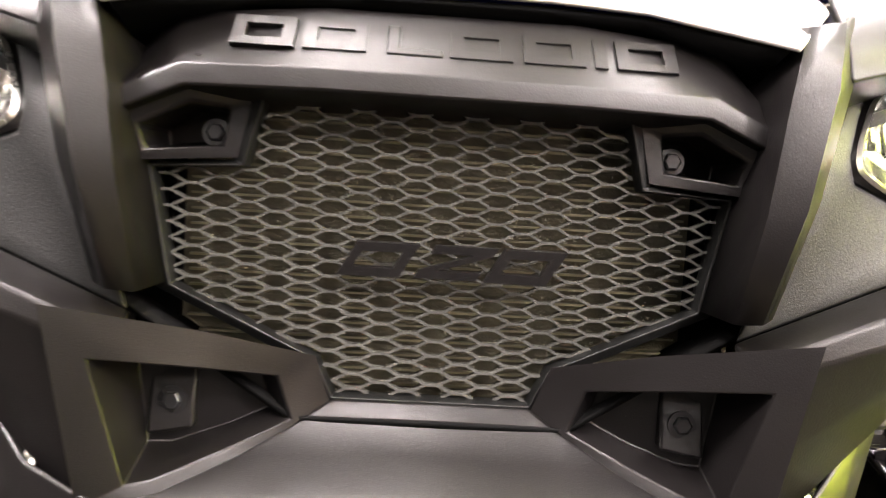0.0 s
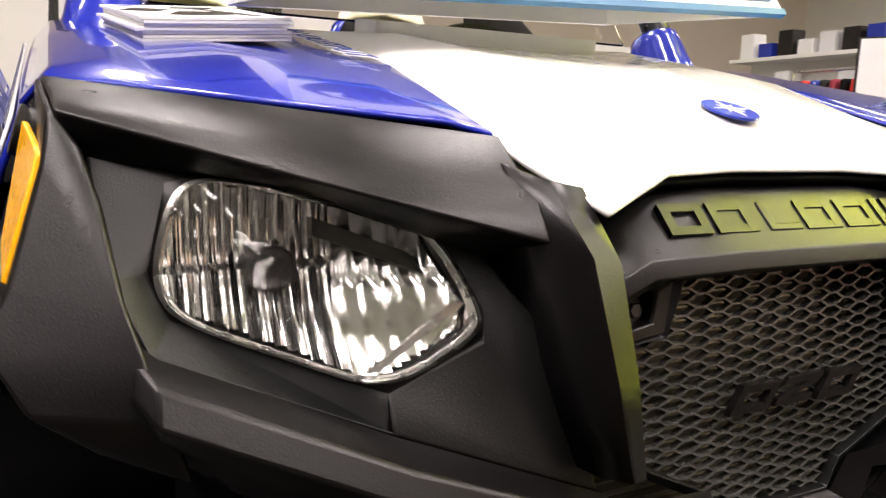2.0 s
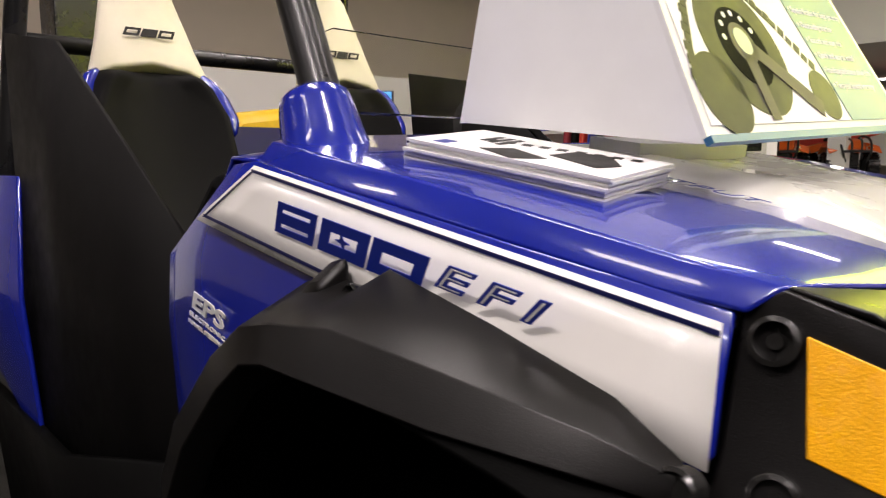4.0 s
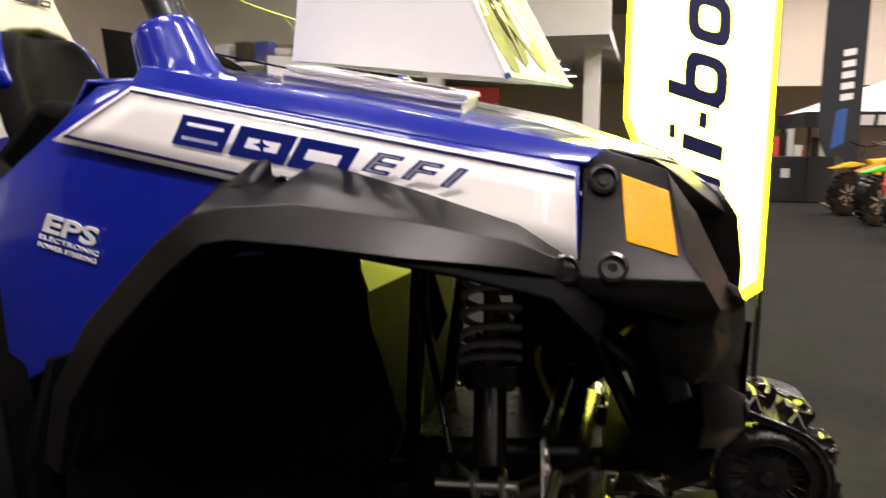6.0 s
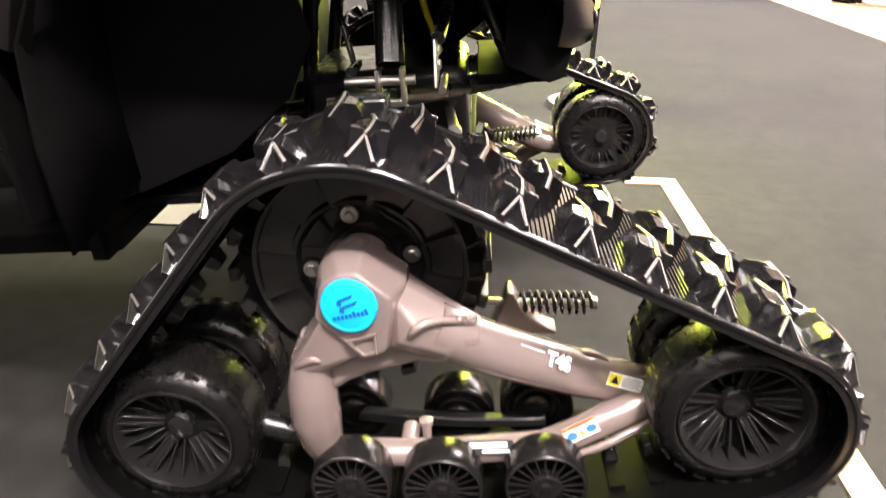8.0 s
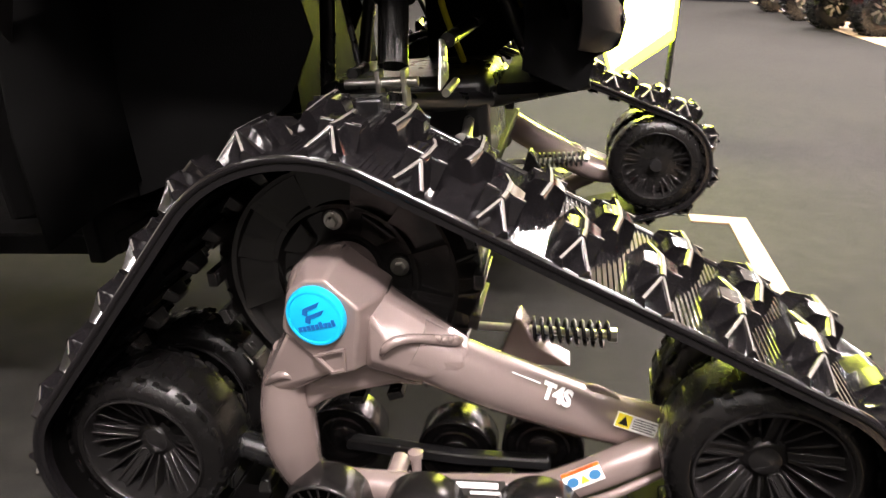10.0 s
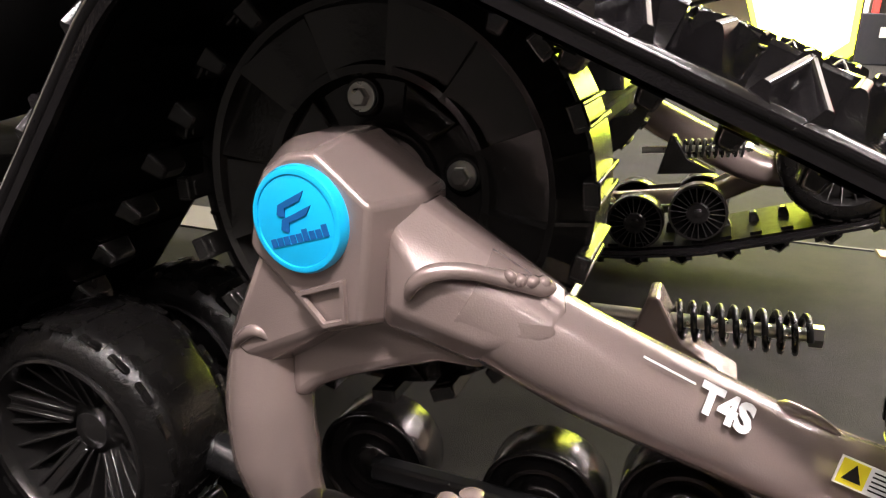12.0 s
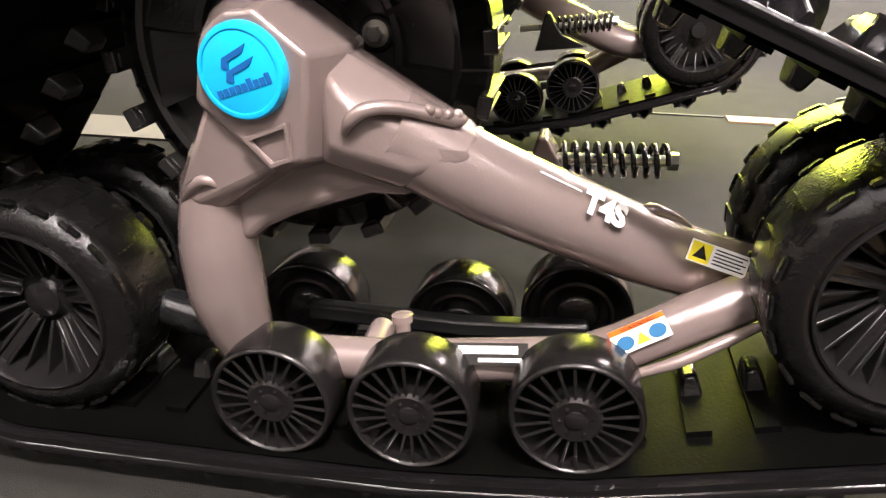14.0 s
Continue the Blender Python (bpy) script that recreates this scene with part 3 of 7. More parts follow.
    ck = part("cheek", bm, M_black, car, "black plastic corner cheek", bevel=0.005, thick=0.006, segs=3)
    bm = B()
    prism(bm, P([(0.5095, 0.096, 1.087), (0.5005, 0.05, 1.066), (0.5195, 0.044, 1.0), (0.5235, 0.094, 1.018)]), (s * 0.004, 0, 0.0015))
    part("side_reflector", bm, M_amber, car, "amber rectangular side reflector", bevel=0.001)
    for c in ((0.513, 0.114, 1.083), (0.538, 0.108, 0.995)):
        bm = B()
        lathe(bm, [(-0.004, 0.016), (0.006, 0.0155), (0.007, 0.012), (-0.002, 0.011), (-0.002, 0.006), (0.002, 0.005), (0.002, 0)], (s * c[0], c[1], c[2]), (s, -0.1, 0.3), 20)
        part("screw_well", bm, M_nylon, ck)
    # pillar between headlight and grille
    bm = B()
    sheet(bm, [P([(0.255, 0.03, 1.074), (0.252, 0.0, 1.06), (0.236, -0.02, 1.05), (0.215, -0.022, 1.045), (0.205, 0.02, 1.05)]),
               P([(0.25, 0.03, 1.01), (0.24, -0.026, 1.012), (0.222, -0.045, 1.005), (0.2, -0.04, 1.0), (0.192, 0.02, 0.995)]),
               P([(0.235, 0.02, 0.94), (0.225, -0.03, 0.94), (0.208, -0.05, 0.935), (0.19, -0.045, 0.93), (0.184, 0.02, 0.925)]),
               P([(0.208, 0.01, 0.868), (0.203, -0.03, 0.868), (0.191, -0.044, 0.866), (0.179, -0.04, 0.864), (0.176, 0.02, 0.864)])])
    part("grille_pillar", bm, M_black, car, "rounded black pillar beside the grille", thick=0.005, smooth=50)
    # lower wing
    bm = B()
    sheet(bm, [P([(0.468, 0.014, 0.972), (0.455, 0.003, 0.962), (0.33, -0.006, 0.904), (0.19, -0.015, 0.846)]),
               P([(0.466, -0.002, 0.964), (0.456, -0.018, 0.952), (0.33, -0.03, 0.892), (0.186, -0.043, 0.836)]),
               P([(0.466, -0.01, 0.95), (0.456, -0.024, 0.936), (0.33, -0.038, 0.876), (0.2, -0.043, 0.832)]),
               P([(0.466, 0.016, 0.93), (0.45, 0.008, 0.914), (0.33, -0.008, 0.84), (0.204, -0.044, 0.785)]),
               P([(0.46, 0.05, 0.913), (0.44, 0.052, 0.9), (0.315, 0.024, 0.802), (0.205, -0.045, 0.738)]),
               P([(0.468, 0.075, 0.928), (0.425, 0.08, 0.895), (0.3, 0.05, 0.79), (0.21, -0.015, 0.728)])])
    part("bumper_wing", bm, M_black, car, "black bumper wing under the headlight", bevel=0.004, thick=0.006, segs=3)
    headlight(s)


def lens_ring(s):
    return [(s * x, y, z) for x, y, z in ((0.442, 0.04, 1.050), (0.417, 0.042, 1.056), (0.291, 0.032, 1.026), (0.267, 0.01, 0.973), (0.271, 0.005, 0.957), (0.331, 0.005, 0.929), (0.446, 0.029, 0.978), (0.455, 0.037, 1.003))]


def headlight(s):
    L = [V(*p) for p in lens_ring(s)]
    c = sum(L, V(0, 0, 0)) / 8
    h = thing_part("headlight", car, "clear faceted headlight with a chrome reflector")
    # rounded outline inside the eight-cornered opening
    RL, OL = [], []
    for i in range(8):
        p, q, r = L[i - 1], L[i], L[(i + 1) % 8]
        k1, k2 = min(0.45, 0.03 / (q - p).length), min(0.45, 0.03 / (r - q).length)
        a, b = q.lerp(p, k1), q.lerp(r, k2)
        for k in range(7):
            f = k / 6
            RL.append(a.lerp(q, f).lerp(q.lerp(b, f), f))
            OL.append(a.lerp(q, min(1, 2 * f)) if f < 0.5 else q.lerp(b, 2 * f - 1))
    n = len(RL)
    # lens: a slightly domed clear shell
    bm = B()
    rings = []
    for f, d in ((0.985, 0.0), (0.94, -0.004), (0.6, -0.007)):
        rings.append([bm.verts.new(c + (p - c) * f + V(0, d, 0)) for p in RL])
    for a, b in zip(rings, rings[1:]):
        for i in range(n):
            bm.faces.new((a[i], a[(i + 1) % n], b[(i + 1) % n], b[i]))
    bm.faces.new(rings[-1])
    ob = part("lens", bm, M_lens, h, "clear lens", thick=0.003, smooth=40)
    ob.visible_shadow = False
    for name, src, f0, f1, d0, d1, mm in (("surround", OL, 1.03, 1.0, -0.001, -0.004, M_black), ("rim", RL, 1.0, 0.972, -0.0045, -0.0065, M_steel), ("inner_rim", RL, 0.965, 0.945, -0.006, 0.004, M_steel)):
        bm = B()
        a = [bm.verts.new(c + (p - c) * f0 + V(0, d0, 0)) for p in src]
        b = [bm.verts.new(c + (p - c) * f1 + V(0, d1, 0)) for p in RL]
        for i in range(n):
            j = (i + 1) % n
            bm.faces.new((a[i], a[j], b[j], b[i]))
        part(name, bm, mm, h, smooth=40)
    bm = B()
    A = np.array([[p.x, p.z, 1.0] for p in L])
    ca, cb, cc = np.linalg.lstsq(A, np.array([p.y for p in L]), rcond=None)[0]
    I = [c + (p - c) * 0.985 for p in L]

    def inside(x, z):
        r = False
        for i in range(8):
            p, q = I[i], I[(i + 1) % 8]
            if (p.z > z) != (q.z > z) and x < (q.x - p.x) * (z - p.z) / (q.z - p.z) + p.x:
                r = not r
        return r

    x0, x1 = min(p.x for p in I), max(p.x for p in I)
    z0, z1 = min(p.z for p in I), max(p.z for p in I)
    nx, nz = 150, 44
    g = {}
    bx, bz = s * 0.385, 1.0
    for i in range(nx + 1):
        for j in range(nz + 1):
            x, z = x0 + (x1 - x0) * i / nx, z0 + (z1 - z0) * j / nz
            if not inside(x, z):
                continue
            d = math.hypot((x - bx) / 0.125, (z - bz) / 0.075)
            y = ca * x + cb * z + cc + 0.05 - 0.034 * min(1.0, d * d)
            wide = x * s > 0.345
            amp = 0.0034 if wide else (0.0016 if z > 0.985 else 0.0004)
            y += amp * (abs(math.sin((x - bx) * (300 if wide else 230))) - 0.5) + (0.003 if z > 1.0 and wide else 0.0)
            y += 0.0005 * (abs(math.sin((z - bz) * 150)) - 0.5) * (1.0 if wide else 0.3)
            g[i, j] = bm.verts.new((x, y, z))
    for i in range(nx):
        for j in range(nz):
            q = [g.get(k) for k in ((i, j), (i + 1, j), (i + 1, j + 1), (i, j + 1))]
            if all(q):
                bm.faces.new(q)
    part("reflector", bm, M_chrome, h, "fluted chrome reflector", smooth=50)
    bm = B()
    a = [bm.verts.new(p + V(0, 0.003, 0)) for p in I]
    b = [bm.verts.new(p + V(0, 0.06, 0)) for p in I]
    for i in range(8):
        bm.faces.new((a[i], a[(i + 1) % 8], b[(i + 1) % 8], b[i]))
    bm.faces.new(b)
    part("lamp_shell", bm, M_chrome, h, smooth=0)
    # bulb shield and side fin
    bm = B()
    lathe(bm, [(0.003, 0), (0.002, 0.009), (0, 0.0115), (0.002, 0.0135), (0.05, 0.015), (0.05, 0.0)], (s * 0.385, 0.047, 1.0), (0, 1, 0), 24)
    part("bulb_shield", bm, M_roller, h, smooth=40)
    bm = B()
    prism(bm, [(s * 0.36, 0.052, 1.03), (s * 0.3, 0.042, 1.006), (s * 0.29, 0.042, 0.992), (s * 0.36, 0.052, 1.018)], (0, 0.012, 0))
    part("fin", bm, M_grey, h, smooth=0)
    bm = B()
    for k in range(34):
        f = k / 33
        p = V(s * 0.277, 0.009, 0.972).lerp(V(s * 0.333, 0.007, 0.937), f)
        box(bm, p + V(s * 0.004, 0.004, 0.004), (0.009, 0.003, 0.0012))
    part("lens_rib", bm, M_steel, h, smooth=0)


def thing_part(name, parent, label=""):
    ob = new(name)
    ob.parent = parent
    if label:
        ob["label"] = label
    return ob


side(-1)
side(1)


def fascia():
    # brow with the raised lettering shapes
    bm = B()
    top = [(0.205, 0.015, 1.0), (0.17, 0.012, 1.034), (0.08, 0.01, 1.042), (0.0, 0.01, 1.042)]
    low = [(0.213, -0.022, 0.974), (0.16, -0.024, 0.998), (0.08, -0.024, 1.0), (0.0, -0.024, 1.0)]
    lip = [(0.212, -0.024, 0.964), (0.158, -0.026, 0.987), (0.08, -0.026, 0.989), (0.0, -0.026, 0.989)]
    bk = [(0.21, 0.015, 0.955), (0.155, 0.012, 0.978), (0.08, 0.012, 0.98), (0, 0.012, 0.98)]
    full = lambda r: [(-x, y, z) for x, y, z in r] + r[-2::-1]
    sheet(bm, [full(r) for r in ([(x, y + 0.02, z + 0.004) for x, y, z in top], top, low, lip, bk)])
    br = part("grille_brow", bm, M_black, car, "black brow panel with raised block lettering", bevel=0.003, thick=0.004, segs=2)
    m = facing((-0.135, -0.0135, 1.0115), (1, 0, 0), (0, 0.034, 0.042))
    for k in range(7):
        w = 0.038 if k != 5 else 0.008
        x = (0.0, 0.0435, 0.094, 0.133, 0.178, 0.222, 0.236)[k]
        if k == 2:
            bm = B()
            prism(bm, [m @ V(a, b, 0) for a, b in ((x, 0), (x + w * 0.9, 0), (x + w * 0.9, 0.006), (x + 0.008, 0.006), (x + 0.008, 0.026), (x, 0.026))], m.to_3x3() @ V(0, 0, 0.004))
            part("raised_shape", bm, M_black, br, bevel=0.001)
        else:
            slant("raised_shape", x, 0, w, 0.026, m, M_black, br, 0.0, k != 5, 0.004)
    bm = B()
    sheet(bm, [full(r) for r in ([(0.2, -0.03, 1.03), (0.122, 0.006, 1.05), (0.06, 0.006, 1.052), (0, 0.006, 1.052)], [(0.2, 0.0, 1.02), (0.122, 0.03, 1.046), (0.06, 0.03, 1.046), (0, 0.03, 1.046)], [(0.205, 0.05, 0.99), (0.15, 0.05, 1.03), (0.06, 0.05, 1.03), (0, 0.05, 1.03)])])
    part("hood_underlip", bm, M_matte, car, thick=0.004)
    # corner pods with screws
    for s in (-1, 1):
        P = lambda pts: [(s * x, y, z) for x, y, z in pts]
        bm = B()
        outer = P([(0.203, -0.02, 0.968), (0.155, -0.02, 0.985), (0.122, -0.004, 0.983), (0.13, -0.004, 0.946), (0.198, -0.012, 0.94)])
        inn = P([(0.188, -0.016, 0.962), (0.157, -0.016, 0.977), (0.136, -0.003, 0.976), (0.14, -0.003, 0.953), (0.184, -0.01, 0.948)])
        deep = P([(0.184, 0.03, 0.962), (0.157, 0.012, 0.975), (0.139, 0.01, 0.974), (0.142, 0.01, 0.955), (0.182, 0.03, 0.95)])
        R = [[bm.verts.new(p) for p in r] for r in (outer, inn, deep)]
        for a, b in zip(R, R[1:]):
            for i in range(5):
                bm.faces.new((a[i], a[(i + 1) % 5], b[(i + 1) % 5], b[i]))
        bm.faces.new(R[2])
        pd = part("upper_pod", bm, M_black, car, "black recessed mounting pod with one screw", bevel=0.0025, thick=0.0)
        hexbolt("screw", (s * 0.147, 0.009, 0.961), (0, -1, 0.1), 0.006, 0.005, pd, M_dsteel)
        # lower pod
        bm = B()
        outer = P([(0.222, -0.062, 0.858), (0.14, -0.027, 0.84), (0.077, 0.002, 0.822), (0.067, 0.01, 0.79), (0.118, -0.019, 0.759), (0.162, -0.042, 0.743), (0.203, -0.052, 0.738)])
        inn = P([(0.196, -0.06, 0.828), (0.148, -0.033, 0.819), (0.1, -0.005, 0.809), (0.09, -0.002, 0.78), (0.13, -0.021, 0.764), (0.166, -0.038, 0.751), (0.18, -0.043, 0.749)])
        deep = P([(x, 0.013 - (x - 0.105) * 0.15, z) for x, z in ((0.19, 0.82), (0.15, 0.814), (0.112, 0.806), (0.105, 0.785), (0.13, 0.773), (0.166, 0.76), (0.182, 0.76))])
        R = [[bm.verts.new(p) for p in r] for r in (outer, inn, deep)]
        n = len(outer)
        for a, b in zip(R, R[1:]):
            for i in range(n):
                bm.faces.new((a[i], a[(i + 1) % n], b[(i + 1) % n], b[i]))
        bm.faces.new(R[2])
        pd = part("lower_pod", bm, M_black, car, "black recessed bumper pod with a bracket", bevel=0.003)
        bm = B()
        sheet(bm, [P([(0.31, 0.014, 0.808), (0.275, -0.014, 0.79), (0.238, -0.04, 0.76), (0.195, -0.053, 0.744)]), P([(0.295, 0.012, 0.735), (0.265, -0.018, 0.72), (0.228, -0.046, 0.708), (0.18, -0.05, 0.7)]), P([(0.275, 0.02, 0.692), (0.25, -0.005, 0.684), (0.215, -0.028, 0.68), (0.18, -0.036, 0.678)])])
        part("bumper_block", bm, M_black, car, "black bumper end block", bevel=0.004, thick=0.004)
        bm = B()
        prism(bm, P([(0.181, 0.004, 0.812), (0.152, 0.004, 0.812), (0.152, -0.004, 0.772), (0.18, -0.008, 0.768)]), (0, 0.012, 0))
        part("bracket", bm, M_black, pd, bevel=0.002)
        hexbolt("screw", (s * 0.166, -0.001, 0.789), (0, -1, 0.1), 0.0062, 0.005, pd, M_dsteel)
        bm = B()
        lathe(bm, [(0.001, 0.006), (-0.0015, 0.0055), (-0.0015, 0.0035), (0.003, 0.003), (0.003, 0)], (s * 0.137, 0.0105, 0.79), (0, 1, 0), 18)
        part("screw_hole", bm, M_nylon, pd)
    # bottom plate between the pods
    bm = B()
    rows = [[(0.066, 0.013, 0.79), (0.0, 0.015, 0.79)], [(0.088, 0.001, 0.776), (0.0, 0.005, 0.778)], [(0.122, -0.019, 0.7585), (0, -0.015, 0.763)], [(0.16, -0.042, 0.7445), (0, -0.042, 0.7505)], [(0.205, -0.0535, 0.736), (0, -0.048, 0.742)], [(0.215, -0.054, 0.726), (0, -0.048, 0.728)], [(0.218, -0.044, 0.69), (0.0, -0.038, 0.692)], [(0.2, 0.0, 0.668), (0, 0.0, 0.668)]]
    sheet(bm, [[(-x, y, z) for x, y, z in r] + r[-2::-1] for r in rows])
    part("bumper_plate", bm, M_black, car, "black bumper centre plate", bevel=0.005, thick=0.006, segs=3)
    bm = B()
    box(bm, (0, 0.075, 0.725), (0.46, 0.012, 0.16))
    part("nose_shroud", bm, M_matte, car, smooth=0)
    # Unseen pan, made wide to keep lamp light off the floor beneath.
    bm = B()
    box(bm, (0, 0.5, 0.47), (0.7, 0.66, 0.02))
    part("belly_pan", bm, M_matte, car, "unseen black belly pan", bevel=0.004)
    bm = B()
    box(bm, (0, 0.09, 0.62), (0.36, 0.14, 0.02))
    part("skid_plate", bm, M_matte, car, bevel=0.003)
    # grille: hexagon mesh in its frame
    out = [(0.117, 0.987), (0.13, 0.943), (0.189, 0.939), (0.177, 0.862), (0.08, 0.815), (0.068, 0.789)]
    poly = [(-x, z) for x, z in out] + [(x, z) for x, z in out[::-1]]
    yg = lambda z: 0.0 + (0.987 - z) * 0.1
    g = thing_part("grille", car, "black hexagon-mesh radiator grille")
    bm = B()
    n = len(poly)
    cz = 0.9
    A = [[bm.verts.new((x * f, yg(z) + d, cz + (z - cz) * f)) for x, z in poly] for f, d in ((1.03, -0.003), (0.975, -0.007), (0.965, 0.004))]
    for a, b in zip(A, A[1:]):
        for i in range(n):
            bm.faces.new((a[i], a[(i + 1) % n], b[(i + 1) % n], b[i]))
    part("frame", bm, M_grey, g, bevel=0.0015, thick=0.003)

    def inside(x, z):
        c = False
        for i in range(n):
            (x1, z1), (x2, z2) = poly[i], poly[(i + 1) % n]
            if (z1 > z) != (z2 > z) and x < (x2 - x1) * (z - z1) / (z2 - z1) + x1:
                c = not c
        return c

    bm = B()
    pw, ph = 0.0262, 0.0077
    edges = set()
    for i in range(-22, 23):
        for j in range(-20, 20):
            cx, cz2 = i * pw * 0.68, 0.888 + j * ph * 1.32 + (i % 2) * ph * 0.66
            pts = [(cx - pw * 0.52, cz2), (cx - pw * 0.16, cz2 + ph * 0.66), (cx + pw * 0.16, cz2 + ph * 0.66), (cx + pw * 0.52, cz2), (cx + pw * 0.16, cz2 - ph * 0.66), (cx - pw * 0.16, cz2 - ph * 0.66)]
            for k in range(6):
                p, q = pts[k], pts[(k + 1) % 6]
                key = tuple(sorted(((round(p[0], 4), round(p[1], 4)), (round(q[0], 4), round(q[1], 4)))))
                if key in edges or not (inside(*p) and inside(*q)):
                    continue
                edges.add(key)
    vs, fs = [], []
    for p, q in edges:
        a, b = V(p[0], yg(p[1]), p[1]), V(q[0], yg(q[1]), q[1])
        d = (b - a).normalized()
        w = V(-d.z, 0, d.x) * 0.00085
        k = len(vs)
        for e in (a - d * 0.0006, b + d * 0.0006):
            vs += [e + w + V(0, 0.0, 0), e - w, e - w + V(0, 0.006, 0), e + w + V(0, 0.006, 0)]
        fs += [(k, k + 1, k + 5, k + 4), (k + 1, k + 2, k + 6, k + 5), (k + 2, k + 3, k + 7, k + 6), (k + 3, k, k + 4, k + 7)]
    me = bpy.data.meshes.new("mesh_web")
    me.from_pydata(vs, [], fs)
    me.materials.append(M_mesh)
    ob = new("mesh_web", me)
    ob.parent = g
    ob["kind"] = "stuff"
    # model badge on the mesh: three leaning shapes
    m = facing((-0.066, yg(0.885) - 0.008, 0.877), (1, 0, 0.0), (0, -0.1, 1)) @ Matrix.Diagonal((1.05, 1, 1, 1))
    for x, hole in ((0, True), (0.047, False), (0.09, True)):
        if hole:
            slant("badge_shape", x, 0, 0.038, 0.022, m, M_black, g, 0.55, True, 0.006)
        else:
            bm = B()
            for pts in (((0, 0), (0.038, 0), (0.041, 0.0055), (0.003, 0.0055)), ((0.01, 0.0165), (0.048, 0.0165), (0.051, 0.022), (0.013, 0.022)), ((0.003, 0.0055), (0.015, 0.0055), (0.048, 0.0165), (0.036, 0.0165))):
                prism(bm, [m @ V(x + a, b, 0) for a, b in pts], m.to_3x3() @ V(0, 0, 0.004))
            part("badge_shape", bm, M_black, g, smooth=0)
    # radiator behind
    r = thing_part("radiator", car, "aluminium radiator with fine horizontal tubes")
    bm = B()
    box(bm, (0, 0.052, 0.888), (0.37, 0.02, 0.26))
    part("core", bm, M_alu, r, smooth=0)
    for k in range(22):
        bm = B()
        box(bm, (0, 0.04, 0.775 + k * 0.0105), (0.34, 0.006, 0.0016))
        part("cooling_tube", bm, M_fins, r, smooth=0)
    for s in (-1, 1):
        bm = B()
        box(bm, (s * 0.19, 0.05, 0.888), (0.03, 0.035, 0.26))
        part("end_tank", bm, M_matte, r, bevel=0.004)
    # duct walls round the radiator
    bm = B()
    pts = [(-0.2, 0.975), (-0.215, 0.86), (-0.09, 0.78), (0.09, 0.78), (0.215, 0.86), (0.2, 0.975)]
    sheet(bm, [[(x, y, z) for x, z in pts] for y in (0.0, 0.08)])
    part("duct", bm, M_matte, car, thick=0.004)


fascia()


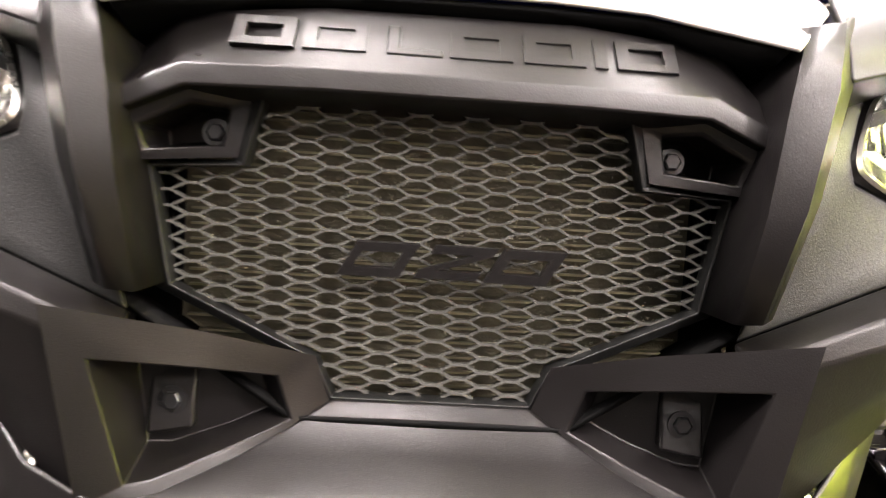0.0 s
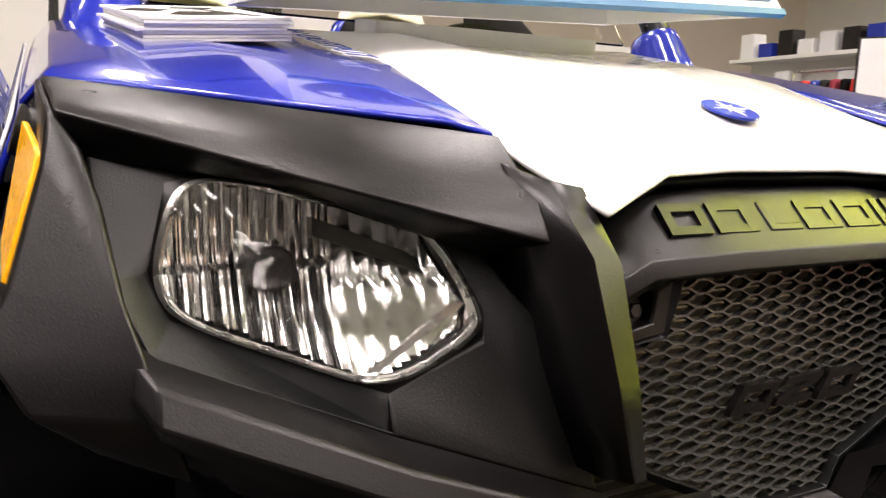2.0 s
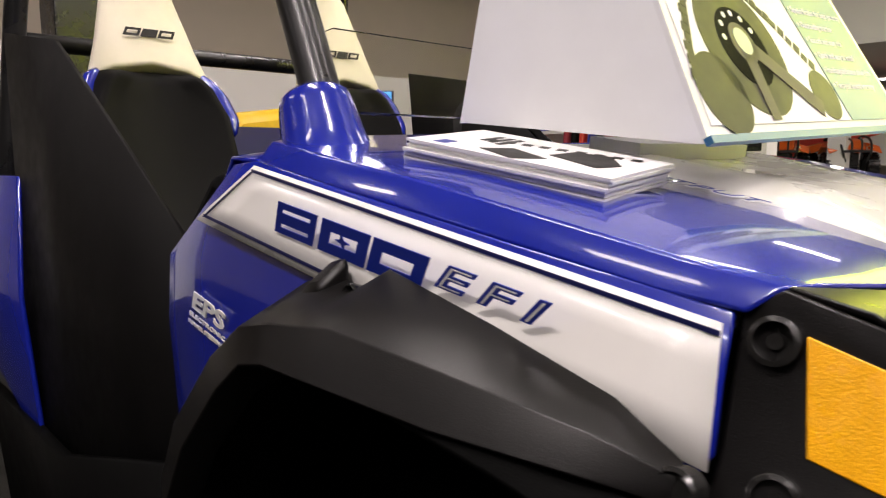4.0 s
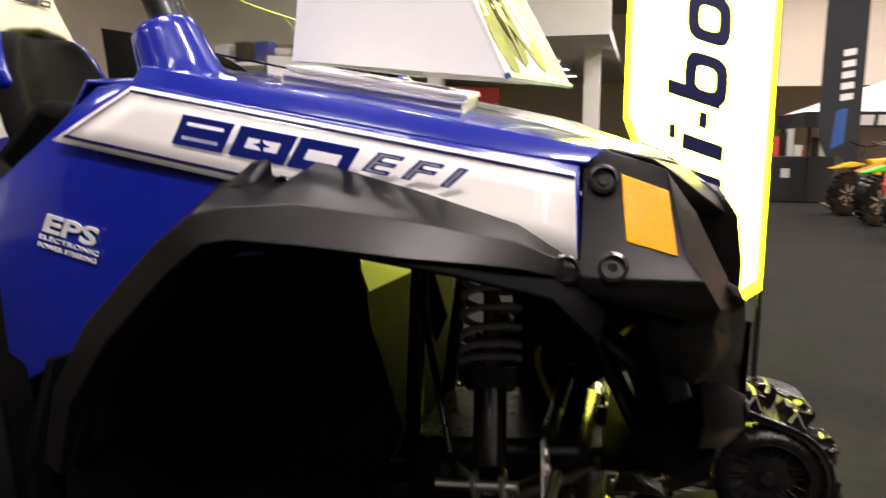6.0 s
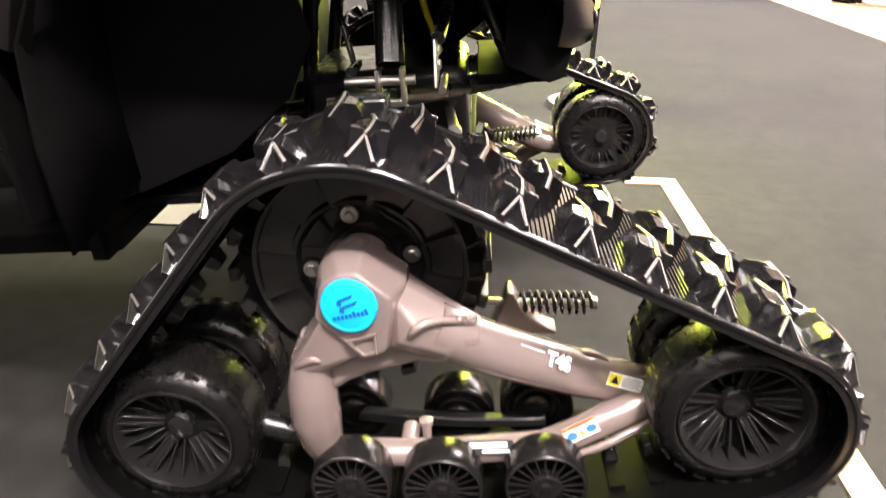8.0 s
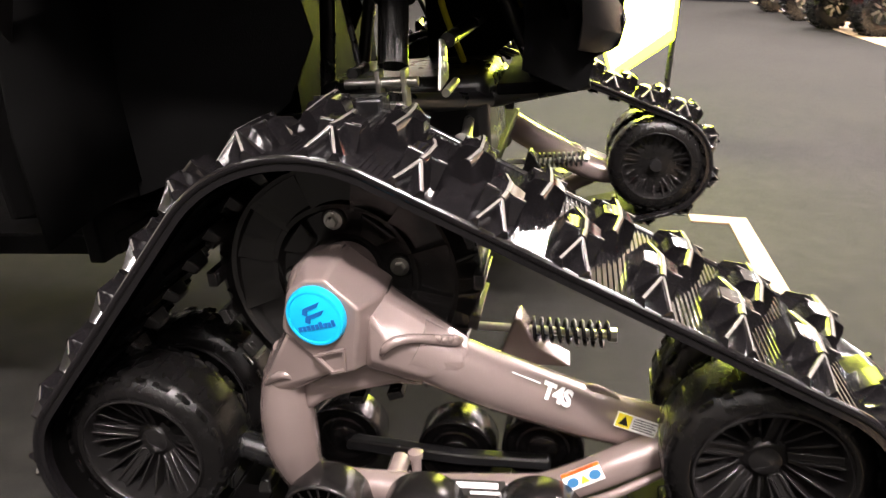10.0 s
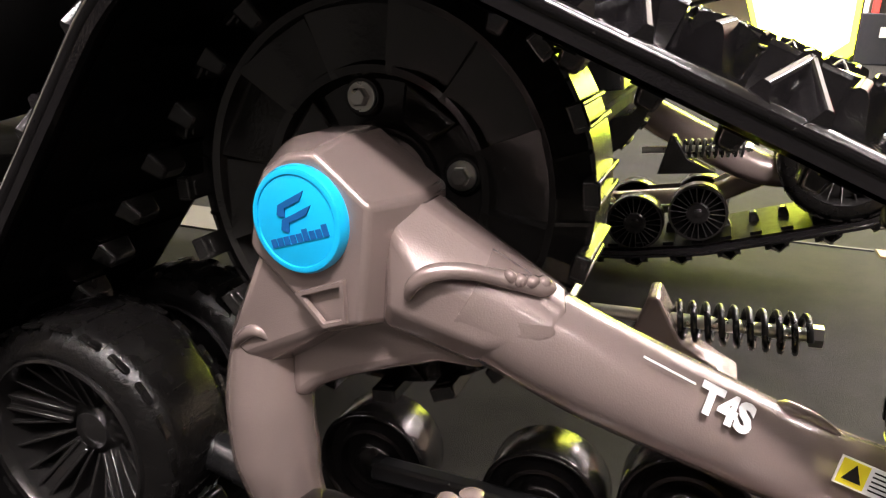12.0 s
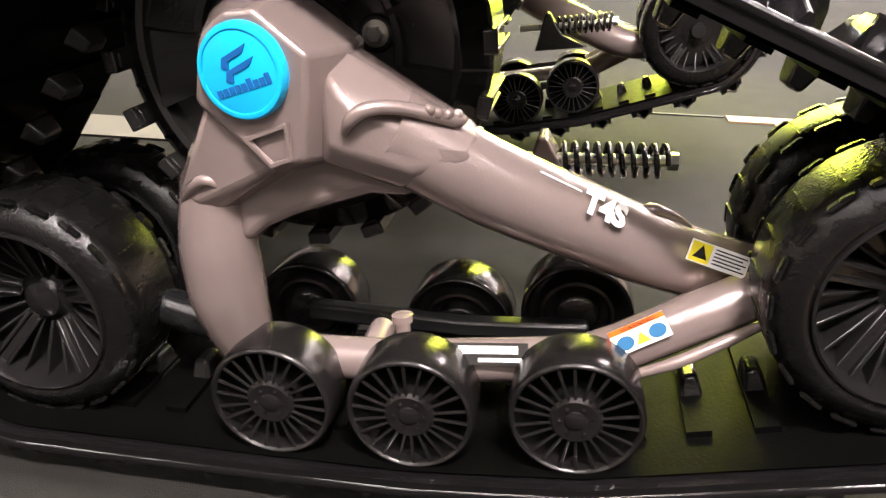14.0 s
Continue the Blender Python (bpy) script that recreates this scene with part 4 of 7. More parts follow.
# ---- suspension, cabin ----
def chassis():
    for s in (-1, 1):
        P = lambda *p: (s * p[0], p[1], p[2])
        a, b = V(*P(0.37, 0.296, 0.665)), V(*P(0.215, 0.3, 0.985))
        d = (b - a).normalized()
        sh = thing_part("shock_absorber", car, "coil-over shock with a grey spring")
        bm = B()
        rod(bm, a + d * 0.03, a + d * 0.15, 0.024, segs=20)
        part("shock_body", bm, M_nylon, sh)
        bm = B()
        lathe(bm, [(0, 0.024), (0.0, 0.034), (0.02, 0.045), (0.026, 0.047), (0.03, 0.02)], a + d * 0.135, d, 24)
        part("spring_seat", bm, M_dsteel, sh)
        bm = B()
        rod(bm, a + d * 0.15, a + d * 0.36, 0.012)
        part("shock_rod", bm, M_steel, sh)
        bm = B()
        _, u, w = basis(d)
        n, turns = 150, 7.4
        pts = []
        for k in range(n + 1):
            f = k / n
            t = f * turns * 2 * math.pi
            pts.append(a + d * (0.165 + 0.185 * (f * 0.55 + 0.45 * f * f if f < 0.3 else 0.2055 + (f - 0.3) * 1.135)) + (u * math.cos(t) + w * math.sin(t)) * 0.041)
        rings = []
        for i, p in enumerate(pts):
            t = (pts[min(i + 1, n)] - pts[max(i - 1, 0)]).normalized()
            x = (d - t * d.dot(t)).normalized()
            y = t.cross(x)
            rings.append([bm.verts.new(p + (x * math.cos(q) + y * math.sin(q)) * 0.0054) for q in (i2 * math.pi / 4 for i2 in range(8))])
        for r1, r2 in zip(rings, rings[1:]):
            for i in range(8):
                bm.faces.new((r1[i], r1[(i + 1) % 8], r2[(i + 1) % 8], r2[i]))
        part("coil_spring", bm, M_spring, sh, "grey coil spring", smooth=60)
        # clevis and its bolt
        bm = B()
        box(bm, a + V(s * 0.0, 0.02, -0.005), (0.03, 0.008, 0.06))
        box(bm, a + V(s * 0.0, -0.02, -0.005), (0.03, 0.008, 0.06))
        box(bm, a + V(0, 0, -0.03), (0.03, 0.036, 0.012))
        part("clevis", bm, M_steel, car, "bare steel shock clevis", bevel=0.002)
        bm = B()
        rod(bm, a + V(0, -0.04, 0.005), a + V(0, 0.075, 0.005), 0.008)
        part("clevis_bolt", bm, M_steel, car)
        # arms
        bm = B()
        tube(bm, [P(0.37, 0.3, 0.64), P(0.25, 0.25, 0.615), P(0.1, 0.18, 0.59)], 0.016)
        tube(bm, [P(0.37, 0.3, 0.64), P(0.25, 0.36, 0.615), P(0.1, 0.45, 0.59)], 0.016)
        tube(bm, [P(0.42, 0.31, 0.47), P(0.25, 0.25, 0.47), P(0.1, 0.18, 0.46)], 0.017)
        tube(bm, [P(0.42, 0.31, 0.47), P(0.25, 0.4, 0.47), P(0.1, 0.46, 0.46)], 0.017)
        part("suspension_arm", bm, M_dsteel, car, "black tubular suspension arms")
        bm = B()
        box(bm, P(0.42, 0.33, 0.54), (0.05, 0.07, 0.24))
        lathe(bm, [(-0.04, 0), (-0.04, 0.055), (0.03, 0.06), (0.06, 0.05), (0.06, 0)], P(0.44, 0.35, 0.43), (s, 0, 0), 24)
        part("steering_knuckle", bm, M_dsteel, car, bevel=0.006)
        bm = B()
        rod(bm, P(0.314, 0.362, 0.684), P(0.15, 0.455, 1.0), 0.0055)
        rod(bm, P(0.36, 0.362, 0.684), P(0.29, 0.362, 0.684), 0.009)
        lathe(bm, [(-0.03, 0), (-0.03, 0.018), (-0.01, 0.026), (0.02, 0.026), (0.03, 0.015), (0.05, 0.015), (0.05, 0)], P(0.162, 0.448, 0.975), (0, 0, 1), 16)
        part("stabiliser_link", bm, M_dsteel, car, "thin black stabiliser link with rubber bushes")
        bm = B()
        rod(bm, P(0.3, 0.2, 0.56), P(0.12, 0.22, 0.56), 0.01)
        rod(bm, P(0.3, 0.2, 0.56), P(0.345, 0.2, 0.57), 0.013)
        part("tie_rod", bm, M_steel, car, "bright steel tie rod")
        bm = B()
        rod(bm, P(0.4, 0.35, 0.43), P(0.12, 0.33, 0.5), 0.017)
        for k in range(5):
            lathe(bm, [(k * 0.013, 0.02 + 0.004 * k), (k * 0.013 + 0.006, 0.03 + 0.004 * k), (k * 0.013 + 0.012, 0.02 + 0.004 * k)], P(0.2, 0.334, 0.485), (-s, 0, 0.2), 18)
        part("drive_shaft", bm, M_rubber, car, "drive shaft with a ribbed rubber boot")
        # triangular steel plate on the lower front mount
        bm = B()
        prism(bm, [P(0.345, 0.22, 0.728), P(0.323, 0.22, 0.724), P(0.306, 0.22, 0.709), P(0.304, 0.22, 0.662), P(0.378, 0.22, 0.655)], (0, 0.006, 0))
        tp = part("shackle_plate", bm, M_steel, car, "pale zinc triangular mounting plate", bevel=0.002)
        for x, z in ((0.346, 0.71), (0.341, 0.686)):
            hexbolt("bolt", P(x, 0.22, z), (0, -1, 0), 0.0085, 0.006, tp)
        bm = B()
        rod(bm, P(0.385, 0.212, 0.653), P(0.29, 0.212, 0.655), 0.0065)
        part("pivot_tube", bm, M_steel, car)
        bm = B()
        rod(bm, P(0.305, 0.075, 0.93), P(0.322, 0.045, 0.78), 0.019, segs=24)
        part("shock_reservoir", bm, M_dsteel, car, "black cylinder beside the shock", bevel=0.003)
    # frame
    bm = B()
    for s in (-1, 1):
        tube(bm, [(s * 0.1, 0.0, 0.62), (s * 0.1, 0.5, 0.56), (s * 0.1, 1.7, 0.5)], 0.02)
        tube(bm, [(s * 0.16, 0.06, 0.75), (s * 0.17, 0.3, 0.95), (s * 0.2, 0.55, 1.1)], 0.018)
        tube(bm, [(s * 0.11, 0.08, 0.6), (s * 0.17, 0.22, 0.98)], 0.015)
        tube(bm, [(s * 0.11, 0.5, 0.56), (s * 0.18, 0.42, 1.02)], 0.015)
    tube(bm, [(-0.3, 0.22, 0.72), (0.3, 0.22, 0.72)], 0.012)
    tube(bm, [(-0.18, 0.3, 0.97), (0.18, 0.3, 0.97)], 0.015)
    part("frame", bm, M_dsteel, car, "black tubular steel frame")
    # Added black panel so the inside of the nose reads dark.
    bm = B()
    prism(bm, [(0.13, 0.09, 0.72), (0.13, 0.2, 0.64), (0.13, 0.34, 0.64), (0.13, 0.34, 1.06), (0.13, 0.1, 1.0)], (0.006, 0, 0))
    part("centre_shroud", bm, M_matte, car, "added black panel behind the nose frame", smooth=0)
    bm = B()
    box(bm, (0.0, 0.34, 0.54), (0.3, 0.32, 0.2))
    part("front_gearcase", bm, M_dsteel, car, "black front gearcase", bevel=0.02)
    bm = B()
    prism(bm, [(-0.075, 0.57, 1.09), (-0.085, 0.57, 0.93), (-0.06, 0.57, 0.885), (0.4, 0.57, 0.87), (0.4, 0.57, 1.09)], (0, 0.006, 0))
    part("inner_panel", bm, M_bulk, car, "pale bulkhead panel ahead of the cabin", smooth=0)
    # Added black plate puts in the dark below and beside the pale panel.
    bm = B()
    prism(bm, [(-0.06, 0.574, 0.895), (-0.06, 0.574, 0.52), (0.3, 0.574, 0.52), (0.54, 0.574, 0.6), (0.54, 0.574, 1.08), (0.405, 0.574, 1.08), (0.405, 0.574, 0.885)], (0, 0.006, 0))
    part("lower_bulkhead", bm, M_matte, car, smooth=0)
    bm = B()
    tube(bm, [(-0.132, 0.253, 0.8), (-0.13, 0.255, 0.76), (-0.06, 0.234, 0.656)], 0.006)
    part("hose", bm, M_yline, car, "yellow hose")
    bm = B()
    tube(bm, [(-0.1, 0.12, 0.75), (-0.12, 0.14, 0.79), (-0.09, 0.1, 0.82), (-0.05, 0.06, 0.8)], 0.005)
    part("cable", bm, M_yline, car, "yellow cable loop")
    # floor, bulkhead, seats, rear body
    bm = B()
    box(bm, (0, 1.3, 0.42), (0.82, 1.0, 0.04))
    part("cabin_floor", bm, M_matte, car, "black cabin floor", bevel=0.005)
    bm = B()
    box(bm, (0, 0.82, 0.78), (0.9, 0.03, 0.76))
    part("front_bulkhead", bm, M_matte, car, "black bulkhead", bevel=0.005)
    bm = B()
    box(bm, (0, 1.78, 0.85), (0.96, 0.04, 0.6))
    part("rear_bulkhead", bm, M_matte, car, bevel=0.005)
    bm = B()
    prism(bm, [(-0.5, 0.74, 1.21), (-0.5, 0.83, 1.24), (-0.5, 0.93, 1.16), (-0.5, 0.88, 0.95), (-0.5, 0.8, 0.95)], (1.0, 0, 0))
    part("dashboard", bm, M_matte, car, "black dashboard", bevel=0.02)
    for s in (-1, 1):
        P = lambda pts: [(s * x, y, z) for x, y, z in pts]
        bm = B()
        sheet(bm, [P([(0.56, 0.9, 0.85), (0.57, 1.3, 0.78), (0.57, 1.75, 0.85)]), P([(0.55, 0.9, 0.55), (0.55, 1.3, 0.52), (0.55, 1.75, 0.55)])])
        part("sill", bm, M_matte, car, thick=0.02)
        bm = B()
        sheet(bm, [P([(0.54, 1.52, 1.28), (0.53, 1.8, 1.3), (0.52, 2.2, 1.26)]), P([(0.57, 1.47, 1.05), (0.58, 1.8, 1.1), (0.57, 2.2, 1.08)]), P([(0.56, 1.45, 0.75), (0.57, 1.8, 0.95), (0.56, 2.2, 0.95)])])
        part("rear_flank", bm, M_blue, car, "blue rear flank", thick=0.01, bevel=0.005)
        bm = B()
        sheet(bm, [P([(0.53, 0.85, 1.15), (0.53, 1.03, 1.3), (0.53, 1.27, 1.49), (0.53, 1.55, 1.56)]), P([(0.54, 0.86, 0.95), (0.55, 1.1, 1.0), (0.55, 1.3, 1.05), (0.54, 1.55, 1.1)]), P([(0.55, 0.86, 0.7), (0.55, 1.1, 0.66), (0.55, 1.3, 0.66), (0.55, 1.55, 0.75)])])
        part("door_net", bm, M_vinyl, car, "black webbed door net", thick=0.008)
        # seat
        x0 = 0.27 if s > 0 else -0.255
        st = thing_part("seat", car, "cream, blue and black bucket seat")
        bm = B()
        sheet(bm, [[(x0 + dx * w, y - 0.05 * dx * dx, z) for dx in (-1, -0.6, 0, 0.6, 1)] for z, y, w in ((0.9, 1.36, 0.15), (1.15, 1.48, 0.16), (1.27, 1.52, 0.165), (1.4, 1.55, 0.16), (1.47, 1.562, 0.13), (1.5, 1.57, 0.1))])
        part("backrest", bm, M_vinyl, st, "black vinyl backrest", thick=0.07, bevel=0.015, segs=3)
        bm = B()
        sheet(bm, [[(x0 + dx * w, y - 0.012 * (1 - dx * dx), z + dz * (1 - dx * dx)) for dx in (-1, -0.6, 0, 0.6, 1)] for z, y, w, dz in ((1.475, 1.565, 0.13, 0.035), (1.55, 1.58, 0.105, 0.02), (1.65, 1.6, 0.078, 0.01), (1.73, 1.615, 0.055, 0.0), (1.76, 1.62, 0.03, 0))])
        part("headrest", bm, M_cloth, st, "cream vinyl headrest with a dark mark", thick=0.07, bevel=0.015, segs=3)
        for e in (-1, 1):
            bm = B()
            sheet(bm, [[(x0 + e * 0.1, 1.545, 1.5), (x0 + e * 0.137, 1.555, 1.475)], [(x0 + e * 0.125, 1.525, 1.45), (x0 + e * 0.165, 1.53, 1.435)], [(x0 + e * 0.14, 1.51, 1.4), (x0 + e * 0.18, 1.515, 1.39)], [(x0 + e * 0.135, 1.5, 1.36), (x0 + e * 0.165, 1.505, 1.35)]])
            part("bolster", bm, M_blue, st, "blue gloss bolster", thick=0.06, bevel=0.015)
        m = facing((x0 - 0.058, 1.53, 1.578), (1, 0, 0), (0, 0.2, 1))
        for k in range(3):
            slant("dark_mark", 0.038 * k, 0, 0.034, 0.018, m, M_print, st, 0.5, k != 1, 0.002)
        bm = B()
        box(bm, (x0, 1.1, 0.86), (0.42, 0.42, 0.14))
        part("cushion", bm, M_vinyl, st, bevel=0.04)
    bm = B()
    lathe(bm, [(-0.01, 0.15), (0, 0.162), (0.012, 0.15), (0, 0.14)], (0.3, 0.98, 1.27), (0, -0.8, 0.5), 32, True)
    part("steering_wheel", bm, M_vinyl, car, "black steering wheel")
    bm = B()
    box(bm, (0, 2.0, 1.0), (1.05, 0.55, 0.3))
    part("cargo_box", bm, M_black, car, "black rear cargo box", bevel=0.02)


chassis()


# ---- track units ----
def hull(circles, extra):
    pts = []
    for y, z, r in circles:
        for k in range(96):
            t = 2 * math.pi * k / 96
            pts.append((y + (r + extra) * math.cos(t), z + (r + extra) * math.sin(t)))
    pts = sorted(pts)
    cr = lambda o, a, b: (a[0] - o[0]) * (b[1] - o[1]) - (a[1] - o[1]) * (b[0] - o[0])
    lo, up = [], []
    for p in pts:
        while len(lo) > 1 and cr(lo[-2], lo[-1], p) <= 0:
            lo.pop()
        lo.append(p)
    for p in pts[::-1]:
        while len(up) > 1 and cr(up[-2], up[-1], p) <= 0:
            up.pop()
        up.append(p)
    return lo[:-1] + up[:-1]


def resample(loop, n):
    L = [V(0, *p) for p in loop]
    seg = [(L[(i + 1) % len(L)] - L[i]).length for i in range(len(L))]
    tot = sum(seg)
    out = []
    for k in range(n):
        q, i = tot * k / n, 0
        while q > seg[i]:
            q -= seg[i]
            i += 1
        d = (L[(i + 1) % len(L)] - L[i]).normalized()
        out.append((L[i] + d * q, d))
    return out


SPK, WR, WF = (0.343, 0.433), (0.652, 0.19), (-0.219, 0.213)
ROLL = ((0.376, 0.106), (0.232, 0.098), (0.071, 0.102))
CIRC = [(*SPK, 0.198), (*WR, 0.13), (*WF, 0.13)] + [(*r, 0.065) for r in ROLL]
X0, X1 = -0.712, -0.435


RIB = bpy.data.meshes.new("tread_rib")
bm = B()
box(bm, (0, 0, 0), (0.008, 0.0046, 0.024))
bmesh.ops.bevel(bm, geom=bm.edges[:], offset=0.0015, segments=2, affect="EDGES")
bm.to_mesh(RIB)
bm.free()
RIB.materials.append(M_rubber)
SIPE = bpy.data.meshes.new("tread_line")
bm = B()
box(bm, (0, 0, 0), (0.05, 0.0016, 0.0016))
bm.to_mesh(SIPE)
bm.free()
SIPE.materials.append(M_rubber)


def spoke_wheel(name, c, r, w, n, parent, label, faces=(1,)):
    """A wheel with a rubber tyre and a spoked rim, its outer face towards -x."""
    wh = thing_part(name, parent, label)
    x, y, z = c
    bm = B()
    ri = r * 0.735
    lathe(bm, [(-w / 2 + 0.004, ri), (-w / 2, ri + 0.006), (-w / 2, r * 0.8), (-w / 2 + 0.004, r * 0.88), (-w / 2 + 0.014, r * 0.975), (-w / 2 + 0.024, r), (w / 2 - 0.024, r), (w / 2 - 0.012, r * 0.97), (w / 2, r * 0.85), (w / 2, ri)], c, (1, 0, 0), 56, True)
    part("tyre", bm, M_rubber, wh, "ribbed black rubber tyre", smooth=40)
    for k in range(22):
        t = 2 * math.pi * k / 22
        for e in (-1, 1):
            ob = new("tread_rib", RIB)
            ob.parent = wh
            ob.matrix_local = Matrix.Translation((x + e * (w / 2 - 0.011), y + math.cos(t) * r * 0.976, z + math.sin(t) * r * 0.976)) @ Matrix.Rotation(t, 4, "X")
        ob = new("tread_line", SIPE)
        ob.parent = wh
        ob.matrix_local = Matrix.Translation((x, y + math.cos(t + 0.1) * r, z + math.sin(t + 0.1) * r)) @ Matrix.Rotation(t + 0.1, 4, "X")
    f = -w / 2
    bm = B()
    for e in faces:
        lathe(bm, [(f + 0.004, ri * 1.015), (f, ri * 1.0), (f - 0.001, ri * 0.975), (f + 0.004, ri * 0.945), (f + 0.014, ri * 0.925), (f + 0.05, ri * 0.86), (f + 0.056, ri * 0.5), (f + 0.056, 0.0)], c, (e, 0, 0), 48)
    part("rim", bm, M_wheel, wh, "glossy black rim", smooth=40)
    for e in faces:
        bm = B()
        lathe(bm, [(f + 0.03, 0), (f + 0.0305, 0.008), (f + 0.034, 0.0155), (f + 0.035, 0.02), (f + 0.04, 0.0225), (f + 0.044, 0.031), (f + 0.058, 0.034)], c, (e, 0, 0), 28)
        part("hub", bm, M_wheel, wh, smooth=40)
    # broad grooved spokes, with three thin blades between each two, all running in towards the sunken hub
    for k, e in itertools.product(range(n * 4), faces):
        t = 2 * math.pi * (k + 1.3) / (n * 4)
        er, et = V(0, math.cos(t), math.sin(t)), V(0, -math.sin(t), math.cos(t))
        o = V(x, y, z)
        at = lambda q, r_, dx: o + er * r_ + et * q + V(e * (f + dx), 0, 0)
        bm = B()
        if k % 4 == 0:
            for q0, q1, lift in ((-0.0105, -0.0055, 0.0), (-0.0055, 0.0055, 0.004), (0.0055, 0.0105, 0.0)):
                prism(bm, [at(q0 * 0.8, 0.027, 0.036 + lift), at(q0, ri * 0.93, 0.011 + lift), at(q0, ri * 0.9, 0.03 + lift), at(q0 * 0.8, 0.027, 0.052)], et * (q1 - q0) * 0.98)
        else:
            prism(bm, [at(-0.002, 0.03, 0.042), at(-0.002, ri * 0.6, 0.028), at(-0.002, ri * 0.93, 0.014), at(-0.002, ri * 0.9, 0.04), at(-0.002, 0.03, 0.054)], et * 0.004)
        part("spoke", bm, M_wheel, wh, bevel=0.0012, segs=2)
    return wh


def roller(c, r, w, parent, faces=(1,)):
    wh = thing_part("roller", parent, "small black finned roller")
    x, y, z = c
    bm = B()
    lathe(bm, [(-w / 2 + 0.004, r * 0.885), (-w / 2 + 0.0005, r * 0.9), (-w / 2 - 0.001, r * 0.935), (-w / 2, r * 0.97), (-w / 2 + 0.004, r), (w / 2 - 0.004, r), (w / 2, r * 0.97), (w / 2, 0.9 * r), (0.006, 0.86 * r), (0.002, r * 0.86), (-w / 2 + 0.008, r * 0.875)], c, (1, 0, 0), 48, True)
    part("rim", bm, M_roller, wh, smooth=50)
    # Matte black web: the shade between the fins is put into its colour.
    bm = B()
    lathe(bm, [(0.004, 0), (0.004, r * 0.88), (0.012, r * 0.88), (0.012, 0)], c, (1, 0, 0), 40)
    part("web", bm, M_matte, wh, smooth=40)
    bm = B()
    h = faces[0]
    lathe(bm, [(-w / 2 - 0.002, 0), (-w / 2 - 0.001, r * 0.13), (-w / 2 + 0.001, r * 0.17), (-w / 2, r * 0.34), (-w / 2 + 0.003, r * 0.4), (-w / 2 + 0.012, r * 0.42), (0.004, r * 0.44)], c, (h, 0, 0), 28)
    part("hub", bm, M_roller, wh, smooth=40)
    if len(faces) > 1:
        bm = B()
        lathe(bm, [(w / 2 + 0.002, 0), (w / 2 + 0.001, r * 0.2), (w / 2 - 0.004, r * 0.36), (w / 2 - 0.012, r * 0.4), (w / 2 - 0.012, r * 0.9), (w / 2, r * 0.92)], c, (1, 0, 0), 36)
        part("hub", bm, M_nylon, wh, smooth=40)
    if faces[0] < 0:
        # dished face without fins
        bm = B()
        lathe(bm, [(-w / 2 + 0.003, r * 0.9), (-w / 2 + 0.012, r * 0.86), (-w / 2 + 0.014, r * 0.7), (-w / 2 + 0.003, r * 0.66), (-w / 2 + 0.002, r * 0.6), (-w / 2 + 0.012, r * 0.56), (-w / 2 + 0.014, r * 0.42), (-w / 2 + 0.004, r * 0.38), (-w / 2, r * 0.3), (-w / 2, 0)], c, (1, 0, 0), 40)
        part("dish", bm, M_roller, wh, "dished roller face", smooth=40)
    # fins in close pairs, and a ring of small screw heads on the hub
    for k, e in itertools.product(range(22), faces):
        t = 2 * math.pi * (k // 2 + (0.27 if k % 2 else -0.27)) / 11
        bm = B()
        a = V(x + e * (-w / 2 + 0.003), y + math.cos(t) * r * 0.36, z + math.sin(t) * r * 0.36)
        b = V(x + e * (-w / 2 + 0.003), y + math.cos(t) * r * 0.92, z + math.sin(t) * r * 0.92)
        rod(bm, a, b, 0.0016, 0.0021, 8)
        part("fin", bm, M_roller, wh, smooth=40)
    if faces[0] > 0:
        for k in range(6):
            t = 2 * math.pi * k / 6
            bm = B()
            lathe(bm, [(0, 0.0022), (-0.0016, 0.0018), (-0.002, 0)], (x - w / 2, y + math.cos(t) * r * 0.235, z + math.sin(t) * r * 0.235), (1, 0, 0), 10)
            part("screw_head", bm, M_roller, wh)
    return wh


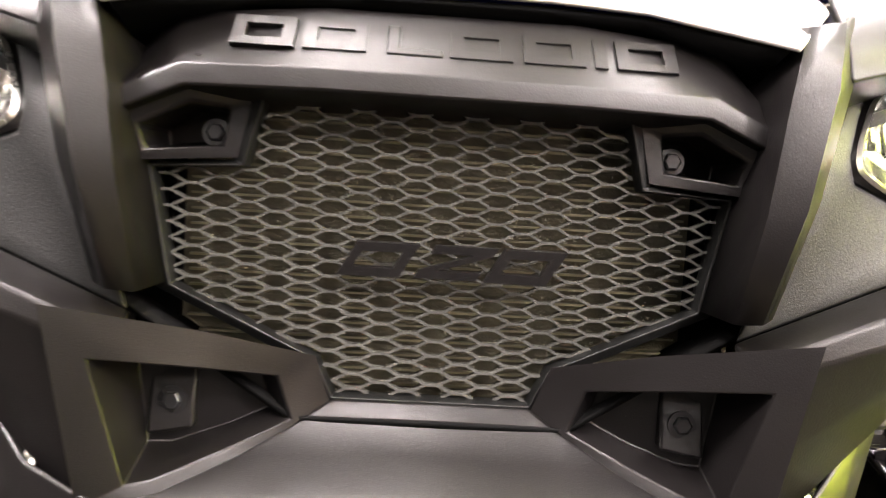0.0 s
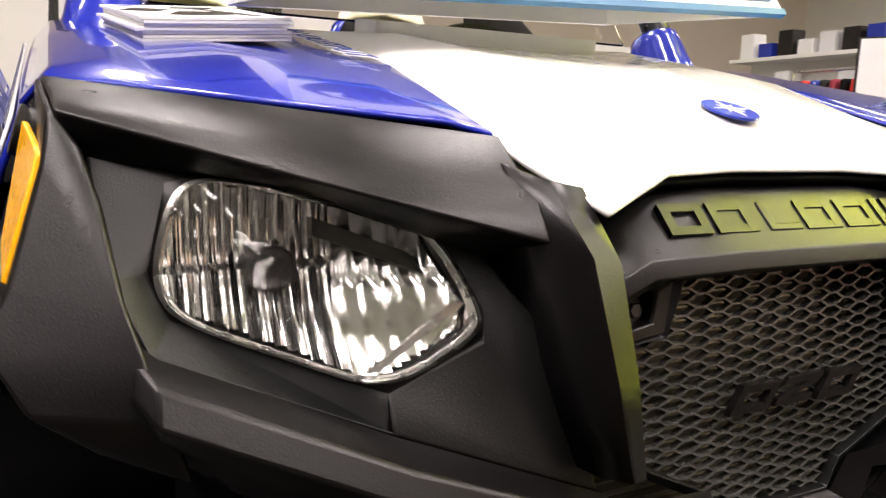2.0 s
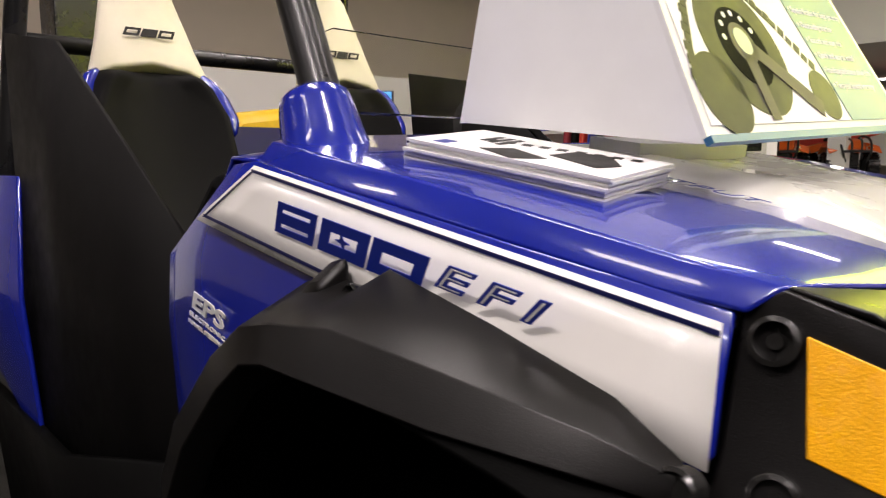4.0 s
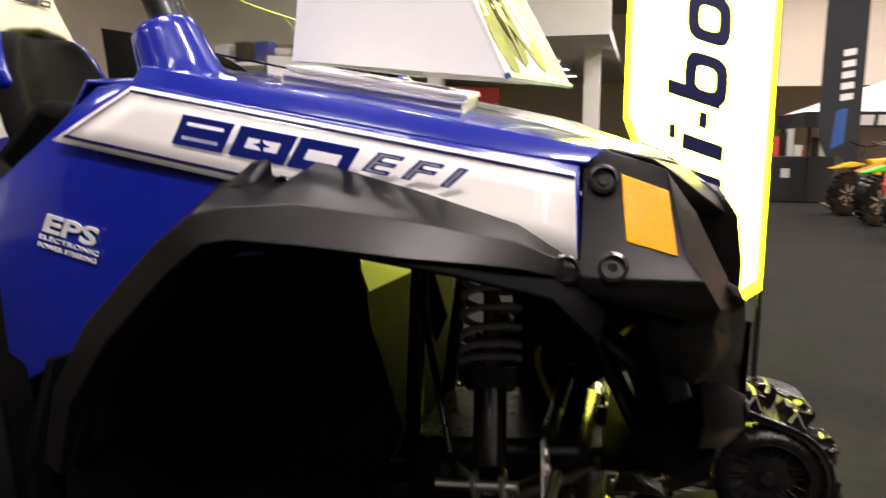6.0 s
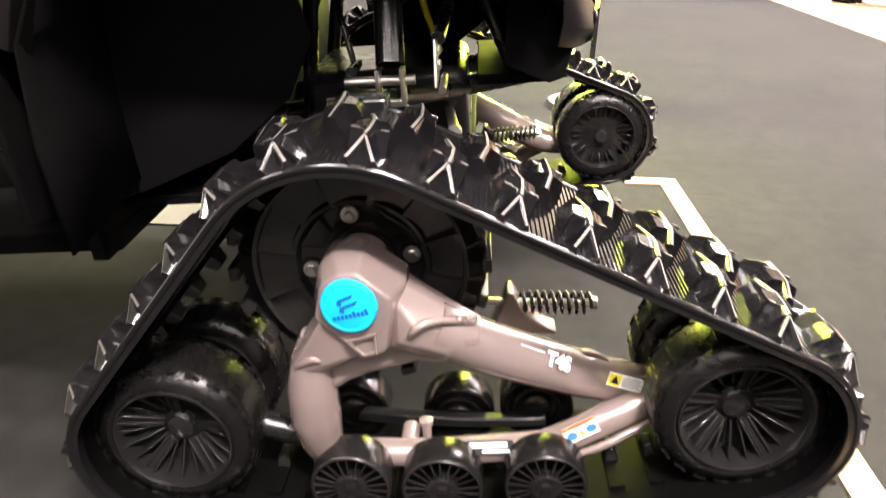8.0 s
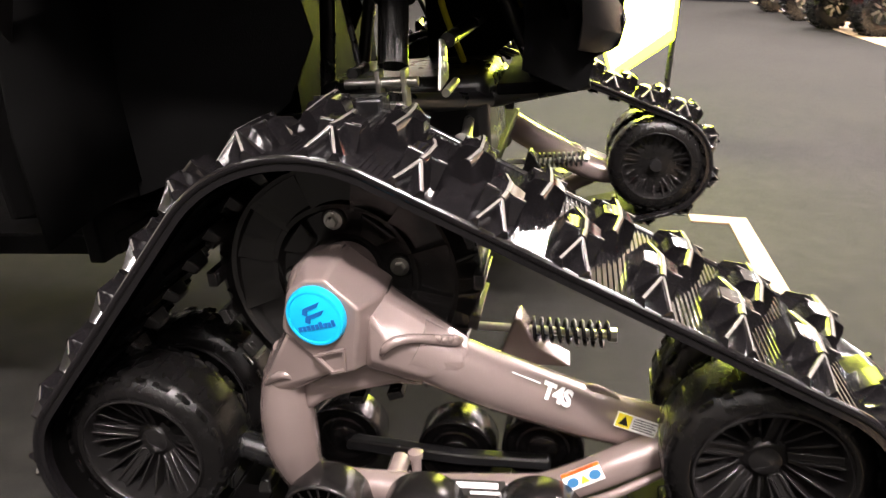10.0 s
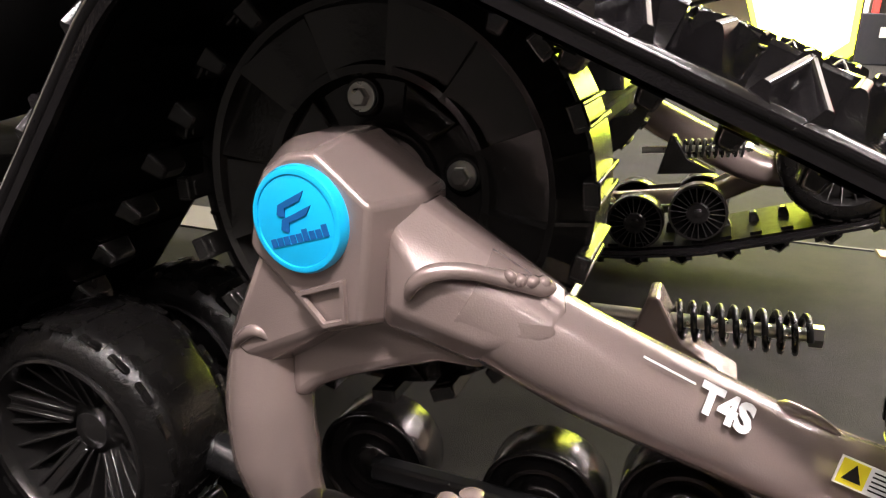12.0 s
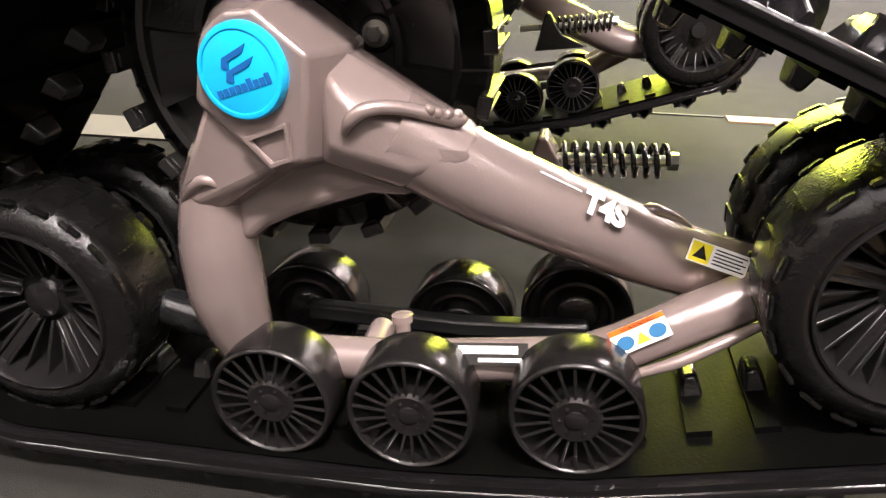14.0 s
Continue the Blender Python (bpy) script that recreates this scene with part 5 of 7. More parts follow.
def track_unit():
    t = thing("track_unit", "rubber track unit with a taupe arm and black wheels", "track unit", "front track units")
    # belt
    inn, out = hull(CIRC, 0.0), hull(CIRC, 0.013)
    n = 240
    A = resample(inn, n)
    bm = B()
    vi, vo = [], []
    for p, d in A:
        nrm = V(0, d.z, -d.y)
        q = p + nrm * 0.013
        vi.append([bm.verts.new((x, p.y, p.z)) for x in (X0, X1)])
        vo.append([bm.verts.new((x, q.y, q.z)) for x in (X0, X1)])
    for i in range(n):
        j = (i + 1) % n
        bm.faces.new((vi[i][0], vi[i][1], vi[j][1], vi[j][0]))
        bm.faces.new((vo[i][0], vo[i][1], vo[j][1], vo[j][0]))
        bm.faces.new((vi[i][0], vi[j][0], vo[j][0], vo[i][0]))
        bm.faces.new((vi[i][1], vi[j][1], vo[j][1], vo[i][1]))
    part("belt", bm, M_belt, t, "moulded black rubber belt", smooth=30)
    # Darker skin over the inner face keeps the flag's light on it dim.
    bm = B()
    vl = [[bm.verts.new((x, p.y - d.z * 0.004, p.z + d.y * 0.004)) for x in (X0 + 0.012, X1 - 0.012)] for p, d in A]
    for i in range(n):
        j = (i + 1) % n
        bm.faces.new((vl[i][0], vl[i][1], vl[j][1], vl[j][0]))
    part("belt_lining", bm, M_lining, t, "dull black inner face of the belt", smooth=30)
    # rounded rim along both belt edges
    for x in (X0 + 0.003, X1 - 0.003):
        bm = B()
        R = resample(out, n)
        rings = [[bm.verts.new(V(x, p.y, p.z) + (V(1, 0, 0) * math.cos(q) + V(0, d.z, -d.y) * math.sin(q)) * 0.006) for q in (k * math.pi / 4 for k in range(8))] for p, d in R]
        for a, b in zip(rings, rings[1:] + rings[:1]):
            for i in range(8):
                bm.faces.new((a[i], a[(i + 1) % 8], b[(i + 1) % 8], b[i]))
        part("belt_edge", bm, M_belt, t, smooth=60)
    # lugs: glossy blocks with a pale matt crest that forks towards the belt's edge
    h = 0.037

    def ridge(bm, p, q, prof, k0=1.0, k1=1.0):
        p, q = V(*p, 0), V(*q, 0)
        d = (q - p).normalized()
        w = V(-d.y, d.x, 0)
        loop = [(-a, z) for a, z in prof] + [(a, z) for a, z in prof[::-1]]
        A, C = [[bm.verts.new(e + w * a + V(0, 0, z * kz if z > 0 else z)) for a, z in loop] for e, kz in ((p, k0), (q, k1))]
        k = len(loop)
        for i in range(k):
            f = bm.faces.new((A[i], A[(i + 1) % k], C[(i + 1) % k], C[i]))
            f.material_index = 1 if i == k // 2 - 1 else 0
        bm.faces.new(A)
        bm.faces.new(C[::-1])
        return A[0], C[0], A[-1]

    def lug_mesh(side):
        bm = B()
        block = [(0.031, -0.002), (0.029, 0.01), (0.0265, 0.022), (0.022, h - 0.0055), (0.013, h - 0.003), (0.0042, h - 0.0018), (0.0022, h)]
        neck = [(0.021, -0.002), (0.0165, 0.008), (0.0115, 0.019), (0.0085, 0.028), (0.0058, h - 0.004), (0.0038, h - 0.0016), (0.002, h - 0.0004)]
        thin = [(0.0125, -0.002), (0.0095, 0.006), (0.0062, 0.016), (0.0045, 0.024), (0.0034, h - 0.006), (0.0026, h - 0.003), (0.0016, h - 0.002)]
        feet = [ridge(bm, (side * -0.034, 0.0), (side * -0.008, 0.003), neck),
                ridge(bm, (side * -0.008, 0.003), (side * 0.03, 0.004), block),
                ridge(bm, (side * 0.03, 0.004), (side * 0.076, -0.004), neck, 1.0, 0.8),
                ridge(bm, (side * -0.033, 0.0), (side * -0.07, 0.018), thin, 1.0, 0.4),
                ridge(bm, (side * -0.033, 0.0), (side * -0.07, -0.017), thin, 1.0, 0.4),
                ridge(bm, (side * -0.006, -0.022), (side * -0.006, 0.028), thin, 0.97, 0.97)]
        for f1, f2 in zip(feet, feet[1:]):
            bm.faces.new((f1[0], f1[1], f2[2]))
        bmesh.ops.recalc_face_normals(bm, faces=bm.faces)
        me = bpy.data.meshes.new("lug")
        bm.to_mesh(me)
        bm.free()
        for p in me.polygons:
            p.use_smooth = True
        me.set_sharp_from_angle(angle=radians(48))
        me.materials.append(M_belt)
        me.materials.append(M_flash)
        return me

    LA, LB = lug_mesh(1), lug_mesh(-1)
    rows = 28
    for k, (p, d) in enumerate(resample(out, rows * 2)):
        up = V(0, d.z, -d.y)
        rot = Matrix((V(1, 0, 0), d, up)).transposed().to_4x4()
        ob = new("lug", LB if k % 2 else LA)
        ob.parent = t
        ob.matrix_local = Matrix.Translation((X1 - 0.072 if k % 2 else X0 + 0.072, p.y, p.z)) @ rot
    # thin cross ribs between the lugs
    bm = B()
    for k, (p, d) in enumerate(resample(out, 380)):
        up = V(0, d.z, -d.y)
        rot = Matrix((V(1, 0, 0), d, up)).transposed()
        box(bm, (0.5 * (X0 + X1), p.y + up.y * 0.0005, p.z + up.z * 0.0005), (X1 - X0 - 0.01, 0.0022, 0.003), rot)
    part("cross_rib", bm, M_belt, t, smooth=0)["kind"] = "stuff"
    # drive lugs inside the belt
    bars = B()
    for k, (p, d) in enumerate(resample(inn, 44)):
        up = V(0, -d.z, d.y)
        rot = Matrix((V(1, 0, 0), d, up)).transposed()
        bm = B()
        lo = [bm.verts.new(p + rot @ V(x - 0.57, y, 0.002)) for x, y in ((-0.024, -0.013), (0.024, -0.013), (0.024, 0.013), (-0.024, 0.013))]
        hi = [bm.verts.new(p + rot @ V(x - 0.57, y, 0.032)) for x, y in ((-0.015, -0.008), (0.015, -0.008), (0.015, 0.008), (-0.015, 0.008))]
        bm.faces.new(hi)
        for i in range(4):
            bm.faces.new((lo[i], lo[(i + 1) % 4], hi[(i + 1) % 4], hi[i]))
        part("drive_lug", bm, M_nylon, t, bevel=0.004)
        # Added dark bars put black gaps into the yellow-lit inner face.
        c = p + up * 0.007
        box(bars, (-0.555, c.y, c.z), (0.19, 0.024, 0.008), rot)
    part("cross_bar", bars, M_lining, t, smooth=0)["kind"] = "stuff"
    # sprocket: ringed disc with raised wedges, a ribbed outer band and long teeth
    sy, sz = SPK
    sp = thing_part("sprocket", t, "large black drive sprocket with faceted pockets")
    bm = B()
    lathe(bm, [(0.022, 0.0), (0.02, 0.05), (0.012, 0.058), (0.01, 0.094), (-0.004, 0.1), (-0.006, 0.107), (0.006, 0.111), (0.002, 0.156), (-0.012, 0.159), (-0.015, 0.165), (-0.008, 0.169), (0.008, 0.19), (0.008, 0.194), (0.1, 0.194), (0.1, 0.17), (0.09, 0.0)], (-0.555, sy, sz), (1, 0, 0), 96)
    part("disc", bm, M_nylon, sp, smooth=30)
    # fan of tilted sectors with raised joints between them
    for k in range(12):
        a0 = 2 * math.pi * k / 12 + 0.2
        bm = B()
        fr, bk = [], []
        for i in range(5):
            q = a0 + (2 * math.pi / 12 - 0.03) * i / 4
            for j, r in enumerate((0.1, 0.13, 0.161)):
                dish = 0.004 * (1 - (i / 2 - 1) ** 2)
                x = -0.562 + 0.011 * i / 4 + dish - 0.004 * j * (1 if k % 2 else 0.3)
                fr.append(bm.verts.new((x, sy + r * math.cos(q), sz + r * math.sin(q))))
                bk.append(bm.verts.new((-0.535, sy + r * math.cos(q), sz + r * math.sin(q))))
        for i in range(4):
            for j in range(2):
                c = i * 3 + j
                bm.faces.new((fr[c], fr[c + 1], fr[c + 4], fr[c + 3]))
        edge = [0, 1, 2, 5, 8, 11, 14, 13, 12, 9, 6, 3]
        for c, d in zip(edge, edge[1:] + edge[:1]):
            bm.faces.new((fr[c], fr[d], bk[d], bk[c]))
        bmesh.ops.recalc_face_normals(bm, faces=bm.faces)
        part("sector", bm, M_nylon, sp, smooth=40)
    for k in range(20):
        R3 = Matrix.Rotation(2 * math.pi * (k + 0.5) / 20, 3, "X")
        bm = B()
        prism(bm, [V(x, sy, sz) + R3 @ V(0, r, -0.0015) for r, x in ((0.166, -0.569), (0.193, -0.55), (0.193, -0.53), (0.166, -0.53))], R3 @ V(0, 0, 0.003))
        part("rib", bm, M_nylon, sp)
        R3 = Matrix.Rotation(2 * math.pi * k / 20, 3, "X")
        bm = B()
        for e in (-1, 1):
            box(bm, V(-0.525, sy, sz) + R3 @ V(0, 0.1945, e * 0.009), (0.11, 0.014, 0.0055), R3)
        box(bm, V(-0.577, sy, sz) + R3 @ V(0, 0.1945, 0), (0.0055, 0.014, 0.0235), R3)
        box(bm, V(-0.522, sy, sz) + R3 @ V(0, 0.191, 0), (0.1, 0.01, 0.016), R3)
        part("tooth", bm, M_nylon, sp, bevel=0.002)
    for k in range(4):
        a = math.radians(83 + 90 * k)
        c = (-0.549, sy + 0.08 * math.cos(a), sz + 0.08 * math.sin(a))
        bm = B()
        lathe(bm, [(0.0, 0), (0.0, 0.016), (0.006, 0.02), (0.03, 0.024)], c, (1, 0, 0), 20)
        part("bolt_boss", bm, M_nylon, sp, smooth=30)
        hexbolt("wheel_bolt", c, (-1, 0, 0), 0.0088, 0.011, sp)
        bm = B()
        R3 = Matrix.Rotation(a + math.pi / 4, 3, "X")
        prism(bm, [V(x, sy, sz) + R3 @ V(0, r, w) for r, w, x in ((0.06, -0.016, -0.55), (0.094, -0.03, -0.558), (0.094, 0.03, -0.558), (0.06, 0.016, -0.55))], (0.025, 0, 0))
        part("wedge", bm, M_nylon, sp, bevel=0.005, segs=3)
    bm = B()
    lathe(bm, [(-0.1, 0.036), (-0.05, 0.037), (-0.045, 0.043), (-0.02, 0.045), (0.01, 0.045)], (-0.55, sy, sz), (1, 0, 0), 32)
    part("axle", bm, M_bronze, t, smooth=40)
    # wheels and rollers in pairs
    for x, w, f in ((-0.62, 0.11, (1,)), (-0.475, 0.085, (1, -1))):
        spoke_wheel("idler_wheel", (x, *WR), 0.129, w, 5, t, "black idler wheel with a ribbed tyre", f)
        spoke_wheel("idler_wheel", (x, *WF), 0.129, w, 5, t, "black idler wheel with a ribbed tyre", f)
    # rollers stand staggered along the belt
    for (y, z), (iy, iz) in zip(ROLL, ((0.4, 0.112), (0.212, 0.095), (0.073, 0.112))):
        roller((-0.664, y, z), 0.0645, 0.058, t, (1,))
        roller((-0.483, iy, iz), 0.0645, 0.058, t, (-1,))
    # arm
    arm = thing_part("arm", t, "taupe powder-coated tubular arm with welds")
    hexm = facing((-0.688, 0.3385, 0.4368), (-0.1, -1, 0), (0, 0, 1))
    face = lambda y, z: V(-0.687 + 0.1 * (y - 0.35), y, z)
    front = [(0.378, 0.459), (0.371, 0.4695), (0.349, 0.4835), (0.323, 0.485), (0.281, 0.4475), (0.287, 0.413), (0.2975, 0.3592), (0.327, 0.3487), (0.388, 0.406), (0.392, 0.413), (0.387, 0.43)]
    rear = [(0.388, 0.470), (0.380, 0.482), (0.364, 0.4915), (0.322, 0.4925), (0.264, 0.4445), (0.266, 0.405), (0.281, 0.345), (0.327, 0.335), (0.395, 0.40), (0.399, 0.41), (0.396, 0.435)]
    bm = B()
    R1 = [bm.verts.new(face(y, z)) for y, z in front]
    R2 = [bm.verts.new(V(-0.645, y, z)) for y, z in rear]
    R3 = [bm.verts.new(V(-0.585, y, z)) for y, z in rear]
    bm.faces.new(R1)
    for a, b in ((R1, R2), (R2, R3)):
        for i in range(11):
            bm.faces.new((a[i], a[(i + 1) % 11], b[(i + 1) % 11], b[i]))
    bm.faces.new(R3[::-1])
    part("arm_head", bm, M_bronze, arm, bevel=0.0045, segs=3)
    # faceted sleeve from the head to the front tube
    TD = (0.28, -0.8, -0.53)
    td, tu, tw = basis(TD)
    ring = [V(-0.629, 0.205, 0.3475) + (tu * math.cos(q) + tw * math.sin(q)) * 0.0435 + td * (0.03 if tw.z * math.sin(q) > 0 else -0.012) for q in (2 * math.pi * (i + 0.5) / 10 for i in range(10))]
    bm = B()
    for p in ((-0.672, 0.279, 0.43), (-0.643, 0.266, 0.441), (-0.6, 0.267, 0.441), (-0.683, 0.257, 0.402), (-0.684, 0.277, 0.37), (-0.672, 0.29, 0.352), (-0.63, 0.3, 0.34), (-0.59, 0.3, 0.34)):
        bm.verts.new(p)
    for p in ring:
        bm.verts.new(p)
    bmesh.ops.convex_hull(bm, input=bm.verts[:])
    bmesh.ops.delete(bm, geom=[v for v in bm.verts if not v.link_faces], context="VERTS")
    bmesh.ops.dissolve_limit(bm, angle_limit=radians(10), verts=bm.verts, edges=bm.edges)
    part("sleeve", bm, M_bronze, arm, bevel=0.006, segs=3, smooth=30)
    # sleeve from the head down to the rear leg
    bm = B()
    for p in ((-0.68, 0.303, 0.362), (-0.682, 0.328, 0.352), (-0.678, 0.386, 0.406), (-0.6, 0.3, 0.34), (-0.6, 0.39, 0.41), (-0.65, 0.396, 0.405)):
        bm.verts.new(p)
    for i in range(10):
        q = 2 * math.pi * i / 10
        bm.verts.new(V(-0.636, 0.421, 0.312) + V(math.cos(q) * 0.034, math.sin(q) * 0.031, math.sin(q) * 0.012))
    bmesh.ops.convex_hull(bm, input=bm.verts[:])
    bmesh.ops.delete(bm, geom=[v for v in bm.verts if not v.link_faces], context="VERTS")
    bmesh.ops.dissolve_limit(bm, angle_limit=radians(10), verts=bm.verts, edges=bm.edges)
    part("sleeve", bm, M_bronze, arm, bevel=0.007, segs=3, smooth=30)
    bm = B()
    cm = hexm
    cc, ax = cm @ V(0, 0, 0), cm.to_3x3() @ V(0, 0, 1)
    lathe(bm, [(-0.004, 0.0405), (0.005, 0.0405), (0.009, 0.0385), (0.01, 0.0355), (0.0098, 0.0345), (0.0086, 0.034), (0.009, 0.033), (0.009, 0.0)], cc, ax, 48)
    cap = part("hub_cap", bm, M_cyan, t, "bright cyan round cap with a raised dark mark", smooth=30)
    lm = cm @ Matrix.Translation((0, 0, 0.009))
    lm = lm @ Matrix.Rotation(math.radians(14), 4, "Z") @ Matrix.Diagonal((0.86, 0.86, 1, 1))
    for dy, w in ((0.017, 0.03), (0.004, 0.036)):
        flat("raised_mark", [(-0.016, dy - 0.008), (-0.012, dy), (0.003 + w * 0.5, dy + 0.006), (0.001 + w * 0.35, dy - 0.001), (-0.006, dy - 0.004), (-0.009, dy - 0.012)], lm, M_mark, cap, 0.0012)
    for k in range(9):
        bm = B()
        x = -0.031 + k * 0.007
        hh = 0.0105 if k in (5, 8) else 0.0075
        prism(bm, [lm @ V(x, -0.018, 0), lm @ V(x + 0.0052, -0.018, 0), lm @ V(x + 0.0052, -0.018 + hh, 0), lm @ V(x, -0.018 + hh, 0)], lm.to_3x3() @ V(0, 0, 0.001))
        part("raised_bar", bm, M_mark, cap, smooth=0)
    # framed triangle below the cap
    bm = B()
    tri = [(-0.012, -0.0565), (0.034, -0.0425), (0.0325, -0.0765), (0.0115, -0.0828)]
    cx, cy = sum(p[0] for p in tri) / 4, sum(p[1] for p in tri) / 4
    a = [bm.verts.new(hexm @ V(x, y, 0.002)) for x, y in tri]
    b = [bm.verts.new(hexm @ V(cx + (x - cx) * 0.96, cy + (y - cy) * 0.96, 0.006)) for x, y in tri]
    c = [bm.verts.new(hexm @ V(cx + (x - cx) * 0.78, cy + (y - cy) * 0.78, 0.006)) for x, y in tri]
    d = [bm.verts.new(hexm @ V(cx + (x - cx) * 0.72, cy + (y - cy) * 0.72, 0.0022)) for x, y in tri]
    for p, q in ((a, b), (b, c), (c, d)):
        for i in range(4):
            bm.faces.new((p[i], p[(i + 1) % 4], q[(i + 1) % 4], q[i]))
    part("raised_frame", bm, M_bronze, arm, smooth=0)
    # forward tube with its flattened end, rear leg
    bm = B()
    tube(bm, [(-0.638, 0.235, 0.37), (-0.627, 0.198, 0.3435), (-0.606, 0.1375, 0.301), (-0.578, 0.057, 0.253), (-0.5595, 0.0054, 0.2225), (-0.537, -0.061, 0.19), (-0.528, -0.13, 0.178), (-0.525, -0.21, 0.195)], [0.041, 0.0405, 0.041, 0.0395, 0.039, 0.036, 0.03, 0.024], 32)
    part("front_tube", bm, M_bronze, arm, smooth=50)
    bm = B()
    pts = [(-0.683, 0.2615, 0.3795), (-0.688, 0.2545, 0.391), (-0.686, 0.2435, 0.399), (-0.678, 0.228, 0.4), (-0.668, 0.21, 0.3955), (-0.656, 0.1925, 0.3875), (-0.642, 0.1735, 0.379), (-0.632, 0.168, 0.376)]
    tube(bm, pts, [0.0035, 0.006, 0.007, 0.0066, 0.0062, 0.0068, 0.008, 0.004], 10)
    part("weld", bm, M_bronze, arm, "thick weld bead", smooth=60)
    rng = random.Random(4)
    for p in ((-0.656, 0.186, 0.388), (-0.651, 0.1785, 0.386), (-0.644, 0.172, 0.383), (-0.66, 0.1925, 0.392)):
        bm = B()
        lathe(bm, [(-0.005, 0), (-0.003, 0.005), (0.001, 0.0062), (0.004, 0.004), (0.005, 0)], p, (rng.uniform(-1, 1), -0.6, rng.uniform(-1, 1)), 8)
        part("weld_spatter", bm, M_bronze, arm, smooth=60)
    bm = B()
    tube(bm, [(-0.566, 0.015, 0.262), (-0.563, 0.0, 0.263), (-0.556, -0.02, 0.2535), (-0.553, -0.04, 0.24)], [0.003, 0.0075, 0.006, 0.002], 12)
    part("weld", bm, M_bronze, arm, smooth=60)
    bm = B()
    tube(bm, [(-0.634, 0.402, 0.352), (-0.636, 0.419, 0.308), (-0.637, 0.4255, 0.258), (-0.635, 0.428, 0.203), (-0.629, 0.426, 0.156), (-0.618, 0.42, 0.118)], [0.03, 0.0335, 0.0395, 0.04, 0.034, 0.028], 28)
    part("rear_leg", bm, M_bronze, arm, smooth=50)
    bm = B()
    tube(bm, [(-0.642, 0.451, 0.292), (-0.658, 0.4375, 0.314), (-0.668, 0.42, 0.33), (-0.672, 0.404, 0.337), (-0.669, 0.392, 0.328)], [0.003, 0.0055, 0.0065, 0.006, 0.003], 10)
    part("weld", bm, M_bronze, arm, smooth=60)
    bm = B()
    prism(bm, [(-0.652, y, z) for y, z in ((0.33, 0.42), (0.385, 0.36), (0.398, 0.262), (0.378, 0.268), (0.364, 0.279), (0.334, 0.291), (0.3, 0.301), (0.256, 0.312), (0.215, 0.309), (0.235, 0.352))], (0.05, 0, 0))
    part("web", bm, M_bronze, arm, bevel=0.014, segs=4)
    bm = B()
    tube(bm, [(-0.614, 0.435, 0.122), (-0.62, 0.38, 0.12), (-0.622, 0.25, 0.117), (-0.61, 0.06, 0.12)], [0.018, 0.023, 0.0235, 0.023], 18)
    part("lower_beam", bm, M_bronze, arm, smooth=50)
    bm = B()
    tube(bm, [(-0.607, 0.07, 0.118), (-0.602, 0.02, 0.133), (-0.59, -0.05, 0.162), (-0.572, -0.12, 0.186), (-0.56, -0.19, 0.205)], [0.022, 0.025, 0.026, 0.026, 0.024], 22)
    part("front_link", bm, M_bronze, arm, smooth=50)
    bm = B()
    tube(bm, [(-0.628, 0.03, 0.109), (-0.627, -0.02, 0.127), (-0.615, -0.07, 0.147), (-0.598, -0.12, 0.165)], [0.004, 0.0065, 0.0065, 0.004], 10)
    part("weld", bm, M_bronze, arm, smooth=60)
    bm = B()
    rod(bm, (-0.635, 0.29, 0.116), (-0.56, 0.29, 0.118), 0.016, segs=18)
    part("roller_axle", bm, M_bronze, arm, bevel=0.002)
    bm = B()
    lathe(bm, [(-0.02, 0), (-0.02, 0.008), (0.004, 0.009), (0.005, 0.012), (0.013, 0.012), (0.015, 0.008), (0.015, 0)], (-0.575, 0.262, 0.132), (0.1, 0, 1), 14)
    part("pivot_bolt", bm, M_bronze, arm, smooth=40)
    bm = B()
    prism(bm, [(-0.545, 0.385, 0.14), (-0.545, 0.2, 0.12), (-0.545, 0.06, 0.118), (-0.545, 0.06, 0.1), (-0.545, 0.2, 0.1), (-0.545, 0.385, 0.118)], (0.02, 0, 0))
    part("bogie_bar", bm, M_dsteel, arm, "dark steel bogie bar", bevel=0.004)
    bm = B()
    tube(bm, [(-0.6, WR[0], WR[1]), (-0.6, 0.55, 0.17), (-0.6, 0.46, 0.14)], 0.022)
    part("rear_link", bm, M_dsteel, arm)
    for y, z in (WR, WF):
        bm = B()
        rod(bm, (-0.63, y, z), (-0.44, y, z), 0.016)
        part("wheel_axle", bm, M_dsteel, arm)
    # decals on the arm
    m = facing((-0.617, 0.066, 0.295), (0.28, -0.8, -0.53), (0.718, -0.19, 0.669)) @ Matrix.Translation((-0.004, -0.008, 0.0))
    lettering("letters", "T4S", 0.031, m @ Matrix.Translation((0.004, -0.003, 0.0036)), M_decal, arm, 0.0004, 0.12, 0.95, "white arm lettering", 0.0016)
    flat("letter_line", [(-0.045, 0.0125), (0.0, 0.0125), (0.0, 0.014), (-0.045, 0.014)], m @ Matrix.Translation((0, 0, 0.0028)), M_decal, arm, 0.0008)
    m = facing((-0.5925, -0.0335, 0.2345), (0.2, -1, -0.47), (0.35, -0.3, 0.9)) @ Matrix.Diagonal((0.72, 0.72, 1, 1))
    lb = flat("warning_label", [(0, -0.014), (0.088, -0.014), (0.088, 0.016), (0, 0.016)], m, M_paper, t, 0.001, "small yellow and white warning label")
    flat("warning_yellow", [(0.002, -0.012), (0.031, -0.012), (0.031, 0.014), (0.002, 0.014)], m @ Matrix.Translation((0, 0, 0.0012)), M_label, lb, 0.0006)
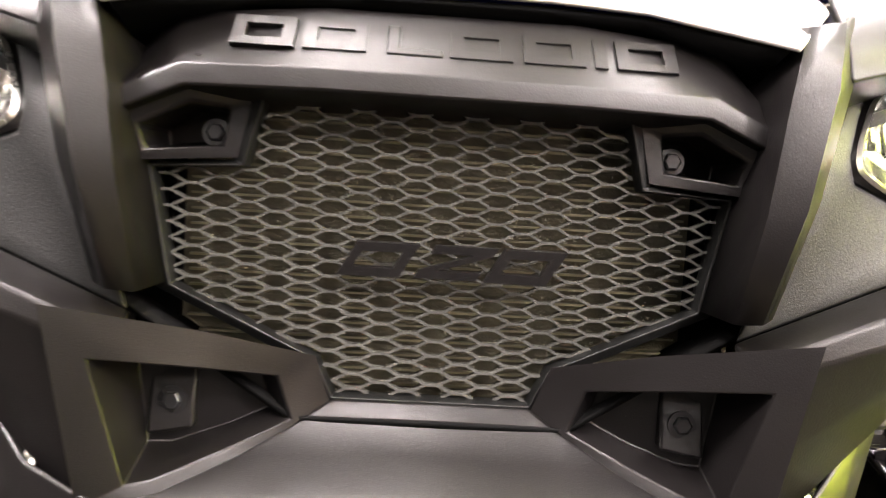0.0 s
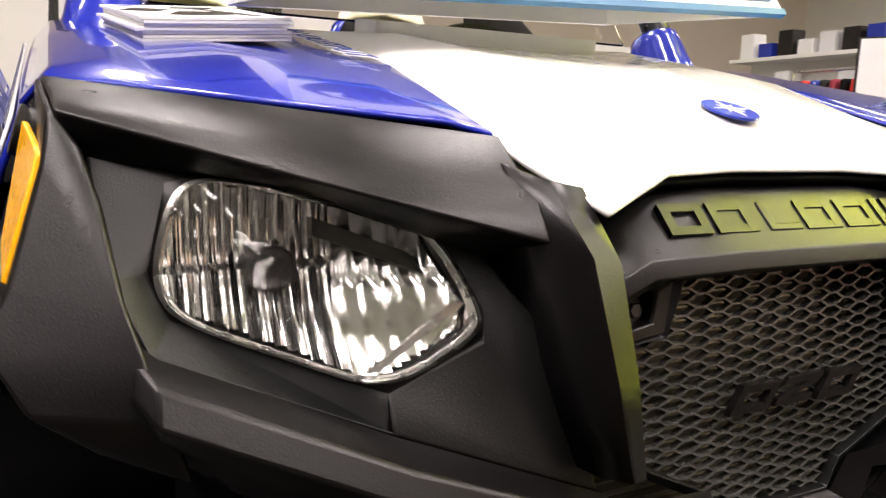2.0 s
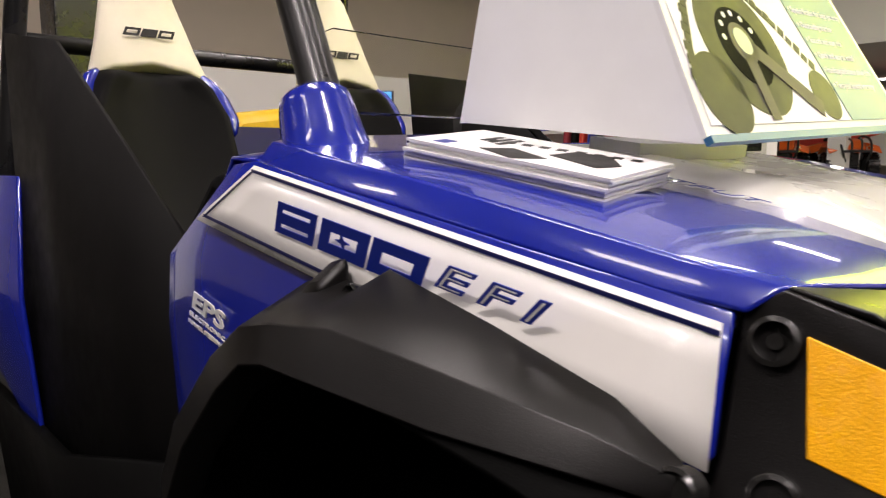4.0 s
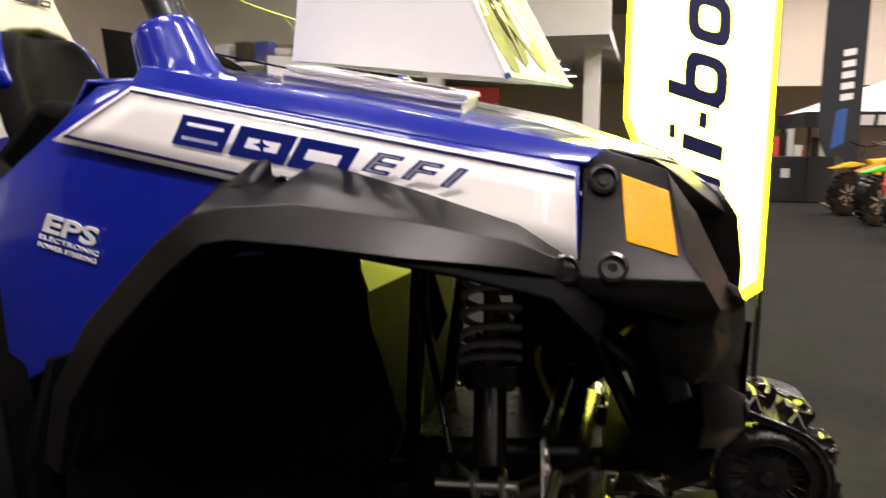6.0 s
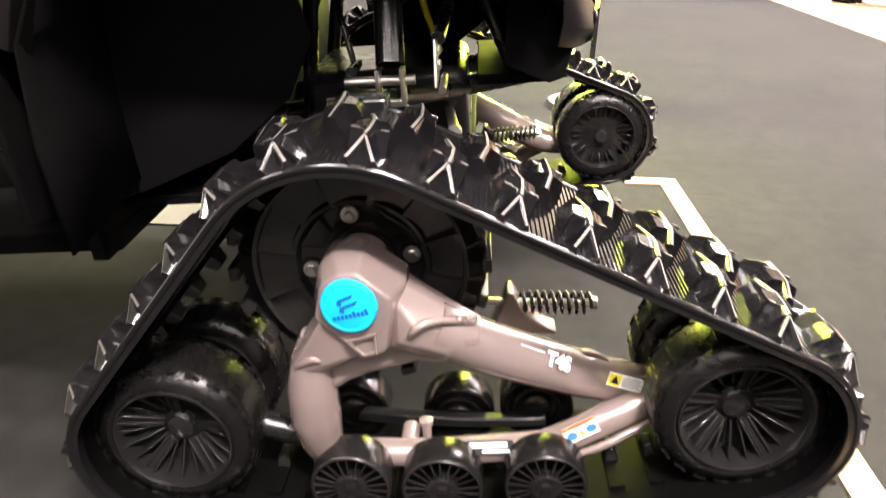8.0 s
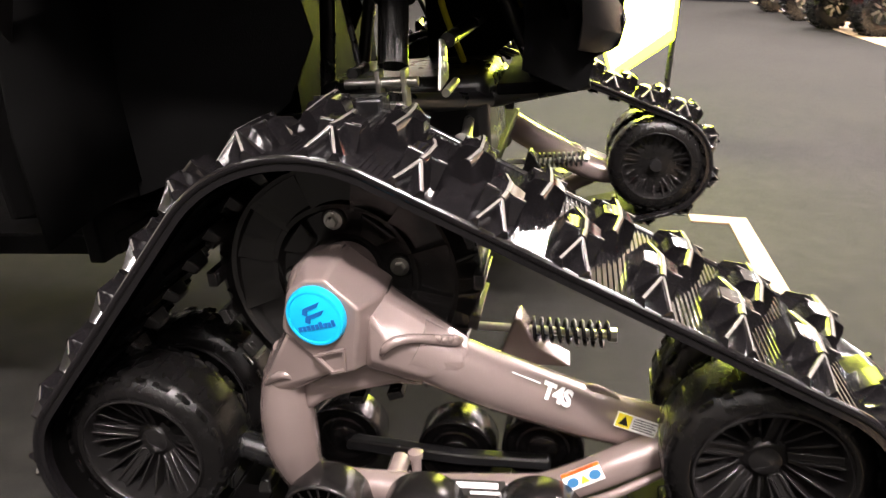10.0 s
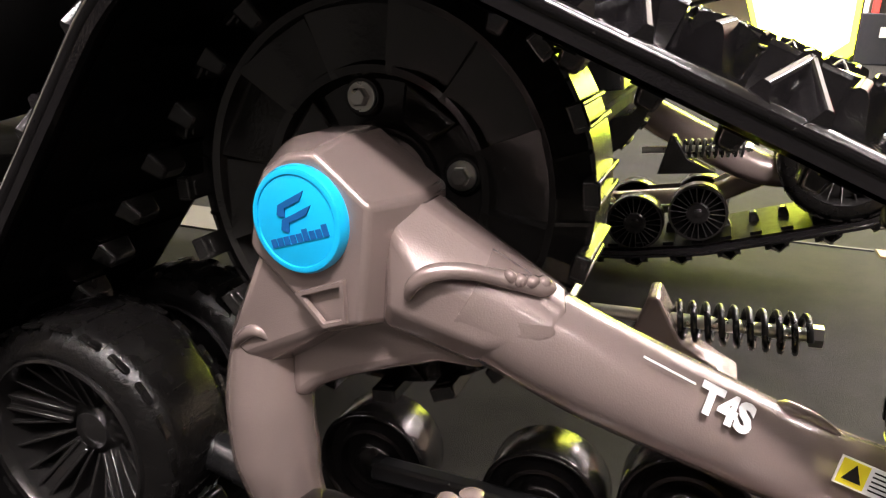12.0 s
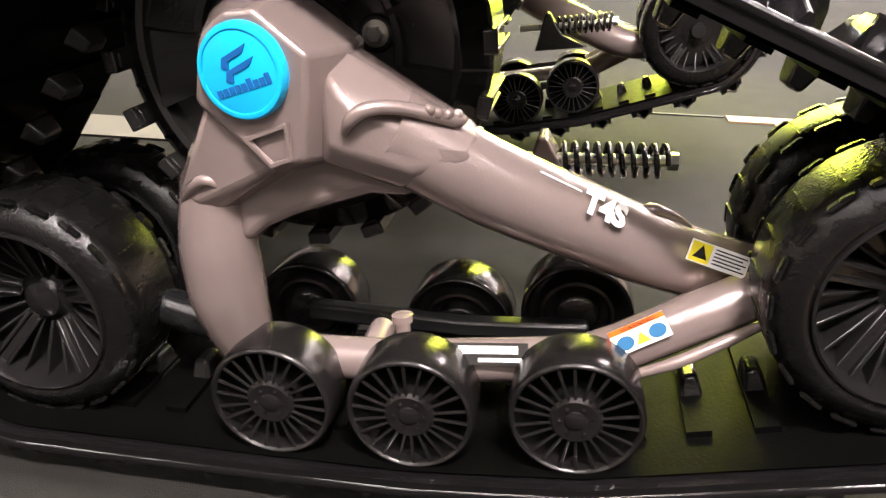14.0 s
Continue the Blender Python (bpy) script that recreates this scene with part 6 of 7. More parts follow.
    flat("warning_triangle", [(0.006, -0.007), (0.027, -0.007), (0.0165, 0.011)], m @ Matrix.Translation((0, 0, 0.002)), M_print, lb, 0.0005)
    for k in range(5):
        flat("print_bar", [(0.036, 0.01 - k * 0.0048), (0.084 - 0.006 * (k % 2), 0.01 - k * 0.0048), (0.084 - 0.006 * (k % 2), 0.0118 - k * 0.0048), (0.036, 0.0118 - k * 0.0048)], m @ Matrix.Translation((0, 0, 0.0012)), M_print, lb, 0.0005)
    m = facing((-0.629, 0.034, 0.142), (0.1, -0.85, 0.4), (0.35, 0.3, 0.85)) @ Matrix.Diagonal((0.75, 0.6, 1, 1))
    lb = flat("warning_label", [(0, -0.012), (0.075, -0.012), (0.075, 0.03), (0, 0.03)], m, M_paper, t, 0.001, "white warning label with an orange heading")
    flat("warning_heading", [(0.0, 0.0215), (0.075, 0.0215), (0.075, 0.03), (0, 0.03)], m @ Matrix.Translation((0, 0, 0.0012)), M_orange, lb, 0.0006)
    lettering("letters", "WARNING", 0.0088, m @ Matrix.Translation((0.016, 0.0226, 0.0022)), M_print, lb, 0.0003, 0, 1.1)
    for x, mm in ((0.016, M_signb), (0.06, M_signb)):
        flat("round_mark", [(x + 0.0115 * math.cos(a), 0.004 + 0.0115 * math.sin(a)) for a in (i * math.pi / 8 for i in range(16))], m @ Matrix.Translation((0, 0, 0.0012)), mm, lb, 0.0006)
    flat("triangle_mark", [(0.029, -0.006), (0.048, -0.006), (0.0385, 0.013)], m @ Matrix.Translation((0, 0, 0.0012)), M_label, lb, 0.0006)
    m = facing((-0.641, 0.198, 0.136), (0, -1, 0.02), (0.5, 0, 0.8))
    lb = flat("data_plate", [(0, -0.008), (0.08, -0.008), (0.08, 0.014), (0, 0.014)], m, M_print, t, 0.001, "black and silver data label")
    flat("print_bar", [(0.01, 0.003), (0.07, 0.003), (0.07, 0.011), (0.01, 0.011)], m @ Matrix.Translation((0, 0, 0.0012)), M_paper, lb, 0.0005)
    flat("print_bar", [(0.03, -0.005), (0.074, -0.005), (0.074, -0.001), (0.03, -0.001)], m @ Matrix.Translation((0, 0, 0.0012)), M_paper, lb, 0.0005)
    # tension spring on its rod with a bracket
    sp = thing_part("tension_spring", t, "small black coil spring on a steel rod")
    a, b = V(-0.402, 0.1, 0.268), V(-0.404, -0.03, 0.262)
    d = (b - a).normalized()
    bm = B()
    rod(bm, a - d * 0.08, b + d * 0.012, 0.007)
    lathe(bm, [(0, 0), (0, 0.011), (0.012, 0.011), (0.012, 0)], b, d, 6)
    part("spring_rod", bm, M_steel, sp, smooth=40)
    bm = B()
    _, u, w = basis(d)
    pts = [a + (b - a) * (k / 120) + (u * math.cos(k / 120 * 20 * math.pi) + w * math.sin(k / 120 * 20 * math.pi)) * 0.019 for k in range(121)]
    rings = []
    for i, p in enumerate(pts):
        tt = (pts[min(i + 1, 120)] - pts[max(i - 1, 0)]).normalized()
        x = (d - tt * d.dot(tt)).normalized()
        y = tt.cross(x)
        rings.append([bm.verts.new(p + (x * math.cos(q) + y * math.sin(q)) * 0.0032) for q in (i2 * math.pi / 3 for i2 in range(6))])
    for r1, r2 in zip(rings, rings[1:]):
        for i in range(6):
            bm.faces.new((r1[i], r1[(i + 1) % 6], r2[(i + 1) % 6], r2[i]))
    part("coil", bm, M_dsteel, sp, smooth=60)
    bm = B()
    prism(bm, [(-0.43, 0.15, 0.22), (-0.43, 0.118, 0.30), (-0.43, 0.108, 0.30), (-0.43, 0.085, 0.25), (-0.43, 0.03, 0.215)], (0.05, 0, 0))
    part("spring_bracket", bm, M_bronze, sp, bevel=0.003)
    return t


unit = track_unit()
# the unit of the other side is the same, turned to face outwards
mate = copy_thing(unit, Matrix.Identity(4))
mate.scale = (-1, 1, 1)
mate.location = (0.09, 0.02, 0.045)
mate.rotation_euler = (radians(-4), 0, 0)
for o in mate.children_recursive:
    if o.name.startswith("spring_bracket"):
        o.data = o.data.copy()
        o.data.materials[0] = M_nylon
mate["label"] = "rubber track unit seen from its inner side beyond the vehicle"


# ---- things on the hood ----
def stand():
    t = thing("display_stand", "grey and blue tent sign with a track picture", "display stand")
    a0, a1, b0, b1 = V(-0.32, 0.246, 1.216), V(0.241, 0.217, 1.238), V(-0.32, 0.541, 1.271), V(0.24, 0.52, 1.29)
    top0 = V(-0.235, 0.41, 1.62)
    # front board
    m = facing(a0, a1 - a0, top0 - a0)
    w, h = (a1 - a0).length, 0.43
    ins = 0.085
    flat("front_board", [(0, 0), (w, 0), (w - ins, h), (ins, h)], m, M_sign, t, 0.006)
    f = m @ Matrix.Translation((0, 0, 0.0065))
    edge = lambda y: ins * y / h
    flat("picture_ground", [(0.012 + edge(0.02), 0.015), (0.365, 0.015), (0.285, h - 0.01), (edge(h) + 0.01, h - 0.01)], f, M_paper, t, 0.0006)
    flat("blue_panel", [(0.37, 0.015), (w - 0.012, 0.015), (w - ins - 0.008, h - 0.01), (0.29, h - 0.01)], f, M_signb, t, 0.0006)
    flat("white_rim", [(w - 0.012, 0.0), (w, 0.0), (w - ins, h), (w - ins - 0.008, h)], f, M_paper, t, 0.0006)
    flat("base_edge", [(0, -0.004), (w, -0.004), (w, 0.004), (0, 0.004)], m @ Matrix.Translation((0, 0, 0.002)), M_signb, t, 0.008)
    g = f @ Matrix.Translation((0, 0, 0.0008))

    def disc(x, y, r, mm, up=0.0, n=28):
        flat("printed_shape", [(x + r * math.cos(i * 2 * math.pi / n), y + r * math.sin(i * 2 * math.pi / n)) for i in range(n)], g @ Matrix.Translation((0, 0, up)), mm, t, 0.0004)

    # printed picture: a sprocket in a studded belt over two wheels
    disc(0.165, 0.108, 0.086, M_print)
    disc(0.165, 0.108, 0.05, M_matte, 0.0005)
    disc(0.07, 0.05, 0.047, M_print)
    disc(0.322, 0.05, 0.034, M_print)
    disc(0.165, 0.112, 0.026, M_tan, 0.0009)
    disc(0.165, 0.114, 0.017, M_ink, 0.0013)
    for k in range(6):
        disc(0.165 + 0.038 * math.cos(k * 0.5 + 0.5), 0.112 + 0.038 * math.sin(k * 0.5 + 0.5), 0.004, M_paper, 0.0009, 10)
    for p in ([(0.152, 0.1), (0.176, 0.1), (0.168, 0.018), (0.148, 0.018)], [(0.17, 0.1), (0.182, 0.118), (0.3, 0.04), (0.286, 0.02)]):
        flat("printed_shape", p, g @ Matrix.Translation((0, 0, 0.0009)), M_tan, t, 0.0004)
    path = ((0.03, 0.06), (0.045, 0.1), (0.075, 0.155), (0.115, 0.197), (0.17, 0.208), (0.22, 0.185), (0.27, 0.145), (0.325, 0.09))
    for k in range(36):
        q = k / 35 * 6.999
        (x0, y0), (x1, y1) = path[int(q)], path[int(q) + 1]
        x, y = x0 + (x1 - x0) * (q % 1), y0 + (y1 - y0) * (q % 1)
        dx, dy = (x1 - x0), (y1 - y0)
        n = math.hypot(dx, dy)
        dx, dy = dx / n, dy / n
        r = 0.009 if k % 2 else 0.006
        flat("printed_stud", [(x - dx * 0.006 - dy * r, y - dy * 0.006 + dx * r), (x + dx * 0.006 - dy * r, y + dy * 0.006 + dx * r), (x + dx * 0.006 + dy * 0.005, y + dy * 0.006 - dx * 0.005), (x - dx * 0.006 + dy * 0.005, y - dy * 0.006 - dx * 0.005)], g @ Matrix.Translation((0, 0, 0.00005 * (k % 2))), M_print, t, 0.0003)
    lines = ("Superior flotation that keeps you on top", "Outstanding traction", "Smooth and easy ride", "Quick and easy to install", "Interchangeable between side-by-sides", "Two-year limited warranty")
    for k, s in enumerate(lines):
        lettering("print_line", "+ " + s, 0.0135, g @ Matrix.Translation((0.372 - 0.19 * (0.17 - 0.022 * k - 0.02) - 0.0, 0.17 - k * 0.022, 0)), M_paper, t, 0.0002, 0, 0.9 if len(s) < 30 else 0.72)
    for k in range(4):
        y = 0.225 + k * 0.02
        flat("print_bar", [(0.335 - 0.2 * (y - 0.2), y), (0.50 - 0.25 * (y - 0.2), y), (0.50 - 0.25 * (y - 0.2), y + 0.008), (0.335 - 0.2 * (y - 0.2), y + 0.008)], g, M_sign, t, 0.0003)
    # side board, rear board and base lip
    bm = B()
    prism(bm, [b0, a0, m @ V(ins, h, 0), V(-0.235, 0.5, 1.66)], (0.006, 0, 0))
    part("side_board", bm, M_sign, t, "plain grey side board", smooth=0)
    bm = B()
    prism(bm, [b0, b1, V(0.155, 0.5, 1.66), V(-0.235, 0.5, 1.66)], (0, 0.006, 0))
    part("rear_board", bm, M_sign, t, smooth=0)
    bm = B()
    prism(bm, [b1, a1, m @ V(w - ins, h, 0), V(0.155, 0.5, 1.66)], (-0.006, 0, 0))
    part("far_board", bm, M_sign, t, smooth=0)
    bm = B()
    box(bm, (-0.04, 0.42, 1.227), (0.3, 0.07, 0.026), Matrix.Rotation(math.radians(13), 3, "X"))
    part("foot_pad", bm, M_sign, t, smooth=0)


stand()


def brochures():
    a, b, c = V(-0.437, 0.276, 1.17), V(-0.462, 0.493, 1.226), V(-0.309, 0.287, 1.182)
    u, v = c - a, b - a
    n = u.cross(v).normalized()
    rng = random.Random(5)
    for k in range(7):
        t = thing("brochure", "glossy white brochure in a stack on the blue hood", "brochure", "stack of brochures")
        o = a + n * (0.003 * k) + u * rng.uniform(-0.03, 0.03) + v * rng.uniform(-0.015, 0.015)
        bm = B()
        prism(bm, [o, o + u, o + u + v, o + v], n * 0.0025)
        part("page_block", bm, M_paper, t, smooth=0)
        if k == 6:
            m = facing(o + n * 0.0027, u, v)
            flat("cover_print", [(0.03, 0.03), (0.06, 0.02), (0.1, 0.05), (0.09, 0.085), (0.05, 0.09)], m, M_print, t, 0.0003)
            flat("cover_print", [(0.0, 0.1), (0.03, 0.08), (0.05, 0.13), (0.02, 0.15)], m, M_print, t, 0.0003)
            for q in range(9):
                x, y = 0.1 - q * 0.004, 0.02 + q * 0.018
                flat("cover_stud", [(x, y), (x + 0.012, y + 0.003), (x + 0.01, y + 0.013), (x - 0.002, y + 0.01)], m, M_print, t, 0.0003)
            flat("cover_badge", [(0.01, 0.185), (0.03, 0.185), (0.03, 0.2), (0.01, 0.2)], m, M_ink, t, 0.0003)
            for q in range(3):
                flat("cover_line", [(0.055 + 0.004 * q, 0.15 + q * 0.012), (0.1, 0.15 + q * 0.012), (0.1, 0.157 + q * 0.012), (0.055 + 0.004 * q, 0.157 + q * 0.012)], m, M_print, t, 0.0003)


brochures()
def hood_text():
    m = facing((-0.298, 0.47, 0.0), (0.085, -1, 0.0), (1, 0.085, 0.0))
    ob = lettering("letters", "HIGH OUTPUT", 0.036, m, M_decal, car, 0.0003, 0.25, 1.0, "white outlined words along the hood edge", 0.002, 1.08)
    inner = lettering("letter_fill", "HIGH OUTPUT", 0.036, m, M_ink, car, 0.0003, 0.25, 1.0, "", -0.0007, 1.08)
    for o, lift in ((ob, 0.0062), (inner, 0.007)):
        for v in o.data.vertices:
            y = v.co.y
            z = 1.1478 + (y - 0.2) * 0.308 if y < 0.4 else 1.2094 + (y - 0.4) * 0.24
            v.co.z += z + lift


hood_text()


# ---- across the hall ----
def feather_flag(name, x, y0, y1, zt, zb, mface, mrim, label, marks):
    t = thing(name, label, "flag", "feather flags", (x, (y0 + y1) / 2, 0))
    w = (y1 - y0) / 2
    rim = [(-w, 0.5), (-w, zt - 0.5), (-w * 0.6, zt - 0.12), (0, zt), (w * 0.5, zt - 0.1), (w, zt - 0.5), (w, 1.25), (w * 0.5, 0.85), (-w * 0.15, zb)]
    m = facing((0, 0, 0), (0, -1, 0), (0, 0, 1))
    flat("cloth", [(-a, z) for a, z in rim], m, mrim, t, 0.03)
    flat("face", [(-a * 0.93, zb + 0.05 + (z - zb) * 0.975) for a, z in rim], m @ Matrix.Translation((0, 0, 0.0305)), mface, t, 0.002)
    bm = B()
    rod(bm, (0.02, -w, 0.0), (0.02, -w, zt - 0.5), 0.014)
    part("pole", bm, M_dsteel, t)
    bm = B()
    lathe(bm, [(0, 0), (0, 0.22), (0.03, 0.2), (0.05, 0.03), (0.05, 0)], (0.02, -w, 0), (0, 0, 1), 24)
    part("foot", bm, M_dsteel, t)
    marks(t, m @ Matrix.Translation((0, 0, 0.034)), w)


def ring_mark(t, m, cx, cz, w, h, mm, th):
    """A leaning rounded ring, part of a plain mark."""
    bm = B()
    n = 24
    q = lambda r, a: (cx + (w - r) * math.copysign(abs(math.cos(a)) ** 0.55, math.cos(a)) + 0.28 * h * math.sin(a) * 0.0, cz + (h - r) * math.copysign(abs(math.sin(a)) ** 0.55, math.sin(a)))
    lean = lambda p: m @ V(p[0], p[1] - 0.35 * (p[0] - cx), 0)
    a = [bm.verts.new(lean(q(0, 2 * math.pi * k / n))) for k in range(n)]
    b = [bm.verts.new(lean(q(th, 2 * math.pi * k / n))) for k in range(n)]
    for k in range(n):
        bm.faces.new((a[k], a[(k + 1) % n], b[(k + 1) % n], b[k]))
    part("mark", bm, mm, t, thick=0.003, smooth=0)


def neon_marks(t, m, w):
    m = m @ Matrix.Translation((0.03, 1.2, 0)) @ Matrix.Diagonal((0.72, 0.72, 1, 1)) @ Matrix.Translation((-0.03, -1.22, 0))
    for z in (2.2, 1.87, 1.52):
        ring_mark(t, m, 0.03, z, 0.125, 0.14, M_navy, 0.068)
    bar = lambda x0, x1, z0, z1: flat("mark", [(x0, z0 - 0.35 * x0), (x1, z0 - 0.35 * x1), (x1, z1 - 0.35 * x1), (x0, z1 - 0.35 * x0)], m, M_navy, t, 0.003)
    bar(-0.19, 0.12, 1.38, 1.46)
    bar(0.0, 0.05, 1.24, 1.33)
    bar(-0.09, 0.15, 1.08, 1.17)
    bar(-0.17, -0.13, 1.12, 1.2)
    bar(-0.15, 0.15, 0.9, 0.97)


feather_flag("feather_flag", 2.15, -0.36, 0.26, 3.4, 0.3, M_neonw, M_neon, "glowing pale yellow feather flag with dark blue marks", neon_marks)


def dark_marks(t, m, w):
    for k in range(5):
        flat("mark", [(-0.02, 1.75 + k * 0.17), (0.16, 1.78 + k * 0.17), (0.16, 1.88 + k * 0.17), (-0.02, 1.85 + k * 0.17)], m, M_sign, t, 0.003)
    flat("mark", [(-0.1, 1.0), (0.08, 1.1), (0.1, 1.65), (-0.06, 1.6)], m, M_flagb, t, 0.003)


feather_flag("feather_flag", 11.6, -3.1, -2.5, 3.9, 0.9, M_flagk, M_flagk, "black feather flag with white marks and blue print", dark_marks)


def canopy(x, y):
    t = thing("canopy_tent", "black and white pop-up booth canopy", "canopy", "", (x, y, 0))
    for dx in (0, 2.6):
        for dy in (-1.5, 1.5):
            bm = B()
            box(bm, (dx, dy, 0.78), (0.05, 0.05, 1.56))
            part("post", bm, M_dsteel, t, bevel=0.006)
    bm = B()
    v = [bm.verts.new(p) for p in ((-0.1, -1.6, 1.62), (-0.1, 1.6, 1.62), (2.7, 1.6, 1.62), (2.7, -1.6, 1.62), (1.3, 0, 2.25))]
    for i in range(4):
        bm.faces.new((v[i], v[(i + 1) % 4], v[4]))
    part("roof", bm, M_wallw, t, thick=0.01, smooth=0)
    bm = B()
    box(bm, (-0.1, 0, 1.5), (0.02, 3.2, 0.28))
    box(bm, (1.3, -1.6, 1.5), (2.8, 0.02, 0.28))
    box(bm, (1.3, 1.6, 1.5), (2.8, 0.02, 0.28))
    part("valance", bm, M_flagk, t, smooth=0)
    for k in range(5):
        flat("valance_mark", [(-0.75 + k * 0.3, 1.4), (-0.52 + k * 0.3, 1.4), (-0.5 + k * 0.3, 1.58), (-0.73 + k * 0.3, 1.58)], facing((-0.115, 0, 0), (0, -1, 0), (0, 0, 1)), M_sign, t, 0.004)


canopy(13.2, -4.2)


def counter(x, y, w, d):
    t = thing("booth_counter", "black cloth-covered booth counter with goods on it", "counter", "", (x, y, 0))
    bm = B()
    box(bm, (0, 0, 0.42), (d, w, 0.84))
    part("cloth", bm, M_flagk, t, bevel=0.02)
    rng = random.Random(3)
    for k in range(12):
        bm = B()
        h = rng.uniform(0.1, 0.5)
        box(bm, (rng.uniform(-0.15, 0.15), -w / 2 + w * (k + 0.5) / 12, 0.84 + h / 2), (0.08, w / 14, h))
        part("goods_box", bm, (M_paper, M_sign, M_print, M_pink)[k % 4], t, bevel=0.004)
    flat("mark", [(-0.1, 0.45), (0.05, 0.45), (0.05, 0.62), (-0.1, 0.62)], facing((-d / 2 - 0.002, 0, 0), (0, -1, 0), (0, 0, 1)), M_sign, t, 0.003)


counter(13.6, -2.4, 1.6, 0.5)


def knobby(parent, c, r, w):
    wh = thing_part("wheel", parent, "knobby black off-road tyre on a silver rim")
    bm = B()
    lathe(bm, [(-w / 2, r * 0.55), (-w / 2, r * 0.8), (-w * 0.4, r * 0.93), (w * 0.4, r * 0.93), (w / 2, r * 0.8), (w / 2, r * 0.55)], c, (0, 1, 0), 30, True)
    part("tyre", bm, M_rubber, wh)
    bm = B()
    for k in range(22):
        a = 2 * math.pi * k / 22
        for e in (-1, 1):
            box(bm, V(c[0], c[1] + e * w * 0.26, c[2]) + Matrix.Rotation(a + 0.14 * e, 3, "Y") @ V(r * 0.95, 0, 0), (r * 0.14, w * 0.42, r * 0.12), Matrix.Rotation(a + 0.14 * e, 3, "Y"))
    part("knob", bm, M_rubber, wh, smooth=0)["kind"] = "stuff"
    bm = B()
    lathe(bm, [(-w * 0.3, 0), (-w * 0.34, r * 0.12), (-w * 0.2, r * 0.2), (-w * 0.2, r * 0.5), (-w * 0.4, r * 0.56), (w * 0.4, r * 0.56), (w * 0.3, 0)], c, (0, 1, 0), 26)
    part("rim", bm, M_dsteel, wh)
    for k in range(7):
        a = 2 * math.pi * k / 7
        bm = B()
        box(bm, V(*c) + V(0, -w * 0.33, 0) + Matrix.Rotation(a, 3, "Y") @ V(r * 0.32, 0, 0), (r * 0.36, 0.02, r * 0.07), Matrix.Rotation(a, 3, "Y"))
        part("spoke", bm, M_steel, wh, smooth=0)


def quad(x, y, yaw, body, trim, label, name="quad_bike"):
    """A four-wheeled machine, its nose towards -x."""
    t = thing(name, label, "quad bike", "machines across the aisle", (x, y, 0))
    for wx in (-0.62, 0.62):
        for wy in (-0.42, 0.42):
            knobby(t, (wx, wy, 0.3), 0.3, 0.24)
    bm = B()
    box(bm, (0, 0, 0.45), (1.3, 0.4, 0.3))
    part("engine", bm, M_dsteel, t, bevel=0.04)
    for wx in (-0.6, 0.62):
        for wy in (-1, 1):
            bm = B()
            sheet(bm, [[(wx - 0.36, wy * 0.25, 0.68), (wx - 0.2, wy * 0.25, 0.8), (wx + 0.2, wy * 0.25, 0.8), (wx + 0.36, wy * 0.25, 0.66)], [(wx - 0.38, wy * 0.52, 0.58), (wx - 0.2, wy * 0.52, 0.72), (wx + 0.2, wy * 0.52, 0.72), (wx + 0.38, wy * 0.52, 0.56)]])
            part("mudguard", bm, body, t, thick=0.03, bevel=0.01)
    bm = B()
    prism(bm, [(-0.95, -0.24, 0.66), (-0.7, -0.24, 0.88), (-0.25, -0.24, 0.92), (0.0, -0.24, 0.82), (0.9, -0.24, 0.84), (0.95, -0.24, 0.7), (0, -0.24, 0.6)], (0, 0.48, 0))
    part("bodywork", bm, body, t, bevel=0.05, segs=3)
    bm = B()
    prism(bm, [(-0.1, -0.16, 0.84), (0.05, -0.16, 0.92), (0.55, -0.16, 0.95), (0.7, -0.16, 0.86)], (0, 0.32, 0))
    part("saddle", bm, M_vinyl, t, bevel=0.05, segs=3)
    bm = B()
    for e in (-1, 1):
        tube(bm, [(-1.0, e * 0.2, 0.4), (-1.05, e * 0.28, 0.62), (-0.9, e * 0.3, 0.86), (-0.55, e * 0.28, 0.95), (-0.35, e * 0.26, 0.9)], 0.025)
        tube(bm, [(-1.03, e * 0.1, 0.45), (-1.03, e * 0.1, 0.8), (-0.85, e * 0.12, 0.9)], 0.022)
    tube(bm, [(-1.05, -0.28, 0.62), (-1.07, 0, 0.63), (-1.05, 0.28, 0.62)], 0.025)
    part("bull_bar", bm, trim, t)
    bm = B()
    tube(bm, [(-0.2, -0.4, 1.08), (-0.25, -0.15, 1.05), (-0.3, 0, 0.98), (-0.25, 0.15, 1.05), (-0.2, 0.4, 1.08)], 0.018)
    tube(bm, [(-0.3, 0, 0.98), (-0.4, 0, 0.75)], 0.03)
    part("handlebar", bm, M_dsteel, t)
    bm = B()
    for e in (-1, 1):
        lathe(bm, [(0, 0), (0, 0.07), (0.05, 0.06), (0.05, 0)], (-0.92, e * 0.3, 0.68), (1, 0, 0), 16)
    part("lamp", bm, M_steel, t)
    t.rotation_euler = (0, 0, radians(yaw))
    return t


quad(8.36, -3.67, -72, M_black, M_red, "black quad bike with a bright red bull bar")
quad(6.9, -4.55, -65, M_red, M_dsteel, "red quad bike at the booth edge")


